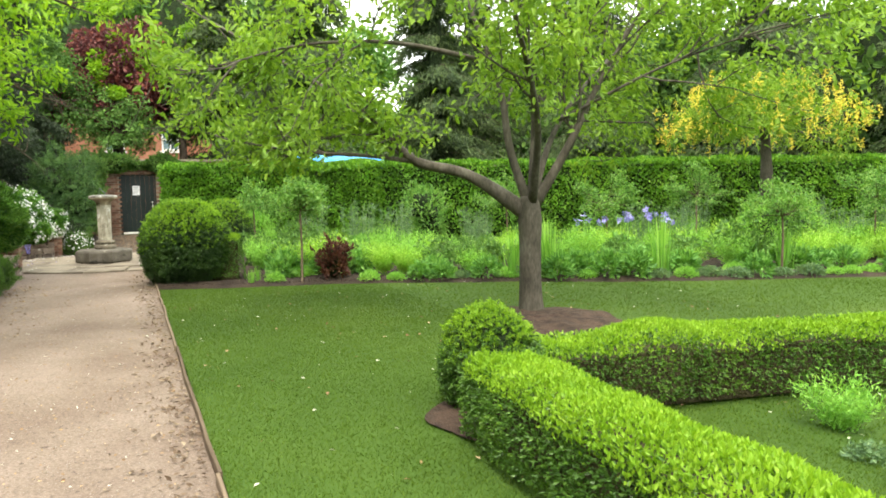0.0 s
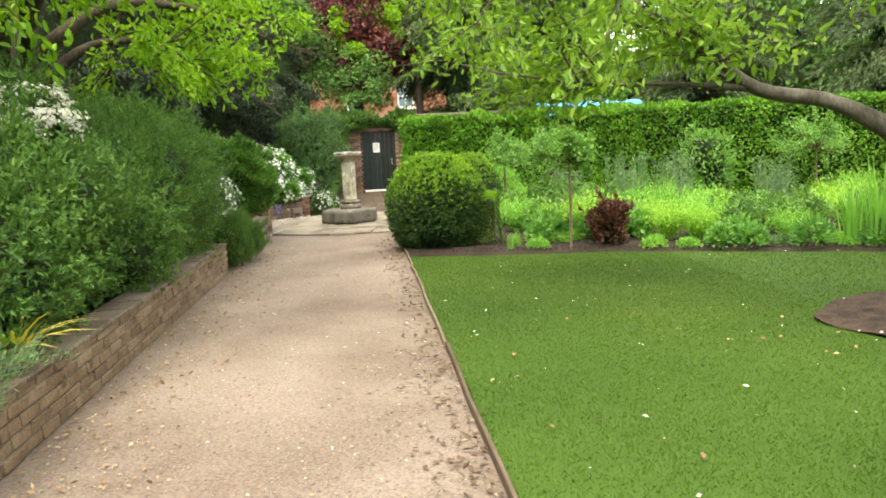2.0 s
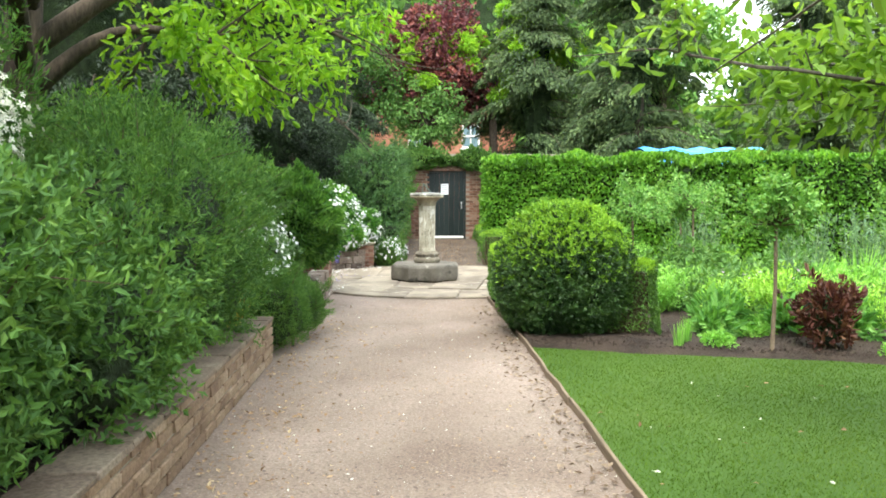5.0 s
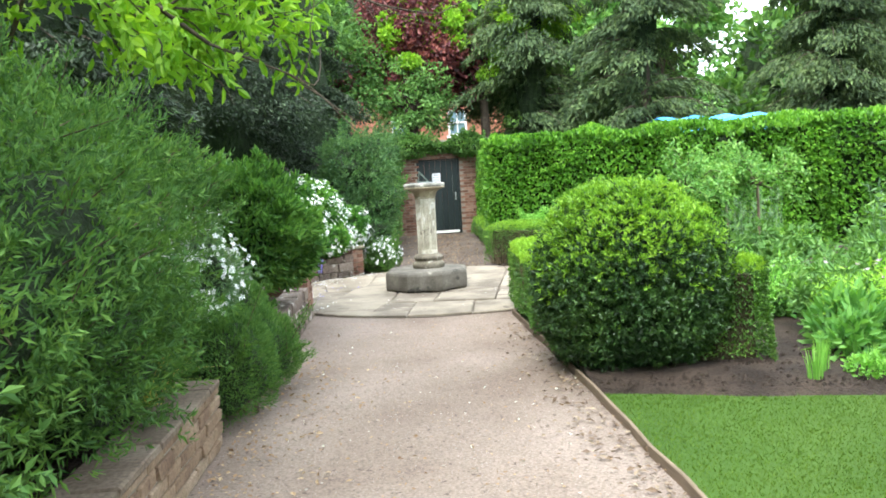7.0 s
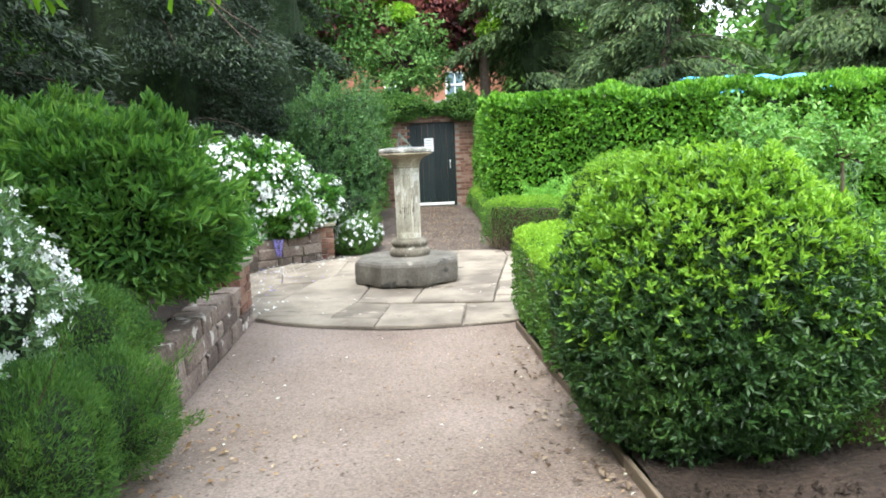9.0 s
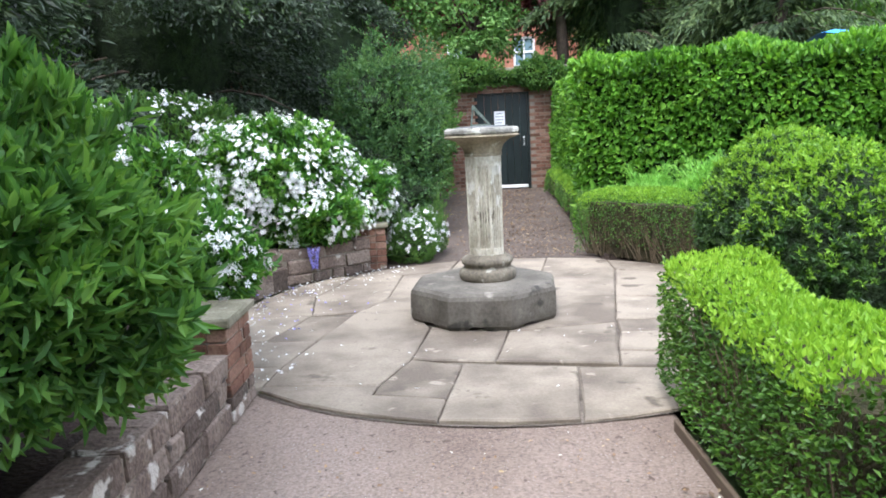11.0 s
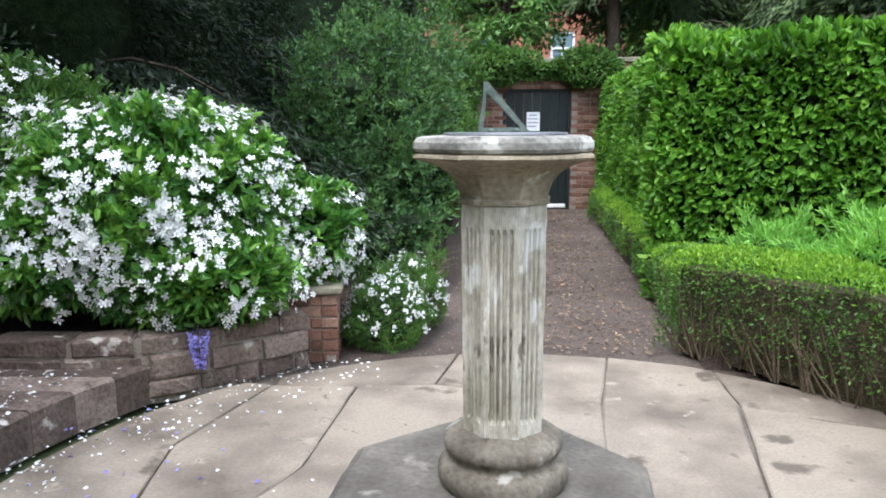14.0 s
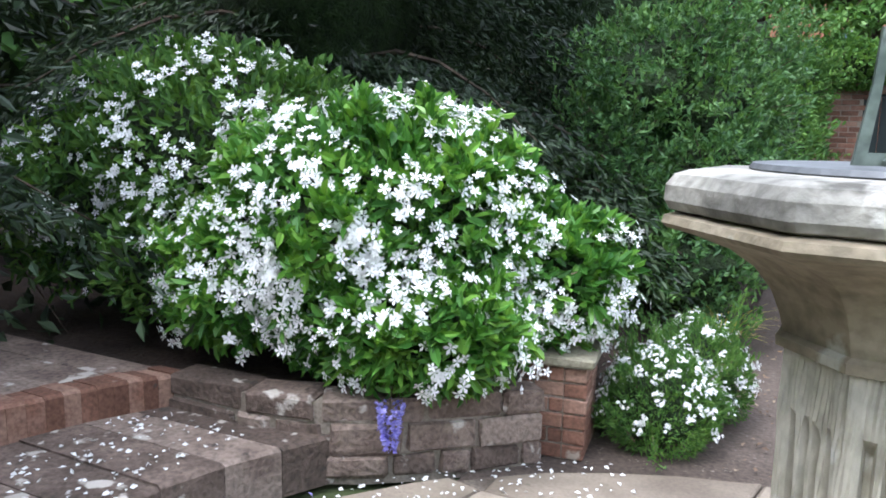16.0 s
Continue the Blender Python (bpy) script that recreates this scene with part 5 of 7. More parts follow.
limbed_tree("garden_tree", "small spreading lawn tree with grey trunk and airy crown", (3.8, 9.8, 0.02),
            [(3.82, 9.8, -0.05, 0.19), (3.81, 9.8, 0.10, 0.15), (3.8, 9.8, 0.4, 0.13), (3.8, 9.8, 0.8, 0.125), (3.8, 9.8, 1.15, 0.14), (3.8, 9.82, 1.36, 0.11)],
            [[(3.78, 9.83, 1.18, 0.10), (3.2, 10.15, 1.62, 0.0629), (2.73, 10.5, 1.78, 0.0592), (2.4, 10.72, 2.12, 0.0407), (1.9, 11.1, 2.6, 0.0333), (1.4, 11.5, 3.0, 0.0259), (0.7, 12.0, 3.5, 0.0148)],
             [(2.75, 10.5, 1.78, 0.0333), (2.2, 10.75, 1.86, 0.0222), (1.5, 11.1, 1.92, 0.0163), (0.8, 11.3, 2.05, 0.00888)],
             [(3.8, 9.82, 1.25, 0.0629), (3.6, 9.9, 1.9, 0.0444), (3.5, 9.95, 2.6, 0.037), (3.2, 10.1, 3.5, 0.0222), (2.9, 10.2, 4.3, 0.0111)],
             [(3.83, 9.82, 1.25, 0.0629), (3.92, 9.9, 2.1, 0.0444), (3.95, 9.95, 3.1, 0.0333), (4.1, 10.1, 4.2, 0.0148)],
             [(3.85, 9.8, 1.25, 0.0629), (4.2, 9.62, 1.95, 0.0444), (4.5, 9.5, 2.6, 0.0333), (5.0, 9.3, 3.5, 0.0148)],
             [(3.8, 9.75, 1.3, 0.0555), (3.55, 9.2, 2.1, 0.037), (3.0, 8.5, 2.75, 0.0259), (2.5, 7.9, 3.2, 0.0111)],
             [(3.85, 9.85, 1.3, 0.0518), (4.4, 10.3, 2.1, 0.0333), (5.3, 10.8, 2.9, 0.0222), (6.3, 11.2, 3.5, 0.00888)],
             [(3.3, 10.1, 2.9, 0.0296), (2.3, 10.0, 3.0, 0.0222), (1.3, 9.9, 2.9, 0.0148), (0.6, 10.0, 2.7, 0.0074)],
             [(4.1, 9.7, 2.2, 0.0222), (4.9, 9.0, 2.7, 0.0148), (5.6, 8.4, 3.0, 0.0074)]],
            M["lf_tree"], M["bark"], 201, 2, 4, 10, (0.085, 0.04), 1.0, 0.5, shoots=9, keep=lambda p: p[2] > 1.75 + max(0, 0.8 - p[0]) * 0.6)

limbed_tree("overhanging_tree", "leafy tree with bright green leaves that hangs over the path", (-4.9, 15.2, 0.31),
            [(-4.9, 15.2, 0.2, 0.24), (-4.9, 15.2, 1.6, 0.2), (-4.8, 15.2, 3.2, 0.17), (-4.7, 15.3, 5.0, 0.12)],
            [[(-4.8, 15.2, 2.8, 0.12), (-3.8, 15.4, 3.5, 0.08), (-2.7, 15.8, 3.5, 0.05), (-1.7, 16.2, 3.1, 0.02)],
             [(-4.8, 15.2, 3.2, 0.12), (-3.9, 14.2, 4.0, 0.08), (-3.0, 13.4, 4.1, 0.05), (-2.2, 12.8, 3.7, 0.02)],
             [(-4.75, 15.3, 3.8, 0.1), (-3.6, 15.8, 4.6, 0.07), (-2.2, 16.2, 4.9, 0.04), (-1.0, 16.8, 4.6, 0.02)],
             [(-4.7, 15.3, 4.4, 0.1), (-4.2, 16.3, 5.4, 0.07), (-3.4, 17.3, 5.8, 0.03)],
             [(-4.8, 15.2, 2.6, 0.1), (-4.2, 13.8, 3.2, 0.07), (-3.6, 12.2, 3.5, 0.05), (-3.0, 10.8, 3.3, 0.02)],
             [(-4.8, 15.2, 2.4, 0.1), (-4.0, 15.3, 3.0, 0.06), (-3.1, 15.3, 2.95, 0.03), (-2.45, 15.4, 2.5, 0.015)],
             [(-4.7, 15.3, 4.8, 0.09), (-4.0, 14.0, 5.6, 0.06), (-3.0, 12.8, 5.6, 0.03), (-1.8, 12.0, 5.0, 0.015)]],
            M["lf_lime"], M["dark_bark"], 202, 2, 5, 8, (0.115, 0.05), 1.0, 0.55, shoots=9, keep=lambda p: p[2] > 1.9 + max(0, p[0] + 2.5) * 1.25)
limbed_tree("overhanging_tree", "tree with ash-like leaves whose branches hang in from above", (-5.0, 8.5, 0.31),
            [(-5.0, 8.5, 0.2, 0.22), (-5.0, 8.5, 2.0, 0.18), (-4.9, 8.6, 4.0, 0.12)],
            [[(-4.9, 8.6, 3.2, 0.09), (-3.8, 9.0, 4.0, 0.06), (-2.6, 9.4, 4.2, 0.04), (-1.3, 9.8, 3.9, 0.02)],
             [(-4.9, 8.6, 3.6, 0.09), (-3.9, 8.0, 4.5, 0.06), (-2.9, 8.2, 4.8, 0.03), (-1.9, 9.0, 4.4, 0.015)],
             [(-4.9, 8.6, 2.9, 0.08), (-4.2, 9.8, 3.4, 0.05), (-3.6, 11.2, 3.4, 0.02)]],
            M["lf_lime"], M["dark_bark"], 203, 2, 4, 7, (0.115, 0.05), 0.9, 0.6, shoots=8, keep=lambda p: p[2] > 2.2 + max(0, p[0] + 2.5) * 0.7)


def evergreen(name, label, x, y, h, low, rad, seed, n=26000, mat="lf_dark", z0=0.0, leaf=(0.16, 0.06), tiers=None, bulge=1.0):
    """A dense dark tree: a trunk, drooping limbs and sprays of small leaves hung along them."""
    r = np.random.default_rng(seed)
    t = thing(name, (x, y, z0), label, "tree")
    g = Geo()
    tube(g, [(x, y, z0 - 0.1), (x, y, h * 0.4), (x + 0.1, y, h * 0.92)], [0.28, 0.2, 0.05] if mat == "lf_dark" else [0.2, 0.16, 0.04], 10, wob=0.05)
    part("trunk", g, M["dark_bark"], t, smooth=True)
    limbs, fol = Geo(), Geo()
    tiers = tiers or int(h * (6.5 if mat == "lf_dark" else 10))
    per = max(20, n // tiers)
    for i in range(tiers):
        f = (i + r.uniform(0, 1)) / tiers
        z = low + (h - low) * f
        reach = rad * (1 - f) ** (0.75 / bulge) * r.uniform(0.7, 1.15) + 0.15
        a = r.uniform(0, 2 * np.pi)
        d = np.array([math.cos(a), math.sin(a), 0])
        pts = [np.array([x, y, z]) + d * reach * s + [0, 0, 0.10 * reach * math.sin(s * 3.1) - 0.22 * reach * s * s] for s in np.linspace(0, 1, 6)]
        tube(limbs, pts, np.linspace(0.028, 0.003, 6), 4, cap=False)
        s = r.power(1.6 if mat == "lf_dark" else 0.9, per)
        k = np.clip(s * 5, 0, 4.999)
        ii = k.astype(int)
        P = np.array(pts)
        pos = P[ii] + (P[ii + 1] - P[ii]) * (k - ii)[:, None]
        side = np.array([-d[1], d[0], 0])
        pos = pos + side * (r.normal(0, 0.22, per) * reach * (0.5 + 0.5 * s) * 0.7)[:, None] - np.array([0, 0, 1]) * np.abs(r.normal(0, 0.16, per))[:, None]
        tri_leaves(fol, pos, np.tile(d * 0.7, (per, 1)), leaf[0], leaf[1], 0.5, 0.0, droop=0.55 if mat == "lf_dark" else 0.85, r=r)
    part("branchwork", limbs, M["dark_bark"], t)
    part("crown", fol, M[mat], t)
    # Added solid heart: closes sky gaps, its dark colour stands for crown shade.
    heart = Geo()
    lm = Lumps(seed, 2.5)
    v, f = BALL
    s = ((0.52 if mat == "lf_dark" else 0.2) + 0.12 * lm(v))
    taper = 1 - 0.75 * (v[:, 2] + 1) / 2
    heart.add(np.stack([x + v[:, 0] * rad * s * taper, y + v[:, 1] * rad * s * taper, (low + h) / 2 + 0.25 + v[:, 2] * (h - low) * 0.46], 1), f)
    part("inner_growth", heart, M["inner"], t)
    return t


evergreen("yew_tree", "dark yew tree behind the shrubs with hanging sprays", -5.6, 19.0, 8.5, 1.3, 2.6, 301, 80000, z0=0.28, leaf=(0.1, 0.035))
evergreen("yew_tree", "broad dark yew tree above the white flowering shrub", -4.5, 23.8, 8.5, 1.2, 2.7, 302, 120000, z0=0.25, leaf=(0.085, 0.028))
evergreen("yew_tree", "dark yew tree beside the garden path", -3.3, 27.2, 8.0, 0.9, 1.95, 303, 90000, z0=0.2, leaf=(0.085, 0.028))
evergreen("yew_tree", "dark evergreen tree beside the raised bed", -6.6, 12.5, 9.0, 1.0, 3.0, 304, 24000, z0=0.28)
evergreen("yew_tree", "dark evergreen tree in the depth of the bed", -7.8, 22.0, 10, 0.8, 3.2, 305, 22000, z0=0.2)
evergreen("yew_tree", "dark evergreen tree at the end of the raised bed", -6.8, 6.5, 8.5, 1.0, 2.8, 306, 18000, z0=0.28)
evergreen("yew_tree", "dark evergreen tree near the garden wall", -6.5, 29.0, 9.5, 0.8, 3.0, 307, 20000)
for k, (x, y, h, rad, low, n) in enumerate([(6.0, 31.0, 15, 2.3, 2.2, 42000), (11.2, 30.5, 14, 2.3, 1.6, 42000), (16.5, 27.5, 13, 3.2, 1.5, 30000), (21, 23.5, 13, 3.4, 1.5, 22000),
                                           (26, 19.5, 13, 3.6, 1.2, 20000), (3.2, 33.5, 11, 2.8, 2.2, 36000), (14.2, 33.5, 13, 2.8, 1.6, 16000), (31, 14, 13, 4, 1.2, 14000)]):
    evergreen("spruce_tree", "tall dark spruce behind the clipped hedge", x, y, h, low, rad, 320 + k, int(n * 1.9), "lf_spruce", leaf=(0.19, 0.055))


def leafy_tree(name, label, x, y, zc, rad, mat, seed, n, leaf, z0=0.0, clumps=34, bark="dark_bark", clump=0.42):
    """A round-headed tree: trunk, limbs to clumps, and clumps of leaves with gaps between them."""
    r = np.random.default_rng(seed)
    t = thing(name, (x, y, z0), label, "tree")
    g = Geo()
    tube(g, [(x, y, z0 - 0.1), (x + 0.1, y, zc * 0.5), (x, y, zc)], [0.2, 0.15, 0.08], 10, wob=0.05)
    part("trunk", g, M[bark], t, smooth=True)
    limbs, fol = Geo(), Geo()
    for i in range(clumps):
        u = sphere_dirs(1, r, -0.7)[0]
        c = np.array([x, y, zc]) + u * np.asarray(rad) * r.uniform(0.45, 1.0)
        tube(limbs, smooth_path([(x, y, zc - rad[2] * 0.6), (x + u[0] * 0.3, y + u[1] * 0.3, zc - 0.2), c], 3), np.linspace(0.05, 0.012, 7), 5, cap=False)
        m = n // clumps
        s = clump * r.uniform(0.7, 1.3) * min(rad)
        w = sphere_dirs(m, r, -1)
        pos = c + w * s * (r.uniform(0.2, 1, m) ** 0.5)[:, None] * [1, 1, 0.75]
        tri_leaves(fol, pos, w, leaf[0], leaf[1], 0.9, 0, True, droop=0.5, r=r)
    part("branchwork", limbs, M[bark], t)
    part("crown", fol, M[mat], t)
    return t


leafy_tree("copper_beech", "copper beech with dark wine red leaves above the garden wall", -0.7, 35.0, 5.5, (3.3, 2.0, 2.5), "lf_copper", 341, 27000, (0.17, 0.11), clumps=60)
leafy_tree("maple_tree", "light green tree over the garden door", 1.7, 33.8, 5.9, (3.3, 1.4, 2.3), "lf_lime", 342, 13000, (0.16, 0.08), clumps=56, clump=0.24)
leafy_tree("ivy_tree", "green leafed tree beside the garden door", -3.0, 33.0, 5.2, (1.6, 1.4, 2.6), "lf_shrub", 343, 9000, (0.13, 0.08))
leafy_tree("elder_tree", "young elder with light green leaves just behind the garden wall", -0.5, 33.3, 4.0, (1.3, 0.8, 1.35), "lf_mid", 349, 6000, (0.13, 0.065), clumps=44, clump=0.5)
leafy_tree("far_tree", "pale green tree in the distance", 10.5, 42, 6.5, (4, 3, 4.5), "lf_rose", 344, 9000, (0.3, 0.18))
leafy_tree("far_tree", "pale green tree far behind the garden wall", -5.5, 40, 8.0, (4, 3, 4.0), "lf_shrub", 345, 9000, (0.3, 0.18))
leafy_tree("far_tree", "leafy tree far behind the hedge", 24, 34, 6.0, (5, 4, 5), "lf_shrub", 346, 9000, (0.35, 0.2))
lab = leafy_tree("laburnum_tree", "laburnum tree hung with yellow flower chains", 13.2, 15.6, 3.0, (2.3, 1.8, 1.0), "lf_tree", 347, 8000, (0.10, 0.05), bark="bark", clump=0.5)
r_ = np.random.default_rng(348)
g = Geo()
for i in range(260):
    u = sphere_dirs(1, r_, -0.5)[0]
    c = np.array([13.2, 15.6, 3.0]) + u * [2.5, 2.0, 1.15] * r_.uniform(0.7, 1.05)
    m = 26
    s = r_.uniform(0, 1, m)
    pos = c + np.stack([r_.normal(0, 0.03, m), r_.normal(0, 0.03, m), -0.28 * s], 1)
    tri_leaves(g, pos, sphere_dirs(m, r_, -1), 0.045, 0.04, 0.5, 0, r=r_)
part("blossom", g, M["petal_yellow"], lab, "hanging yellow flower chains")


# ---- shrubs of the raised bed ----
def flowers(geo, pos, nrm, size, r, petals=5, tilt=0.35):
    """Open star flowers: five flat petals round a middle."""
    k = len(pos)
    n = unit(np.asarray(nrm) + 0.35 * r.normal(size=(k, 3)))
    a = unit(np.cross(n, r.normal(size=(k, 3))))
    b = np.cross(n, a)
    sz = (size * r.uniform(0.75, 1.2, k))[:, None]
    for i in range(petals):
        t = 2 * np.pi * i / petals
        d = a * math.cos(t) + b * math.sin(t)
        s = -a * math.sin(t) + b * math.cos(t)
        rows = [pos, pos + d * sz * 0.62 + s * sz * 0.27 + n * sz * 0.1, pos + d * sz + n * sz * tilt * 0.4, pos + d * sz * 0.62 - s * sz * 0.27 + n * sz * 0.1]
        v = np.stack(rows, 1).reshape(-1, 3)
        q = np.arange(k)[:, None] * 4
        geo.add(v, np.concatenate([q + [0, 1, 2], q + [0, 2, 3]]))


def shrub(name, label, masses, leaf, mat, seed, n, oval=False, lump=0.16, freq=3.5, spread=0.8, lift=0.3, flower=None, base=None, clump=0.06, low=-0.75, depth=0.25, shoot=0.22, stemmed=4, frond=None):
    """A shrub of one or more leafy masses over bare stems; flower: (material, clusters, per cluster, size, cluster radius, part name, lowest normal)."""
    r = np.random.default_rng(seed)
    bx, by, bz = base or (masses[0][0][0], masses[0][0][1], 0.3)
    t = thing(name, (bx, by, bz), label, "shrub")
    core, fol, stems, fl = Geo(), Geo(), Geo(), Geo()
    tot = sum(m[1][0] * m[1][2] for m in masses)
    for i, (c, rad) in enumerate(masses):
        share = int(n * rad[0] * rad[2] / tot)
        blob(core, fol, c, rad, share if frond is None else share // 5, leaf[0], leaf[1], seed * 10 + i, lump, freq, spread, lift, oval, depth, inner=0.74, low=low, clump=clump)
        if frond:
            fm_, fp = int(share / frond[1]), Lumps(seed * 10 + i, freq)
            uu = sphere_dirs(fm_, r, low)
            pf = np.array(c) + uu * rad * (0.93 + lump * fp(uu) + 0.10 * Lumps(seed + 3, freq * 3.5)(uu) - 0.12 * r.uniform(0, 1, fm_) ** 2)[:, None]
            sprigs(fol, pf, unit(uu / rad) * [1, 1, 0.5], frond[0], leaf[0], leaf[1], frond[1], r, np.zeros(fm_, bool))
        for j in range(stemmed):
            q = np.array(c) + r.normal(0, 0.25, 3) * rad
            tube(stems, smooth_path([(bx + r.normal(0, 0.06), by + r.normal(0, 0.06), bz - 0.03), ((bx + q[0]) / 2, (by + q[1]) / 2, (bz + q[2]) / 2 + 0.05), q], 4), np.linspace(0.018, 0.008, 9), 5, cap=False)
        k = max(10, int(150 * rad[0] * rad[2]))
        u = sphere_dirs(k, r, -0.2)
        lm = Lumps(seed * 10 + i, freq)
        tipp = np.array(c) + u * rad * (1.02 + lump * lm(u))[:, None]
        m = max(8, share // (k * 4))
        sd = unit(u + 0.45 * r.normal(size=u.shape) + [0, 0, 0.35])
        sl = shoot * r.uniform(0.3, 1.2, k)
        pos = np.repeat(tipp, m, 0) + np.repeat(sd * sl[:, None], m, 0) * r.uniform(-0.5, 1, k * m)[:, None] + r.normal(0, 0.018, (k * m, 3))
        for j in range(k):
            tube(stems, [tipp[j] - sd[j] * 0.1, tipp[j] + sd[j] * sl[j] * 0.95], [0.004, 0.0015], 3, cap=False)
        tri_leaves(fol, pos, np.repeat(u, m, 0), leaf[0], leaf[1], spread, lift + 0.3, oval, r=r)
        if flower:
            fm, nc, pc, size, cr, pname, zmin = flower
            kk = max(1, int(nc * rad[0] * rad[2] / tot))
            u = sphere_dirs(kk * 3, r, zmin)[:kk]
            pp = np.array(c) + u * rad * (1.03 + lump * lm(u))[:, None]
            P, N = np.repeat(pp, pc, 0), np.repeat(u, pc, 0)
            P = P + N * r.uniform(0.0, 0.03, len(P))[:, None] + r.normal(0, cr, P.shape)
            flowers(fl, P, N + [0, 0, 0.2], size, r)
    # Inner form whose dark colour stands for shade behind the leaves.
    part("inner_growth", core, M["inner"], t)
    part("stem_growth", stems, M["twig"], t)
    part("foliage", fol, M[mat], t)
    if flower:
        part(flower[5], fl, M[flower[0]], t, "open white star flowers" if "white" in flower[0] else "")
    return t


shrub("rosemary_bush", "grey green rosemary bush at the edge of the raised bed", [((-2.62, 7.7, 0.6), (0.5, 0.85, 0.48)), ((-2.7, 6.2, 0.6), (0.5, 0.8, 0.5))], (0.035, 0.006), "lf_grey", 401, 30000, spread=0.6, lift=0.8)
# Darker leaf material here carries the shade of the overhanging tree.
shrub("leafy_shrub", "dense dark green shrub that leans over the brick wall", [((-2.95, 10.1, 0.98), (0.72, 1.0, 0.72)), ((-2.62, 11.2, 0.72), (0.42, 0.8, 0.5)), ((-2.85, 9.1, 0.72), (0.55, 0.65, 0.58))], (0.05, 0.022), "lf_shrub", 402, 34000, oval=True, frond=(0.16, 16))
shrub("elder_bush", "shrub with clusters of creamy white flowers above the bed", [((-3.02, 10.65, 1.66), (0.36, 0.36, 0.30)), ((-3.35, 11.0, 1.4), (0.4, 0.4, 0.4))], (0.07, 0.03), "lf_shrub", 403, 4000, True, flower=("petal_cream", 190, 26, 0.018, 0.035, "blossom", -0.1))
# These leaves are also kept darker, with the tree's shade in their colour.
shrub("feathery_shrub", "tall feathery green shrub with fine soft leaves", [((-2.88, 12.6, 1.0), (0.72, 1.0, 0.82)), ((-3.2, 13.8, 1.3), (0.85, 0.9, 0.85)), ((-2.66, 13.2, 0.7), (0.40, 0.75, 0.48))], (0.05, 0.012), "lf_shrub", 404, 60000, spread=0.6, lift=0.5, lump=0.22, frond=(0.2, 22))
shrub("feathery_shrub", "large feathery shrub behind the wall end", [((-3.7, 15.1, 1.2), (0.7, 0.9, 0.95)), ((-4.0, 11.8, 1.4), (0.9, 1.3, 0.95))], (0.055, 0.013), "lf_shrub", 405, 36000, spread=0.6, lift=0.5, lump=0.22, frond=(0.22, 22))
shrub("spilling_bush", "low fine-leaved bush spilling over the wall end", [((-2.28, 14.55, 0.34), (0.26, 0.42, 0.36)), ((-2.18, 15.1, 0.28), (0.24, 0.36, 0.30))], (0.032, 0.006), "lf_shrub", 406, 22000, spread=0.6, lift=0.8, base=(-2.3, 14.7, 0.0))
shrub("white_flowering_shrub", "loose shrub with sprays of white flowers", [((-2.6, 14.85, 0.85), (0.34, 0.42, 0.42)), ((-2.75, 14.2, 1.0), (0.36, 0.4, 0.40))], (0.045, 0.014), "lf_grey", 407, 9000, flower=("petal_white", 170, 9, 0.022, 0.035, "blossom", -0.4))
shrub("clipped_mound", "dense dark green rounded mound behind the low wall", [((-2.63, 15.75, 0.44), (0.42, 0.5, 0.38))], (0.022, 0.010), "lf_shrub", 408, 15000, lump=0.05, spread=0.6, shoot=0.03, clump=0.03)
shrub("rounded_bush", "large rounded bush with narrow green leaves over the low wall", [((-2.74, 16.62, 1.03), (0.76, 0.55, 0.62)), ((-3.45, 16.9, 1.05), (0.6, 0.55, 0.7))], (0.085, 0.026), "lf_willow", 409, 26000, True, spread=0.7, lift=0.3, shoot=0.12)
shrub("tall_willowy_shrub", "tall shrub with willowy leaves beside the brick pier", [((-3.6, 18.0, 1.15), (0.5, 0.5, 0.75))], (0.09, 0.022), "lf_shrub", 410, 7000, True, lift=0.4)
shrub("mock_orange", "glossy shrub with white flowers behind the brick pier", [((-2.62, 18.58, 0.70), (0.42, 0.34, 0.34)), ((-3.05, 18.9, 1.0), (0.45, 0.42, 0.45)), ((-3.5, 18.9, 1.3), (0.42, 0.4, 0.48))], (0.065, 0.028), "lf_choisya", 411, 13000, True, flower=("petal_white", 210, 8, 0.025, 0.03, "blossom", -0.3), shoot=0.1, base=(-2.9, 18.75, 0.19))
shrub("mexican_orange_blossom", "rounded glossy shrub covered in white star flowers", [((-2.92, 22.12, 0.95), (0.84, 0.80, 0.62)), ((-2.2, 22.3, 0.75), (0.46, 0.42, 0.38)), ((-3.35, 21.75, 0.75), (0.5, 0.5, 0.42)), ((-2.55, 21.62, 0.62), (0.55, 0.3, 0.30))], (0.085, 0.036), "lf_choisya", 412, 20000, True, lump=0.13, lift=0.05,
      flower=("petal_white", 700, 10, 0.028, 0.042, "blossom", -0.55), shoot=0.06, base=(-2.75, 22.2, 0.28), low=-0.8)
# Duller leaf material than its neighbour: the yew's shade is put into it.
shrub("mexican_orange_blossom", "dim glossy shrub with white flowers in the shade", [((-4.1, 22.25, 1.25), (0.85, 0.7, 0.72)), ((-3.9, 21.8, 0.75), (0.5, 0.4, 0.4)), ((-4.85, 22.0, 1.0), (0.6, 0.55, 0.68))], (0.075, 0.030), "lf_shrub", 413, 11000, True, lump=0.12, flower=("petal_white", 300, 7, 0.025, 0.034, "blossom", -0.3), shoot=0.08, base=(-4.3, 22.4, 0.28))
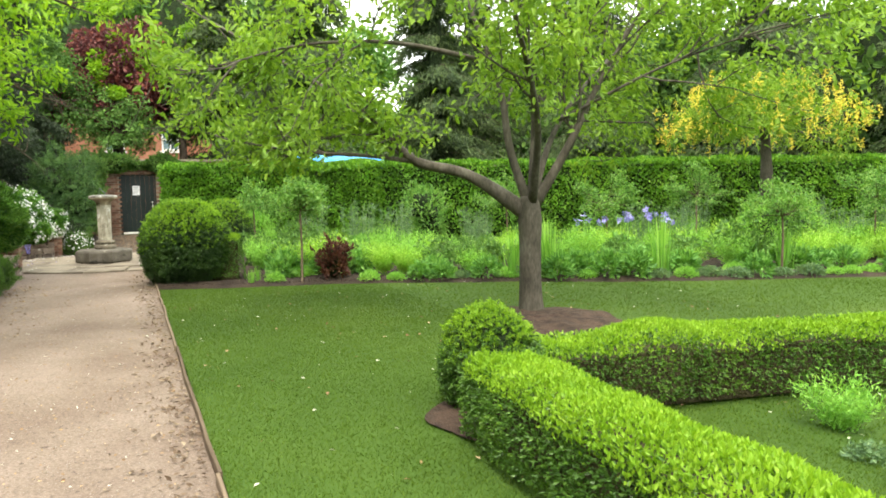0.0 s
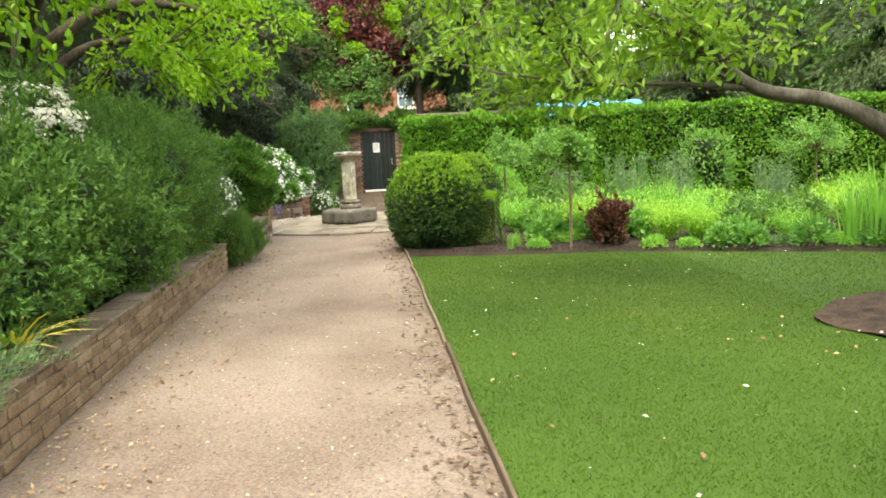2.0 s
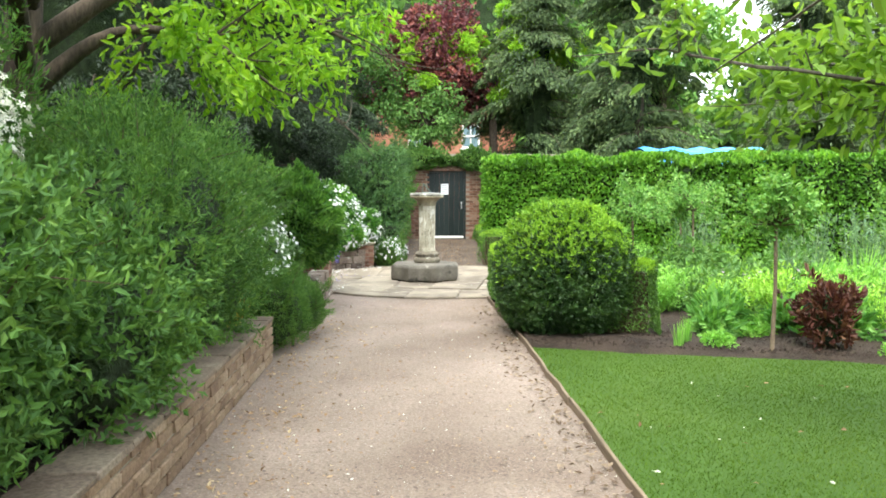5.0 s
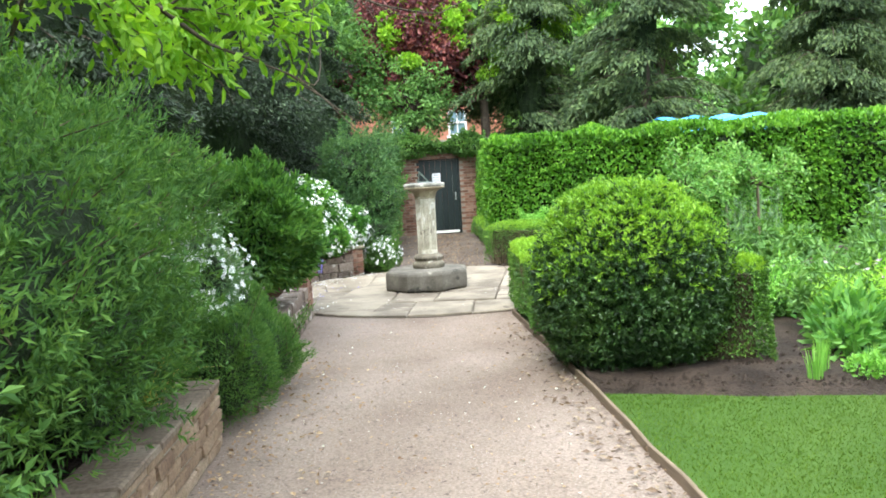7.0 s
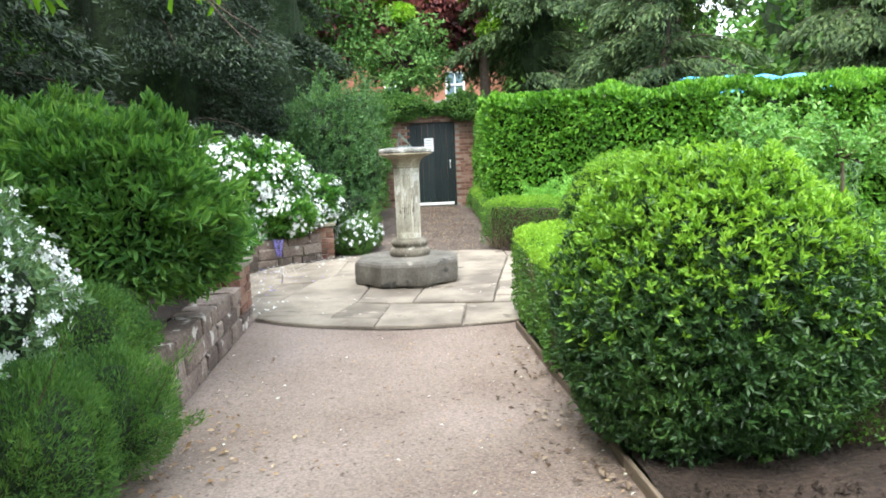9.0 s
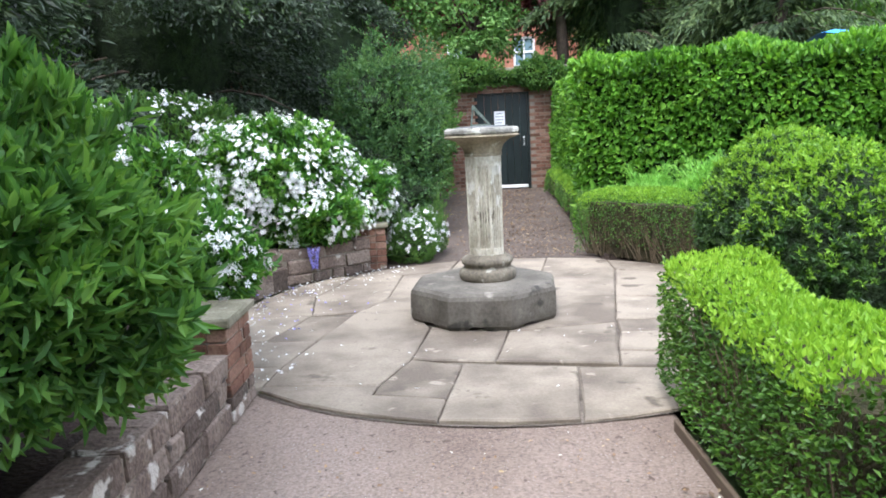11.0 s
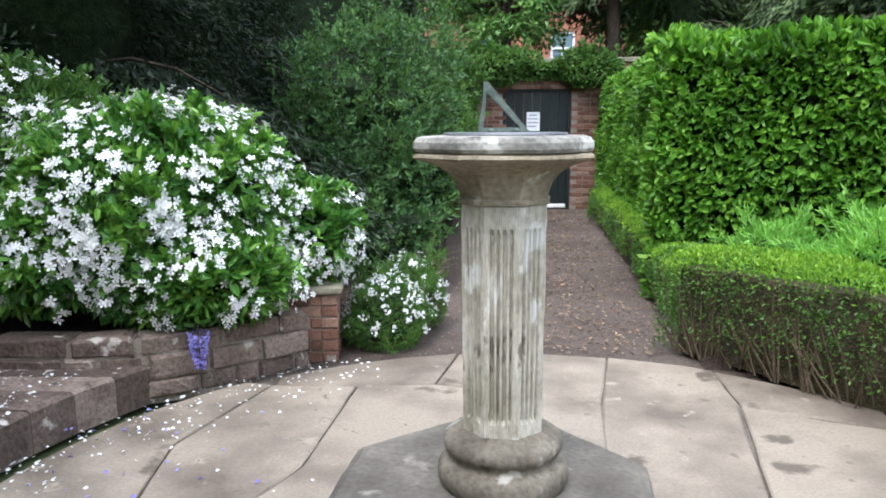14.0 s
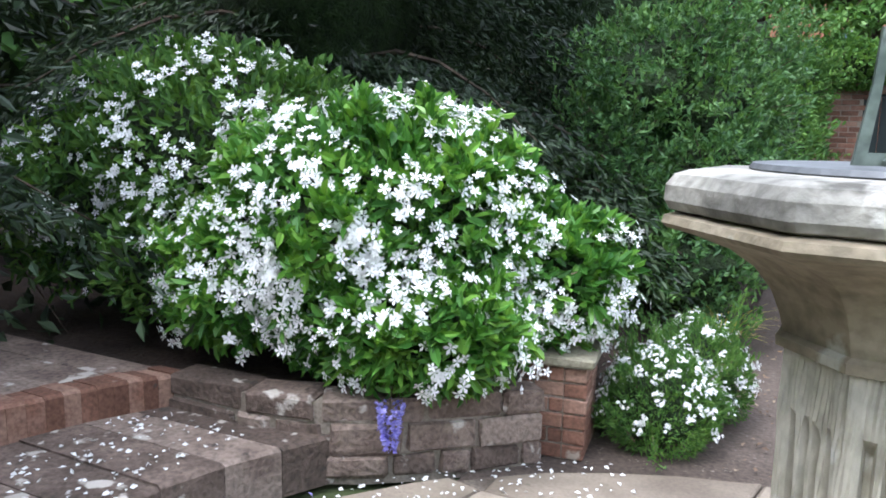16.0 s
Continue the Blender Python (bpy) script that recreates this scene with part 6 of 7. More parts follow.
shrub("candytuft", "low mound of candytuft dotted with white flower heads", [((-1.52, 22.42, 0.20), (0.27, 0.27, 0.27)), ((-1.42, 22.85, 0.24), (0.26, 0.28, 0.27))], (0.035, 0.008), "lf_shrub", 414, 14000, spread=0.6, lift=0.6, flower=("petal_white", 230, 9, 0.010, 0.011, "blossom", -0.2), base=(-1.5, 22.5, 0.03))
shrub("lacy_shrub", "tall lacy shrub with small light green leaves beside the path", [((-2.0, 24.8, 1.75), (0.62, 0.7, 0.6)), ((-1.62, 24.3, 1.15), (0.42, 0.45, 0.36)), ((-1.75, 24.1, 0.55), (0.42, 0.42, 0.36)), ((-2.35, 24.3, 1.1), (0.5, 0.5, 0.55)), ((-1.9, 25.8, 1.7), (0.66, 0.8, 0.95))], (0.055, 0.024), "lf_lacy", 415, 30000, True, lump=0.34, frond=(0.17, 12), freq=5.0, shoot=0.3, base=(-2.0, 24.7, 0.04))
shrub("lacy_shrub", "dark leafy shrub close to the garden door", [((-1.7, 28.3, 1.1), (0.62, 1.2, 1.1)), ((-1.5, 30.1, 1.9), (0.55, 0.5, 0.8))], (0.07, 0.035), "lf_shrub", 416, 12000, True, lump=0.2, base=(-1.7, 28.3, 0.04))
shrub("climbing_ivy", "ivy that hangs over the top of the garden wall", [((-0.9, 30.85, 2.5), (0.75, 0.25, 0.32)), ((0.9, 30.85, 2.45), (0.55, 0.22, 0.3)), ((0.1, 30.95, 2.42), (0.7, 0.12, 0.14))], (0.07, 0.05), "lf_shrub", 417, 6500, True, base=(-1.1, 30.9, 0.03), low=-1, stemmed=0)


shrub("fern_clump", "feathery light green ferns between the two hedges", [((1.75, 22.35, 0.5), (0.5, 0.32, 0.42)), ((2.55, 22.1, 0.5), (0.5, 0.35, 0.45)), ((1.2, 22.9, 0.42), (0.3, 0.28, 0.36))], (0.09, 0.016), "lf_bed", 418, 12000, lift=0.5, shoot=0.2, base=(1.8, 22.3, 0.03))


def yellow_rose(x, y, z0, z1, lean, seed):
    """One open rose on a thin leafy stem."""
    r = np.random.default_rng(seed)
    t = thing("yellow_rose", (x, y, z0), "single open yellow rose on a thin stem above the wall", "rose")
    tip = np.array([x + lean[0], y + lean[1], z1])
    g = Geo()
    tube(g, smooth_path([(x, y, z0 - 0.02), (x + lean[0] * 0.3, y + lean[1] * 0.3, (z0 + z1) / 2), tip], 4), np.linspace(0.006, 0.003, 9), 5, cap=False)
    part("stem", g, M["twig"], t)
    g = Geo()
    m = 60
    s = r.uniform(0.3, 0.95, m)[:, None]
    tri_leaves(g, np.array([x, y, z0]) + (tip - [x, y, z0]) * s + r.normal(0, 0.03, (m, 3)), sphere_dirs(m, r, -0.3), 0.05, 0.028, 0.8, 0.2, True, r=r)
    part("foliage", g, M["lf_rose"], t)
    g = Geo()
    for ring, (n, size, tilt) in enumerate([(7, 0.055, 0.15), (6, 0.045, 0.7), (5, 0.034, 1.4)]):
        flowers(g, (tip + [0, 0, 0.008 * ring])[None], np.array([[0.3, -0.5, 0.7]]), size, r, n, tilt)
    part("bloom", g, M["petal_yellow"], t)


yellow_rose(-2.62, 17.86, 0.2, 0.93, (0.08, -0.05), 419)


# ---- small things beside the steps ----
def spray(name, label, c, n, length, width, mat, seed, arch=0.6, category="plant", up=1.0, z0=None):
    """A tuft of arching strap leaves."""
    r = np.random.default_rng(seed)
    g = Geo()
    for i in range(n):
        a = r.uniform(0, 2 * np.pi)
        d = np.array([math.cos(a), math.sin(a), 0])
        ln = length * r.uniform(0.6, 1.15)
        w = width * r.uniform(0.7, 1.2)
        side = np.array([-d[1], d[0], 0])
        s0 = np.array(c, float) + d * r.uniform(0, 0.05)
        v = []
        bend = arch * r.uniform(0.5, 1.3)
        for t in np.linspace(0, 1, 5):
            p = s0 + d * ln * (0.25 * t + bend * 0.6 * t * t) + np.array([0, 0, ln * up * (t - bend * 0.62 * t * t)])
            ww = w * (1 - t) ** 0.6 * 0.5 + 0.0008
            v += [p - side * ww, p + side * ww]
        g.add(v, np.array([(2 * j, 2 * j + 1, 2 * j + 3, 2 * j + 2) for j in range(4)]))
    return solid(name, g, M[mat], label, category, at=tuple(c))


spray("day_lily", "yellowing strap-leaved lily that flops over the brick wall", (-2.44, 8.75, 0.38), 46, 0.46, 0.034, "lf_straw", 421, 0.95, up=0.85)
spray("day_lily", "green leaves of the lily clump on the wall", (-2.48, 8.72, 0.38), 44, 0.44, 0.034, "lf_mid", 426, 0.8, up=0.95)
spray("day_lily", "green strap-leaved plant beside the yellowing lily", (-2.46, 8.5, 0.36), 40, 0.36, 0.06, "lf_shrub", 422, 0.8, up=0.7)
spray("grass_tuft", "pale arching grass tuft at the wall end", (-2.48, 13.6, 0.36), 50, 0.42, 0.008, "lf_straw", 423, 0.7)
spray("grass_tuft", "arching grass tuft beside the garden path", (-1.45, 24.05, 0.05), 60, 0.5, 0.009, "lf_straw", 424, 0.8)
w_ = thing("wisteria_flower", (-2.44, 21.40, 0.35), "hanging violet wisteria flower over the stone wall", "flower")
r_ = np.random.default_rng(425)
g = Geo()
s = r_.uniform(0, 1, 260)
a = r_.uniform(0, 2 * np.pi, 260)
rr = 0.048 * (1 - s * 0.75)
pos = np.stack([-2.42 + rr * np.cos(a), 21.39 + rr * np.sin(a), 0.36 - 0.20 * s], 1)
tri_leaves(g, pos, np.stack([np.cos(a), np.sin(a), 0 * a], 1), 0.022, 0.02, 0.5, -0.2, r=r_)
part("petals", g, M["petal_violet"], w_)
g = Geo()
tube(g, [(-2.42, 21.39, 0.15), (-2.42, 21.39, 0.38), (-2.46, 21.5, 0.45)], 0.003, 5)
part("stalk", g, M["twig"], w_)
g = Geo()
v = [(-0.1, -0.07, 0), (0.1, -0.07, 0), (0.1, 0.07, 0), (-0.1, 0.07, 0), (-0.12, -0.085, 0.12), (0.12, -0.085, 0.12), (0.12, 0.085, 0.12), (-0.12, 0.085, 0.12),
     (-0.105, -0.07, 0.12), (0.105, -0.07, 0.12), (0.105, 0.07, 0.12), (-0.105, 0.07, 0.12), (-0.09, -0.06, 0.02), (0.09, -0.06, 0.02), (0.09, 0.06, 0.02), (-0.09, 0.06, 0.02)]
q = np.array([(j, (j + 1) % 4, 4 + (j + 1) % 4, 4 + j) for j in range(4)])
g.add(np.array(v) + [-2.18, 22.0, 0.36], [q, q + 4, q + 8, [(12, 13, 14, 15)], [(3, 2, 1, 0)]])
solid("plant_trough", g, M["plastic"], "small black plastic trough behind the stone wall", "planter", at=(-2.18, 22.0, 0.36))


# ---- flower bed ----
def clump_mesh(kind, seed):
    r = np.random.default_rng(seed)
    g = Geo()
    if kind == "feathery":
        core = 34
        for i in range(core):
            a, rr = r.uniform(0, 6.28), 0.26 * math.sqrt(r.uniform())
            top = np.array([rr * 1.5 * math.cos(a), rr * 1.5 * math.sin(a), r.uniform(0.42, 0.62) - rr * 0.5])
            m = 60
            s = r.uniform(0.15, 1, m)
            p = top * s[:, None] + r.normal(0, 0.035, (m, 3))
            tri_leaves(g, p, np.tile([0, 0, 0.45], (m, 1)) + 0.5 * unit(top), 0.055, 0.016, 0.8, 0.1, r=r)
    elif kind == "broad":
        m = 260
        u = sphere_dirs(m, r, -0.1)
        p = u * [0.26, 0.26, 0.34] * r.uniform(0.5, 1, (m, 1)) + [0, 0, 0.05]
        tri_leaves(g, p, u, 0.13, 0.055, 0.5, 0.3, True, droop=0.2, r=r)
    elif kind == "bushy":
        for i in range(22):
            a, rr = r.uniform(0, 6.28), 0.3 * math.sqrt(r.uniform())
            c = np.array([rr * math.cos(a), rr * math.sin(a), r.uniform(0.15, 0.5) - rr * 0.4])
            m = 34
            u = sphere_dirs(m, r, -0.3)
            tri_leaves(g, c + u * 0.10, u, 0.075, 0.032, 0.7, 0.2, True, droop=0.1, r=r)
    elif kind == "low":
        m = 500
        u = sphere_dirs(m, r, 0.0)
        p = u * [0.24, 0.24, 0.17] * r.uniform(0.6, 1, (m, 1))
        tri_leaves(g, p, u, 0.05, 0.03, 0.8, 0.3, True, r=r)
    elif kind == "spire":
        for i in range(34):
            a, rr = r.uniform(0, 6.28), 0.22 * math.sqrt(r.uniform())
            b = np.array([rr * math.cos(a), rr * math.sin(a), 0])
            top = b * 1.5 + [0, 0, r.uniform(0.6, 0.95)]
            tube(g, [b, (b + top) / 2, top], [0.005, 0.004, 0.002], 4, cap=False)
            m = 26
            s = r.uniform(0.1, 1, m)
            p = b + (top - b) * s[:, None]
            tri_leaves(g, p, sphere_dirs(m, r, -0.2), 0.08, 0.015, 0.5, 0.4, r=r)
    return g


def blades(seed, n=46, length=0.75):
    r = np.random.default_rng(seed)
    g = Geo()
    for i in range(n):
        a = r.uniform(0, 6.28)
        d = np.array([math.cos(a), math.sin(a), 0])
        side = unit(np.array([-d[1], d[0], 0]) + 0.5 * r.normal(size=3) * [1, 1, 0])
        ln, w = length * r.uniform(0.6, 1.1), 0.026 * r.uniform(0.7, 1.2)
        b = d * r.uniform(0, 0.13)
        v = []
        lean = r.uniform(0.02, 0.3)
        for t in np.linspace(0, 1, 4):
            p = b + d * ln * lean * t * t + [0, 0, ln * t]
            ww = w * 0.5 * (1 - t ** 2.5) + 0.001
            v += [p - side * ww, p + side * ww]
        g.add(v, np.array([(2 * j, 2 * j + 1, 2 * j + 3, 2 * j + 2) for j in range(3)]))
    return g


KINDS = {
    "fennel_clump": (clump_mesh("feathery", 501), "lf_bed_yellow", "feathery lime green perennial clump in the flower bed"),
    "perennial_clump": (clump_mesh("feathery", 502), "lf_bed", "soft fresh green perennial clump in the flower bed"),
    "peony_plant": (clump_mesh("broad", 503), "lf_bed_mid", "broad-leaved green plant in the flower bed"),
    "leafy_clump": (clump_mesh("bushy", 508), "lf_mid", "leafy mid green perennial in the flower bed"),
    "low_plant": (clump_mesh("low", 504), "lf_bed", "low mounded plant at the front of the bed"),
    "catmint_clump": (clump_mesh("low", 505), "lf_grey", "low grey green mound at the lawn's edge"),
    "spire_plant": (clump_mesh("spire", 506), "lf_grey", "tall grey green spires at the back of the bed"),
    "iris_clump": (blades(507), "lf_bed", "upright sword-leaved iris clump"),
}
FIRST = {}
br_ = np.random.default_rng(77)


def plant(kind, x, y, s=1.0, z=0.05):
    geo, mat, label = KINDS[kind]
    m = Matrix.LocRotScale((x, y, z), Euler((0, 0, br_.uniform(0, 6.28))), Vector((s, s, s * br_.uniform(0.85, 1.15))))
    if kind not in FIRST:
        ob = new(kind, geo.mesh(kind, M[mat]))
        tagged(ob, label, "plant", kind.replace("_", " ") + "s in the bed")
        ob.matrix_basis = m
        FIRST[kind] = ob
        ob.scale = (s, s, s)
        return ob
    src = FIRST[kind]
    ob = src.copy()
    scene.collection.objects.link(ob)
    ob.matrix_basis = m
    return ob


def hedge_y(x):
    return float(np.interp(x, [p[0] for p in HEDGE], [p[1] for p in HEDGE]))


taken = [(2.12, 14.04, 0.12), (2.66, 14.12, 0.28), (0.5, 15.25, 0.95), (1.15, 14.95, 0.45)]


def free(x, y, d):
    return all((x - a) ** 2 + (y - b) ** 2 > (d + c) ** 2 for a, b, c in taken)


# front fringe, then deeper and taller rows
x = 1.75
while x < 15:
    y = bed_line(x) + br_.uniform(0.25, 0.4)
    if free(x, y, 0.1):
        plant(str(br_.choice(["low_plant", "catmint_clump", "low_plant", "peony_plant"])), x, y, br_.uniform(0.6, 0.95))
    x += br_.uniform(0.28, 0.42)
for band, (lo, hi, step) in enumerate(((0.6, 1.3, 0.42), (1.3, 2.3, 0.46), (2.3, 3.4, 0.5), (3.4, 4.6, 0.55), (4.6, 6.6, 0.62))):
    x = 1.9 - band * 0.05
    while x < 15.5:
        y = bed_line(x) + br_.uniform(lo, hi)
        if y < hedge_y(x) - 0.75 and free(x, y, 0.2) and (x - CIRCLE[0]) ** 2 + (y - CIRCLE[1]) ** 2 > 3.1 ** 2:
            if band == 0:
                k = br_.choice(["peony_plant", "perennial_clump", "low_plant", "fennel_clump", "iris_clump"], p=[0.36, 0.16, 0.30, 0.12, 0.06])
            elif band in (1, 2):
                k = br_.choice(["fennel_clump", "perennial_clump", "peony_plant", "leafy_clump"], p=[0.42, 0.22, 0.10, 0.26])
            else:
                k = br_.choice(["spire_plant", "perennial_clump", "fennel_clump", "leafy_clump"], p=[0.34, 0.2, 0.22, 0.24])
            if x < 3.4 and band != 1 and k in ("spire_plant", "fennel_clump", "iris_clump", "perennial_clump"):
                k = "leafy_clump" if band else "peony_plant"
            plant(str(k), x, y, br_.uniform(0.85, 1.25) * (0.8 if band == 0 else 1.05))
        x += step * br_.uniform(0.7, 1.2)
for x, y, s in ((5.5, 12.78, 1.2), (5.78, 12.7, 1.1), (5.3, 13.0, 1.1), (7.4, 12.0, 1.1), (4.3, 16.3, 1.1), (1.38, 14.3, 0.34), (1.5, 14.42, 0.3), (1.78, 14.35, 0.26)):
    plant("iris_clump", x, y, s)
for i in range(26):
    x, y = 1.95 + br_.uniform(0, 1.6), 14.75 + br_.uniform(0, 2.6)
    if free(x, y, 0.1):
        plant(str(br_.choice(["peony_plant", "low_plant", "leafy_clump"])), x, y, br_.uniform(0.7, 1.1))
for x, y in ((1.1, 22.9), (1.6, 22.5), (2.1, 22.3), (2.7, 22.1), (1.4, 22.2), (2.4, 21.6), (3.1, 21.6)):
    plant("perennial_clump", x, y, 1.0)
for i in range(60):
    x, y = 2.9 + br_.uniform(0, 3.4), 3.4 + br_.uniform(0, 2.2)
    plant("perennial_clump" if i % 3 else "catmint_clump", x, y, br_.uniform(0.5, 0.75), 0.0)


def standard_rose(x, y, h, s, seed, label="standard rose with a slim bare stem and rounded leafy head"):
    r = np.random.default_rng(seed)
    t = thing("standard_rose", (x, y, 0.05), label, "rose", "standard roses in the bed")
    g = Geo()
    tube(g, [(x, y, 0.0), (x + 0.01, y, h * 0.5), (x, y + 0.01, h - s * 0.4)], [0.02, 0.017, 0.015], 7)
    part("stem", g, M["timber"], t)
    tw, fol = Geo(), Geo()
    tips = []
    for i in range(16):
        d = sphere_dirs(1, r, -0.15)[0]
        grow(tips, tw, (x, y, h - s * 0.45), d, s * 0.95, 0.008, 1, r, kids=3, up=0.05)
    leaf_tips(fol, tips, 7, 0.052, 0.03, r, 0.04, 0.2)
    part("branchwork", tw, M["twig"], t)
    part("crown", fol, M["lf_rose"], t)


for k, (x, y, h, s) in enumerate([(2.12, 14.04, 1.30, 0.30), (2.0, 17.9, 1.32, 0.36), (3.65, 20.6, 1.35, 0.42), (3.0, 18.3, 1.35, 0.36), (9.3, 11.4, 1.15, 0.45), (8.6, 15.2, 1.3, 0.5), (10.9, 15.2, 1.45, 0.5), (12.2, 12.0, 1.35, 0.5), (6.9, 16.3, 1.35, 0.45)]):
    standard_rose(x, y, h, s, 600 + k)
shrub("golden_shrub", "loose shrub with pale yellow green leaves in the bed", [((5.4, 17.05, 1.1), (0.42, 0.4, 0.42)), ((5.4, 17.0, 0.6), (0.35, 0.35, 0.4))], (0.07, 0.035), "lf_rose", 431, 1500, True, lump=0.3, base=(5.4, 17.05, 0.05))
shrub("wine_red_plant", "wine red leaved plant at the front of the bed", [((2.66, 14.12, 0.32), (0.22, 0.22, 0.28))], (0.085, 0.036), "lf_red", 432, 700, True, lump=0.3, base=(2.66, 14.12, 0.05), lift=0.6)
shrub("dark_round_bush", "dark green rounded bush in the bed", [((11.2, 13.3, 0.6), (0.8, 0.6, 0.55))], (0.05, 0.025), "lf_bed", 433, 5000, True, base=(11.2, 13.3, 0.05))
fl = thing("iris_flowers", (8.3, 14.1, 0.06), "violet iris flowers on tall stalks in the bed", "flower", kind="stuff")
r_ = np.random.default_rng(434)
st, pe = Geo(), Geo()
for i in range(14):
    x, y = 8.3 + r_.normal(0, 0.5), 14.1 + r_.normal(0, 0.5)
    h = r_.uniform(0.75, 0.95)
    tube(st, [(x, y, 0.03), (x, y, h)], 0.006, 5)
    flowers(pe, np.repeat([[x, y, h]], 3, 0) + r_.normal(0, 0.03, (3, 3)), sphere_dirs(3, r_, 0), 0.07, r_)
part("stalks", st, M["lf_bed"], fl)
part("petals", pe, M["petal_violet"], fl)
fl = thing("geranium_flowers", (3.0, 16.4, 0.06), "small pinkish flowers among the perennials", "flower", kind="stuff")
st, pe = Geo(), Geo()
for i in range(60):
    x, y = 2.9 + r_.normal(0, 0.3), 16.2 + r_.normal(0, 0.3)
    h = r_.uniform(0.35, 0.55)
    tube(st, [(x, y, 0.03), (x, y, h)], 0.003, 4)
    flowers(pe, np.array([[x, y, h]]), np.array([[0, 0, 1.0]]), 0.025, r_)
part("stalks", st, M["lf_bed"], fl)
part("petals", pe, M["petal_pink"], fl)

# blue tarpaulin over a frame behind the hedge
t = thing("tarpaulin_shelter", (5.8, 25.7, -0.05), "bright blue tarpaulin over a low frame behind the hedge", "tarpaulin")
g = Geo()
nx, ny = 22, 8
v = [(4.4 + 2.9 * i / (nx - 1), 24.9 + 1.6 * j / (ny - 1), 2.36 + 0.16 * math.sin(j / (ny - 1) * math.pi) + 0.035 * math.sin(i * 1.3) - (0.35 if j == 0 else 0)) for i in range(nx) for j in range(ny)]
g.add(v, np.array([(i * ny + j, (i + 1) * ny + j, (i + 1) * ny + j + 1, i * ny + j + 1) for i in range(nx - 1) for j in range(ny - 1)]))
part("sheet", g, M["blue"], t)
for x in (4.45, 7.25):
    for y in (25.0, 26.4):
        g = Geo()
        tube(g, [(x, y, -0.06), (x, y, 2.36)], 0.03, 8)
        part("post", g, M["timber"], t)

# ---- mulch ring, grass and litter ----
g = Geo()
a = np.linspace(0, 2 * np.pi, 41)[:-1]
ring = [(3.72 + (0.92 + 0.05 * math.sin(5 * t)) * math.cos(t) * s, 9.5 + (0.90 + 0.05 * math.cos(4 * t)) * math.sin(t) * s, 0.03 + 0.10 * (1 - s) + 0.012 * math.sin(9 * t + 20 * s)) for s in (1.0, 0.75, 0.5, 0.25) for t in a]
f = np.array([(i * 40 + j, i * 40 + (j + 1) % 40, (i + 1) * 40 + (j + 1) % 40, (i + 1) * 40 + j) for i in range(3) for j in range(40)])
g.add(ring, [f, (np.arange(40) + 120)[None]])
solid("mulch_ring", g, M["mulch"], "ring of bark mulch round the lawn tree", "mulch", at=(3.72, 9.5, 0), kind="structure", smooth=True)
g = Geo()
ring = [(1.72 + (0.40 + 0.03 * math.sin(5 * t)) * math.cos(t) * s, 6.6 + 0.5 * math.sin(t) * s, 0.03 + 0.04 * (1 - s)) for s in (1.0, 0.5) for t in a]
g.add(ring, [f[:40], (np.arange(40) + 40)[None]])
solid("mulch_patch", g, M["mulch"], "bare earth under the box ball", "mulch", at=(1.75, 6.75, 0), kind="structure", smooth=True)

r_ = np.random.default_rng(90)


def turf(n, x0, x1, y0, y1, h, w, name, label):
    x, y = r_.uniform(x0, x1, n), r_.uniform(y0, y1, n)
    ok = (y < np.interp(x, BED_X, BED_Y) - 0.02) & (((x - 3.72) / 0.9) ** 2 + ((y - 9.5) / 0.88) ** 2 > 1)
    x, y = x[ok], y[ok]
    k = len(x)
    z = np.array([0.010 + rough(a, b, 0.012, 0.6) for a, b in zip(x, y)])
    a = r_.uniform(0, 6.28, k)
    hh = h * r_.uniform(0.5, 1.3, k)
    ww = w * r_.uniform(0.7, 1.3, k)
    b0 = np.stack([x - np.cos(a) * ww, y - np.sin(a) * ww, z], 1)
    b1 = np.stack([x + np.cos(a) * ww, y + np.sin(a) * ww, z], 1)
    t = np.stack([x + r_.normal(0, 0.5, k) * hh, y + r_.normal(0, 0.5, k) * hh, z + hh], 1)
    g = Geo().add(np.stack([b0, b1, t], 1).reshape(-1, 3), np.arange(3 * k).reshape(-1, 3))
    solid(name, g, M["grass"], label, "grass", kind="stuff")


turf(210000, 0.03, 3.2, 4.6, 14.6, 0.016, 0.0034, "grass", "short mown grass blades of the lawn beside the path")
turf(110000, 3.2, 10, 5.0, 14.2, 0.02, 0.0052, "grass", "short mown grass blades farther out on the lawn")


def litter(n, xs, ys, size, mat, name, label, z=0.02, flat=0.25, ratio=0.5):
    pos = np.stack([xs, ys, np.full(n, z) if np.isscalar(z) else z], 1)
    g = Geo()
    d = np.stack([r_.normal(size=n), r_.normal(size=n), flat * r_.normal(size=n)], 1)
    d = unit(d)
    s = unit(np.cross(d, np.tile([0, 0, 1.0], (n, 1)) + 0.4 * r_.normal(size=(n, 3))))
    u = np.cross(s, d)
    ln = (size * r_.uniform(0.5, 1.4, n))[:, None]
    w = ln * ratio
    v = np.stack([pos, pos + d * ln * 0.45 + s * w * 0.5 + u * w * 0.2, pos + d * ln, pos + d * ln * 0.45 - s * w * 0.5 + u * w * 0.2], 1).reshape(-1, 3)
    v[:, 2] = np.maximum(v[:, 2], np.repeat(pos[:, 2], 4) - 0.004)
    b = np.arange(n)[:, None] * 4
    g.add(v, np.concatenate([b + [0, 1, 2], b + [0, 2, 3]]))
    solid(name, g, M[mat], label, "litter", kind="stuff")


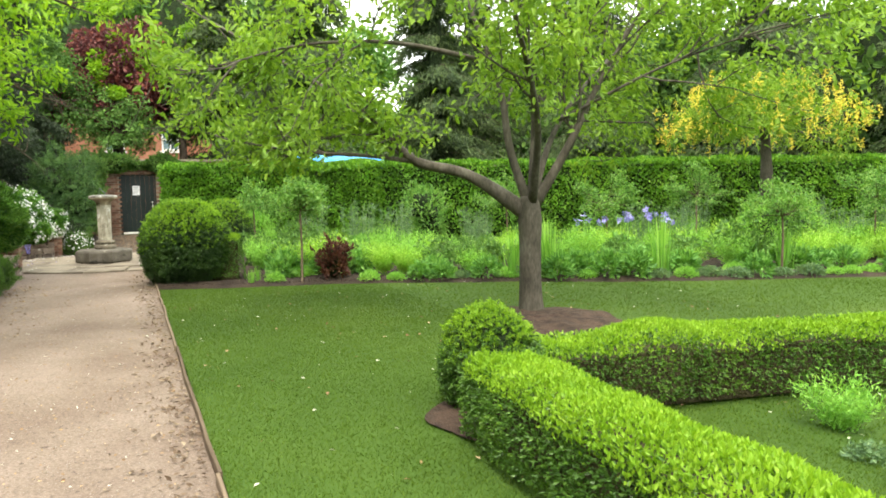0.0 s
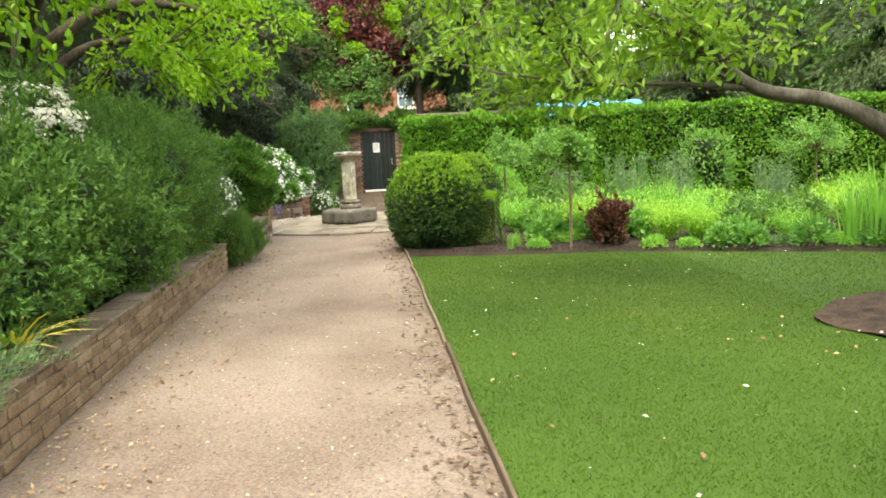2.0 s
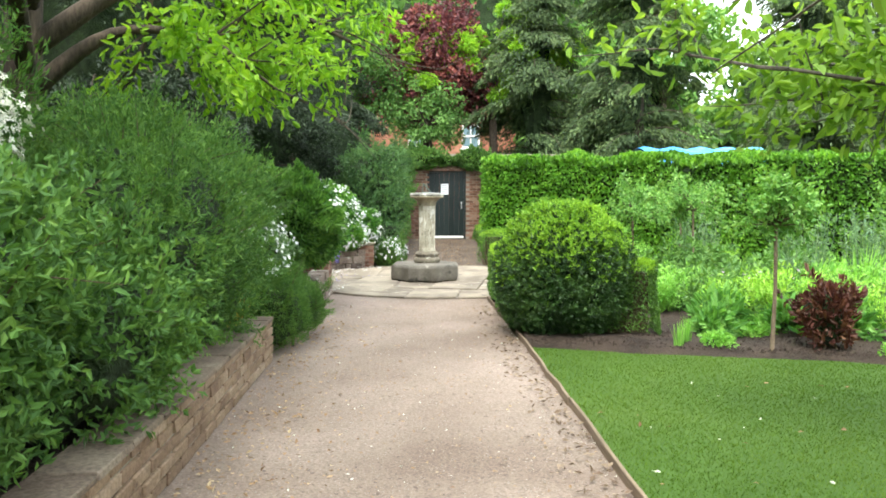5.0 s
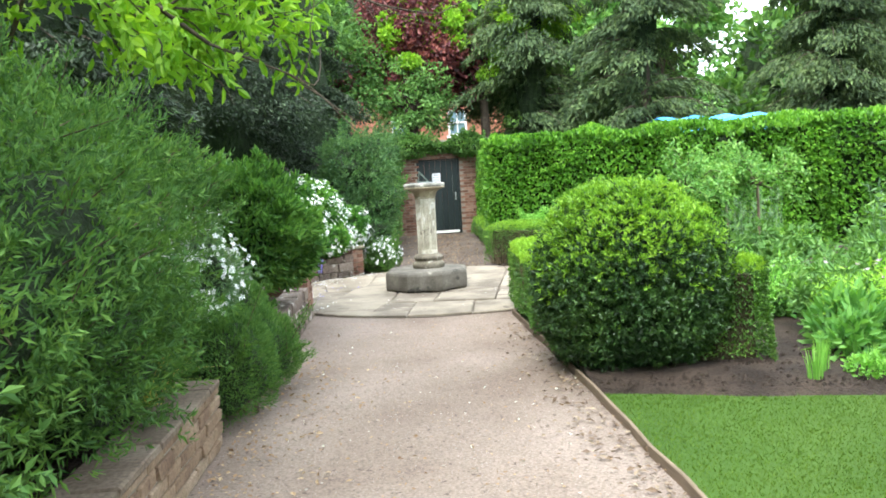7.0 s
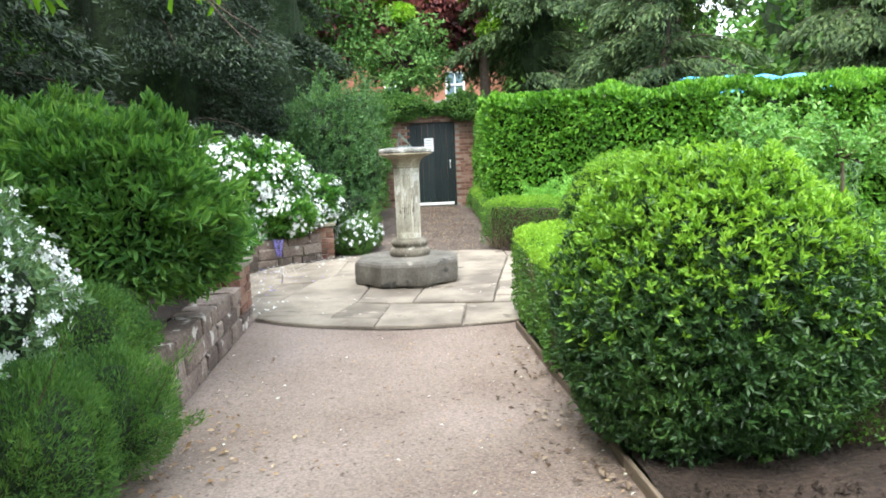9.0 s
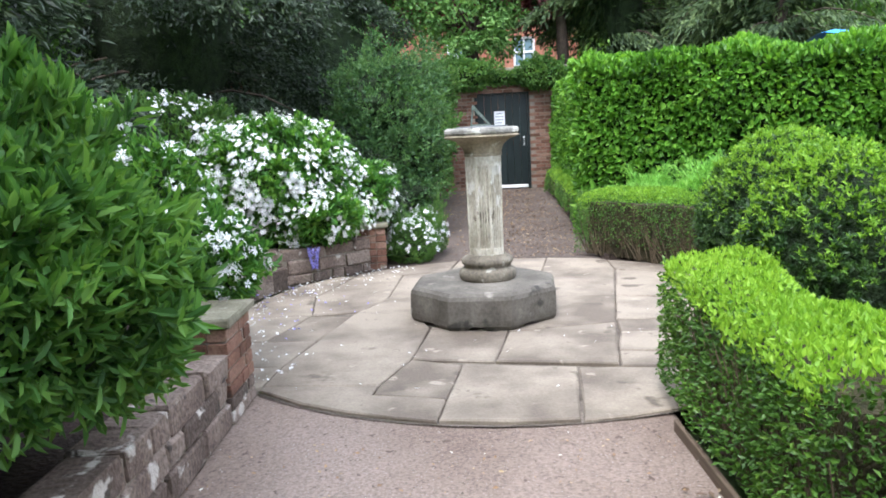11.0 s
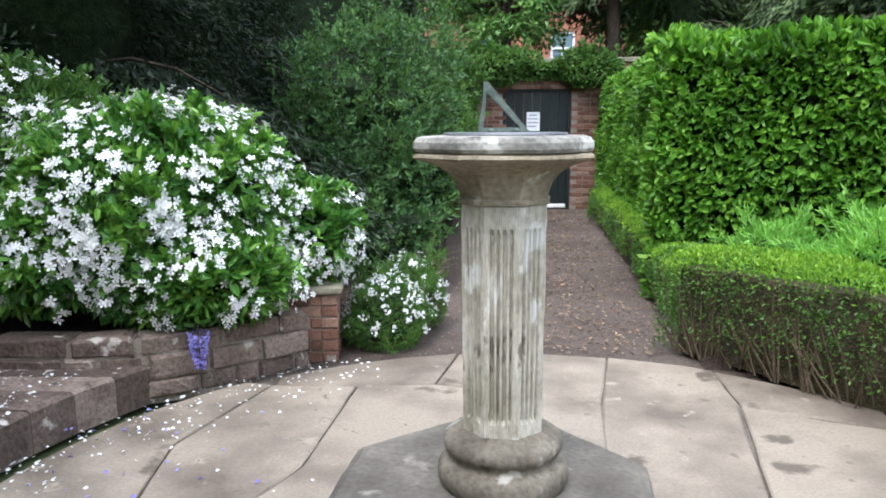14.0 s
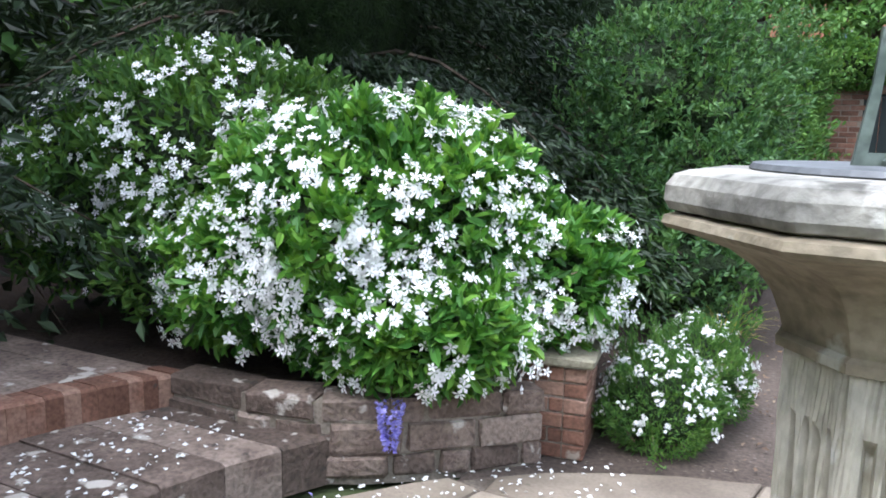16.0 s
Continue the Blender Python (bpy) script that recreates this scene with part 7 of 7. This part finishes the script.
n = 1500
litter(n, -0.02 - np.abs(r_.normal(0, 0.16, n)), r_.uniform(2, 17, n), 0.042, "old_leaf", "fallen_leaves", "dry leaves blown against the lawn edging", 0.012)
n = 1500
litter(n, -2.22 + np.abs(r_.normal(0, 0.35, n)), r_.uniform(4, 16, n), 0.035, "dead_leaf", "fallen_leaves", "dry leaves along the foot of the brick wall", 0.012)
n = 2200
litter(n, r_.uniform(-2.2, 0, n), r_.uniform(3, 17.6, n), 0.022, "dead_leaf", "path_litter", "small twigs and leaf scraps on the path", 0.012)
n = 260
litter(n, r_.uniform(-2.2, 0, n), r_.uniform(3, 17.6, n), 0.022, "petal_cream", "fallen_petals", "pale fallen petals on the path", 0.014)
n = 5200
litter(n, np.where(r_.uniform(size=n) < 0.7, r_.normal(-0.1, 0.5, n), r_.uniform(-1.2, 0.8, n)), r_.uniform(22.2, 30.5, n), 0.034, "old_leaf", "fallen_leaves", "dry leaves strewn over the garden path", 0.02)
n = 1500
litter(n, r_.normal(-0.1, 0.55, n), r_.uniform(22.3, 30.5, n), 0.03, "dead_leaf", "fallen_leaves", "paler dry leaves on the garden path", 0.022)
n = 170
litter(n, r_.uniform(0.1, 6.5, n), r_.uniform(5.2, 13, n), 0.032, "petal_cream", "fallen_petals", "pale petals scattered on the lawn", 0.045)
n = 460
a = r_.uniform(2.0, 3.9, n)
rr = 2.3 - np.abs(r_.normal(0, 0.25, n))
litter(n, CIRCLE[0] + rr * np.cos(a), CIRCLE[1] + rr * np.sin(a), 0.022, "petal_white", "fallen_petals", "white petals scattered on the flags below the shrubs", 0.037, ratio=0.7)
n = 45
litter(n, CIRCLE[0] + r_.uniform(-2, 1.6, n), CIRCLE[1] + r_.uniform(-1.9, 0.5, n), 0.02, "petal_white", "fallen_petals", "few white petals on the flags round the sundial", 0.037, ratio=0.7)
n = 330
t = r_.uniform(0, 1, n)
litter(n, -3.05 - r_.uniform(0, 0.6, n) + 0.1 * t, 19.4 + 1.75 * t, 0.022, "petal_white", "fallen_petals", "white petals lying on the stone step", 0.203, ratio=0.7)
n = 60
litter(n, -2.5 + r_.normal(0, 0.3, n), 20.3 + r_.normal(0, 0.6, n), 0.024, "petal_violet", "fallen_petals", "violet petals on the flags near the steps", 0.038, ratio=0.8)

n = 170
litter(n, r_.uniform(0.1, 6.5, n), r_.uniform(5.2, 13, n), 0.04, "dead_leaf", "fallen_leaves", "few dry leaves scattered on the lawn", 0.045)


def grit(n, xs, ys, z, big, name, label):
    """Loose crumbs of stone lying on the ground."""
    sz = (r_.power(0.45, n) * big + 0.0025)[:, None, None]
    form = np.array([(1, 0, -0.3), (-0.5, 0.9, -0.3), (-0.5, -0.8, -0.3), (0.1, 0.0, 0.6)])
    v = np.stack([xs, ys, np.full(n, z)], 1)[:, None] + form[None] * sz * r_.uniform(0.6, 1.3, (n, 4, 1))
    b = np.arange(n)[:, None] * 4
    g = Geo().add(v.reshape(-1, 3), np.concatenate([b + [0, 1, 3], b + [1, 2, 3], b + [2, 0, 3], b + [0, 2, 1]]))
    solid(name, g, M["grit"], label, "gravel", kind="stuff")


n = 9000
grit(n, r_.uniform(-2.22, -0.02, n), r_.uniform(4, 17.9, n), 0.006, 0.006, "loose_gravel", "loose pale grit on the worn gravel path")

# ---- far woods round the garden ----
r_ = np.random.default_rng(95)
core, fol = Geo(), Geo()
spots = [(-15 + r_.uniform(-1.5, 1.5), y, 3.6, r_.uniform(8, 11)) for y in range(-12, 46, 5)] + [(x, 54 + r_.uniform(-2, 2), 5.0, r_.uniform(14, 17)) for x in range(-20, 10, 6)] + [(7.5, 47, 3.2, 13)]
spots += [(x, 46 + r_.uniform(-2, 2), 3.6, 5.5 if 12 < x < 17 else 9.5) for x in range(9, 29, 5)] + [(28 + k * 1.2, 40 - k * 7, 5.0, 9.5) for k in range(7)]
spots += [(x, -16, 4.5, 8) for x in range(-12, 36, 8)]
for i, (x, y, w, h) in enumerate(spots):
    blob(core, fol, (x, y, h * 0.48), (w, w, h * 0.55), 2600, 0.55, 0.3, 700 + i, 0.16, 3.5, 0.9, 0.1, True, 0.2, low=-0.9)
woods = thing("woods", (0, 52, 0), "dense green trees that close the garden all round", "woods", kind="stuff")
# Dark filling of the crowns, with their inner shade in its colour.
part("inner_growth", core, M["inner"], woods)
part("foliage", fol, M["lf_shrub"], woods)

# ---- crumbs of earth in the bed ----
n = 2600
xs, ys = r_.uniform(0.05, 5.5, n), r_.uniform(0, 1.5, n) ** 1.5
ys = np.interp(xs, BED_X, BED_Y) + 0.02 + ys
ok = (xs - 0.5) ** 2 + (ys - 15.25) ** 2 > 0.7 ** 2
xs, ys = xs[ok], ys[ok]
n = len(xs)
sz = (r_.power(0.5, n) * 0.02 + 0.006)[:, None, None]
form = np.array([(1, 0, -0.2), (-0.5, 0.9, -0.2), (-0.5, -0.8, -0.2), (0.1, 0.0, 0.8)])
v = np.stack([xs, ys, np.full(n, 0.062)], 1)[:, None] + form[None] * sz * r_.uniform(0.6, 1.3, (n, 4, 1))
b = np.arange(n)[:, None] * 4
g = Geo().add(v.reshape(-1, 3), np.concatenate([b + [0, 1, 3], b + [1, 2, 3], b + [2, 0, 3], b + [0, 2, 1]]))
solid("soil_crumbs", g, M["soil"], "crumbs of dark earth along the front of the bed", "soil", kind="stuff")
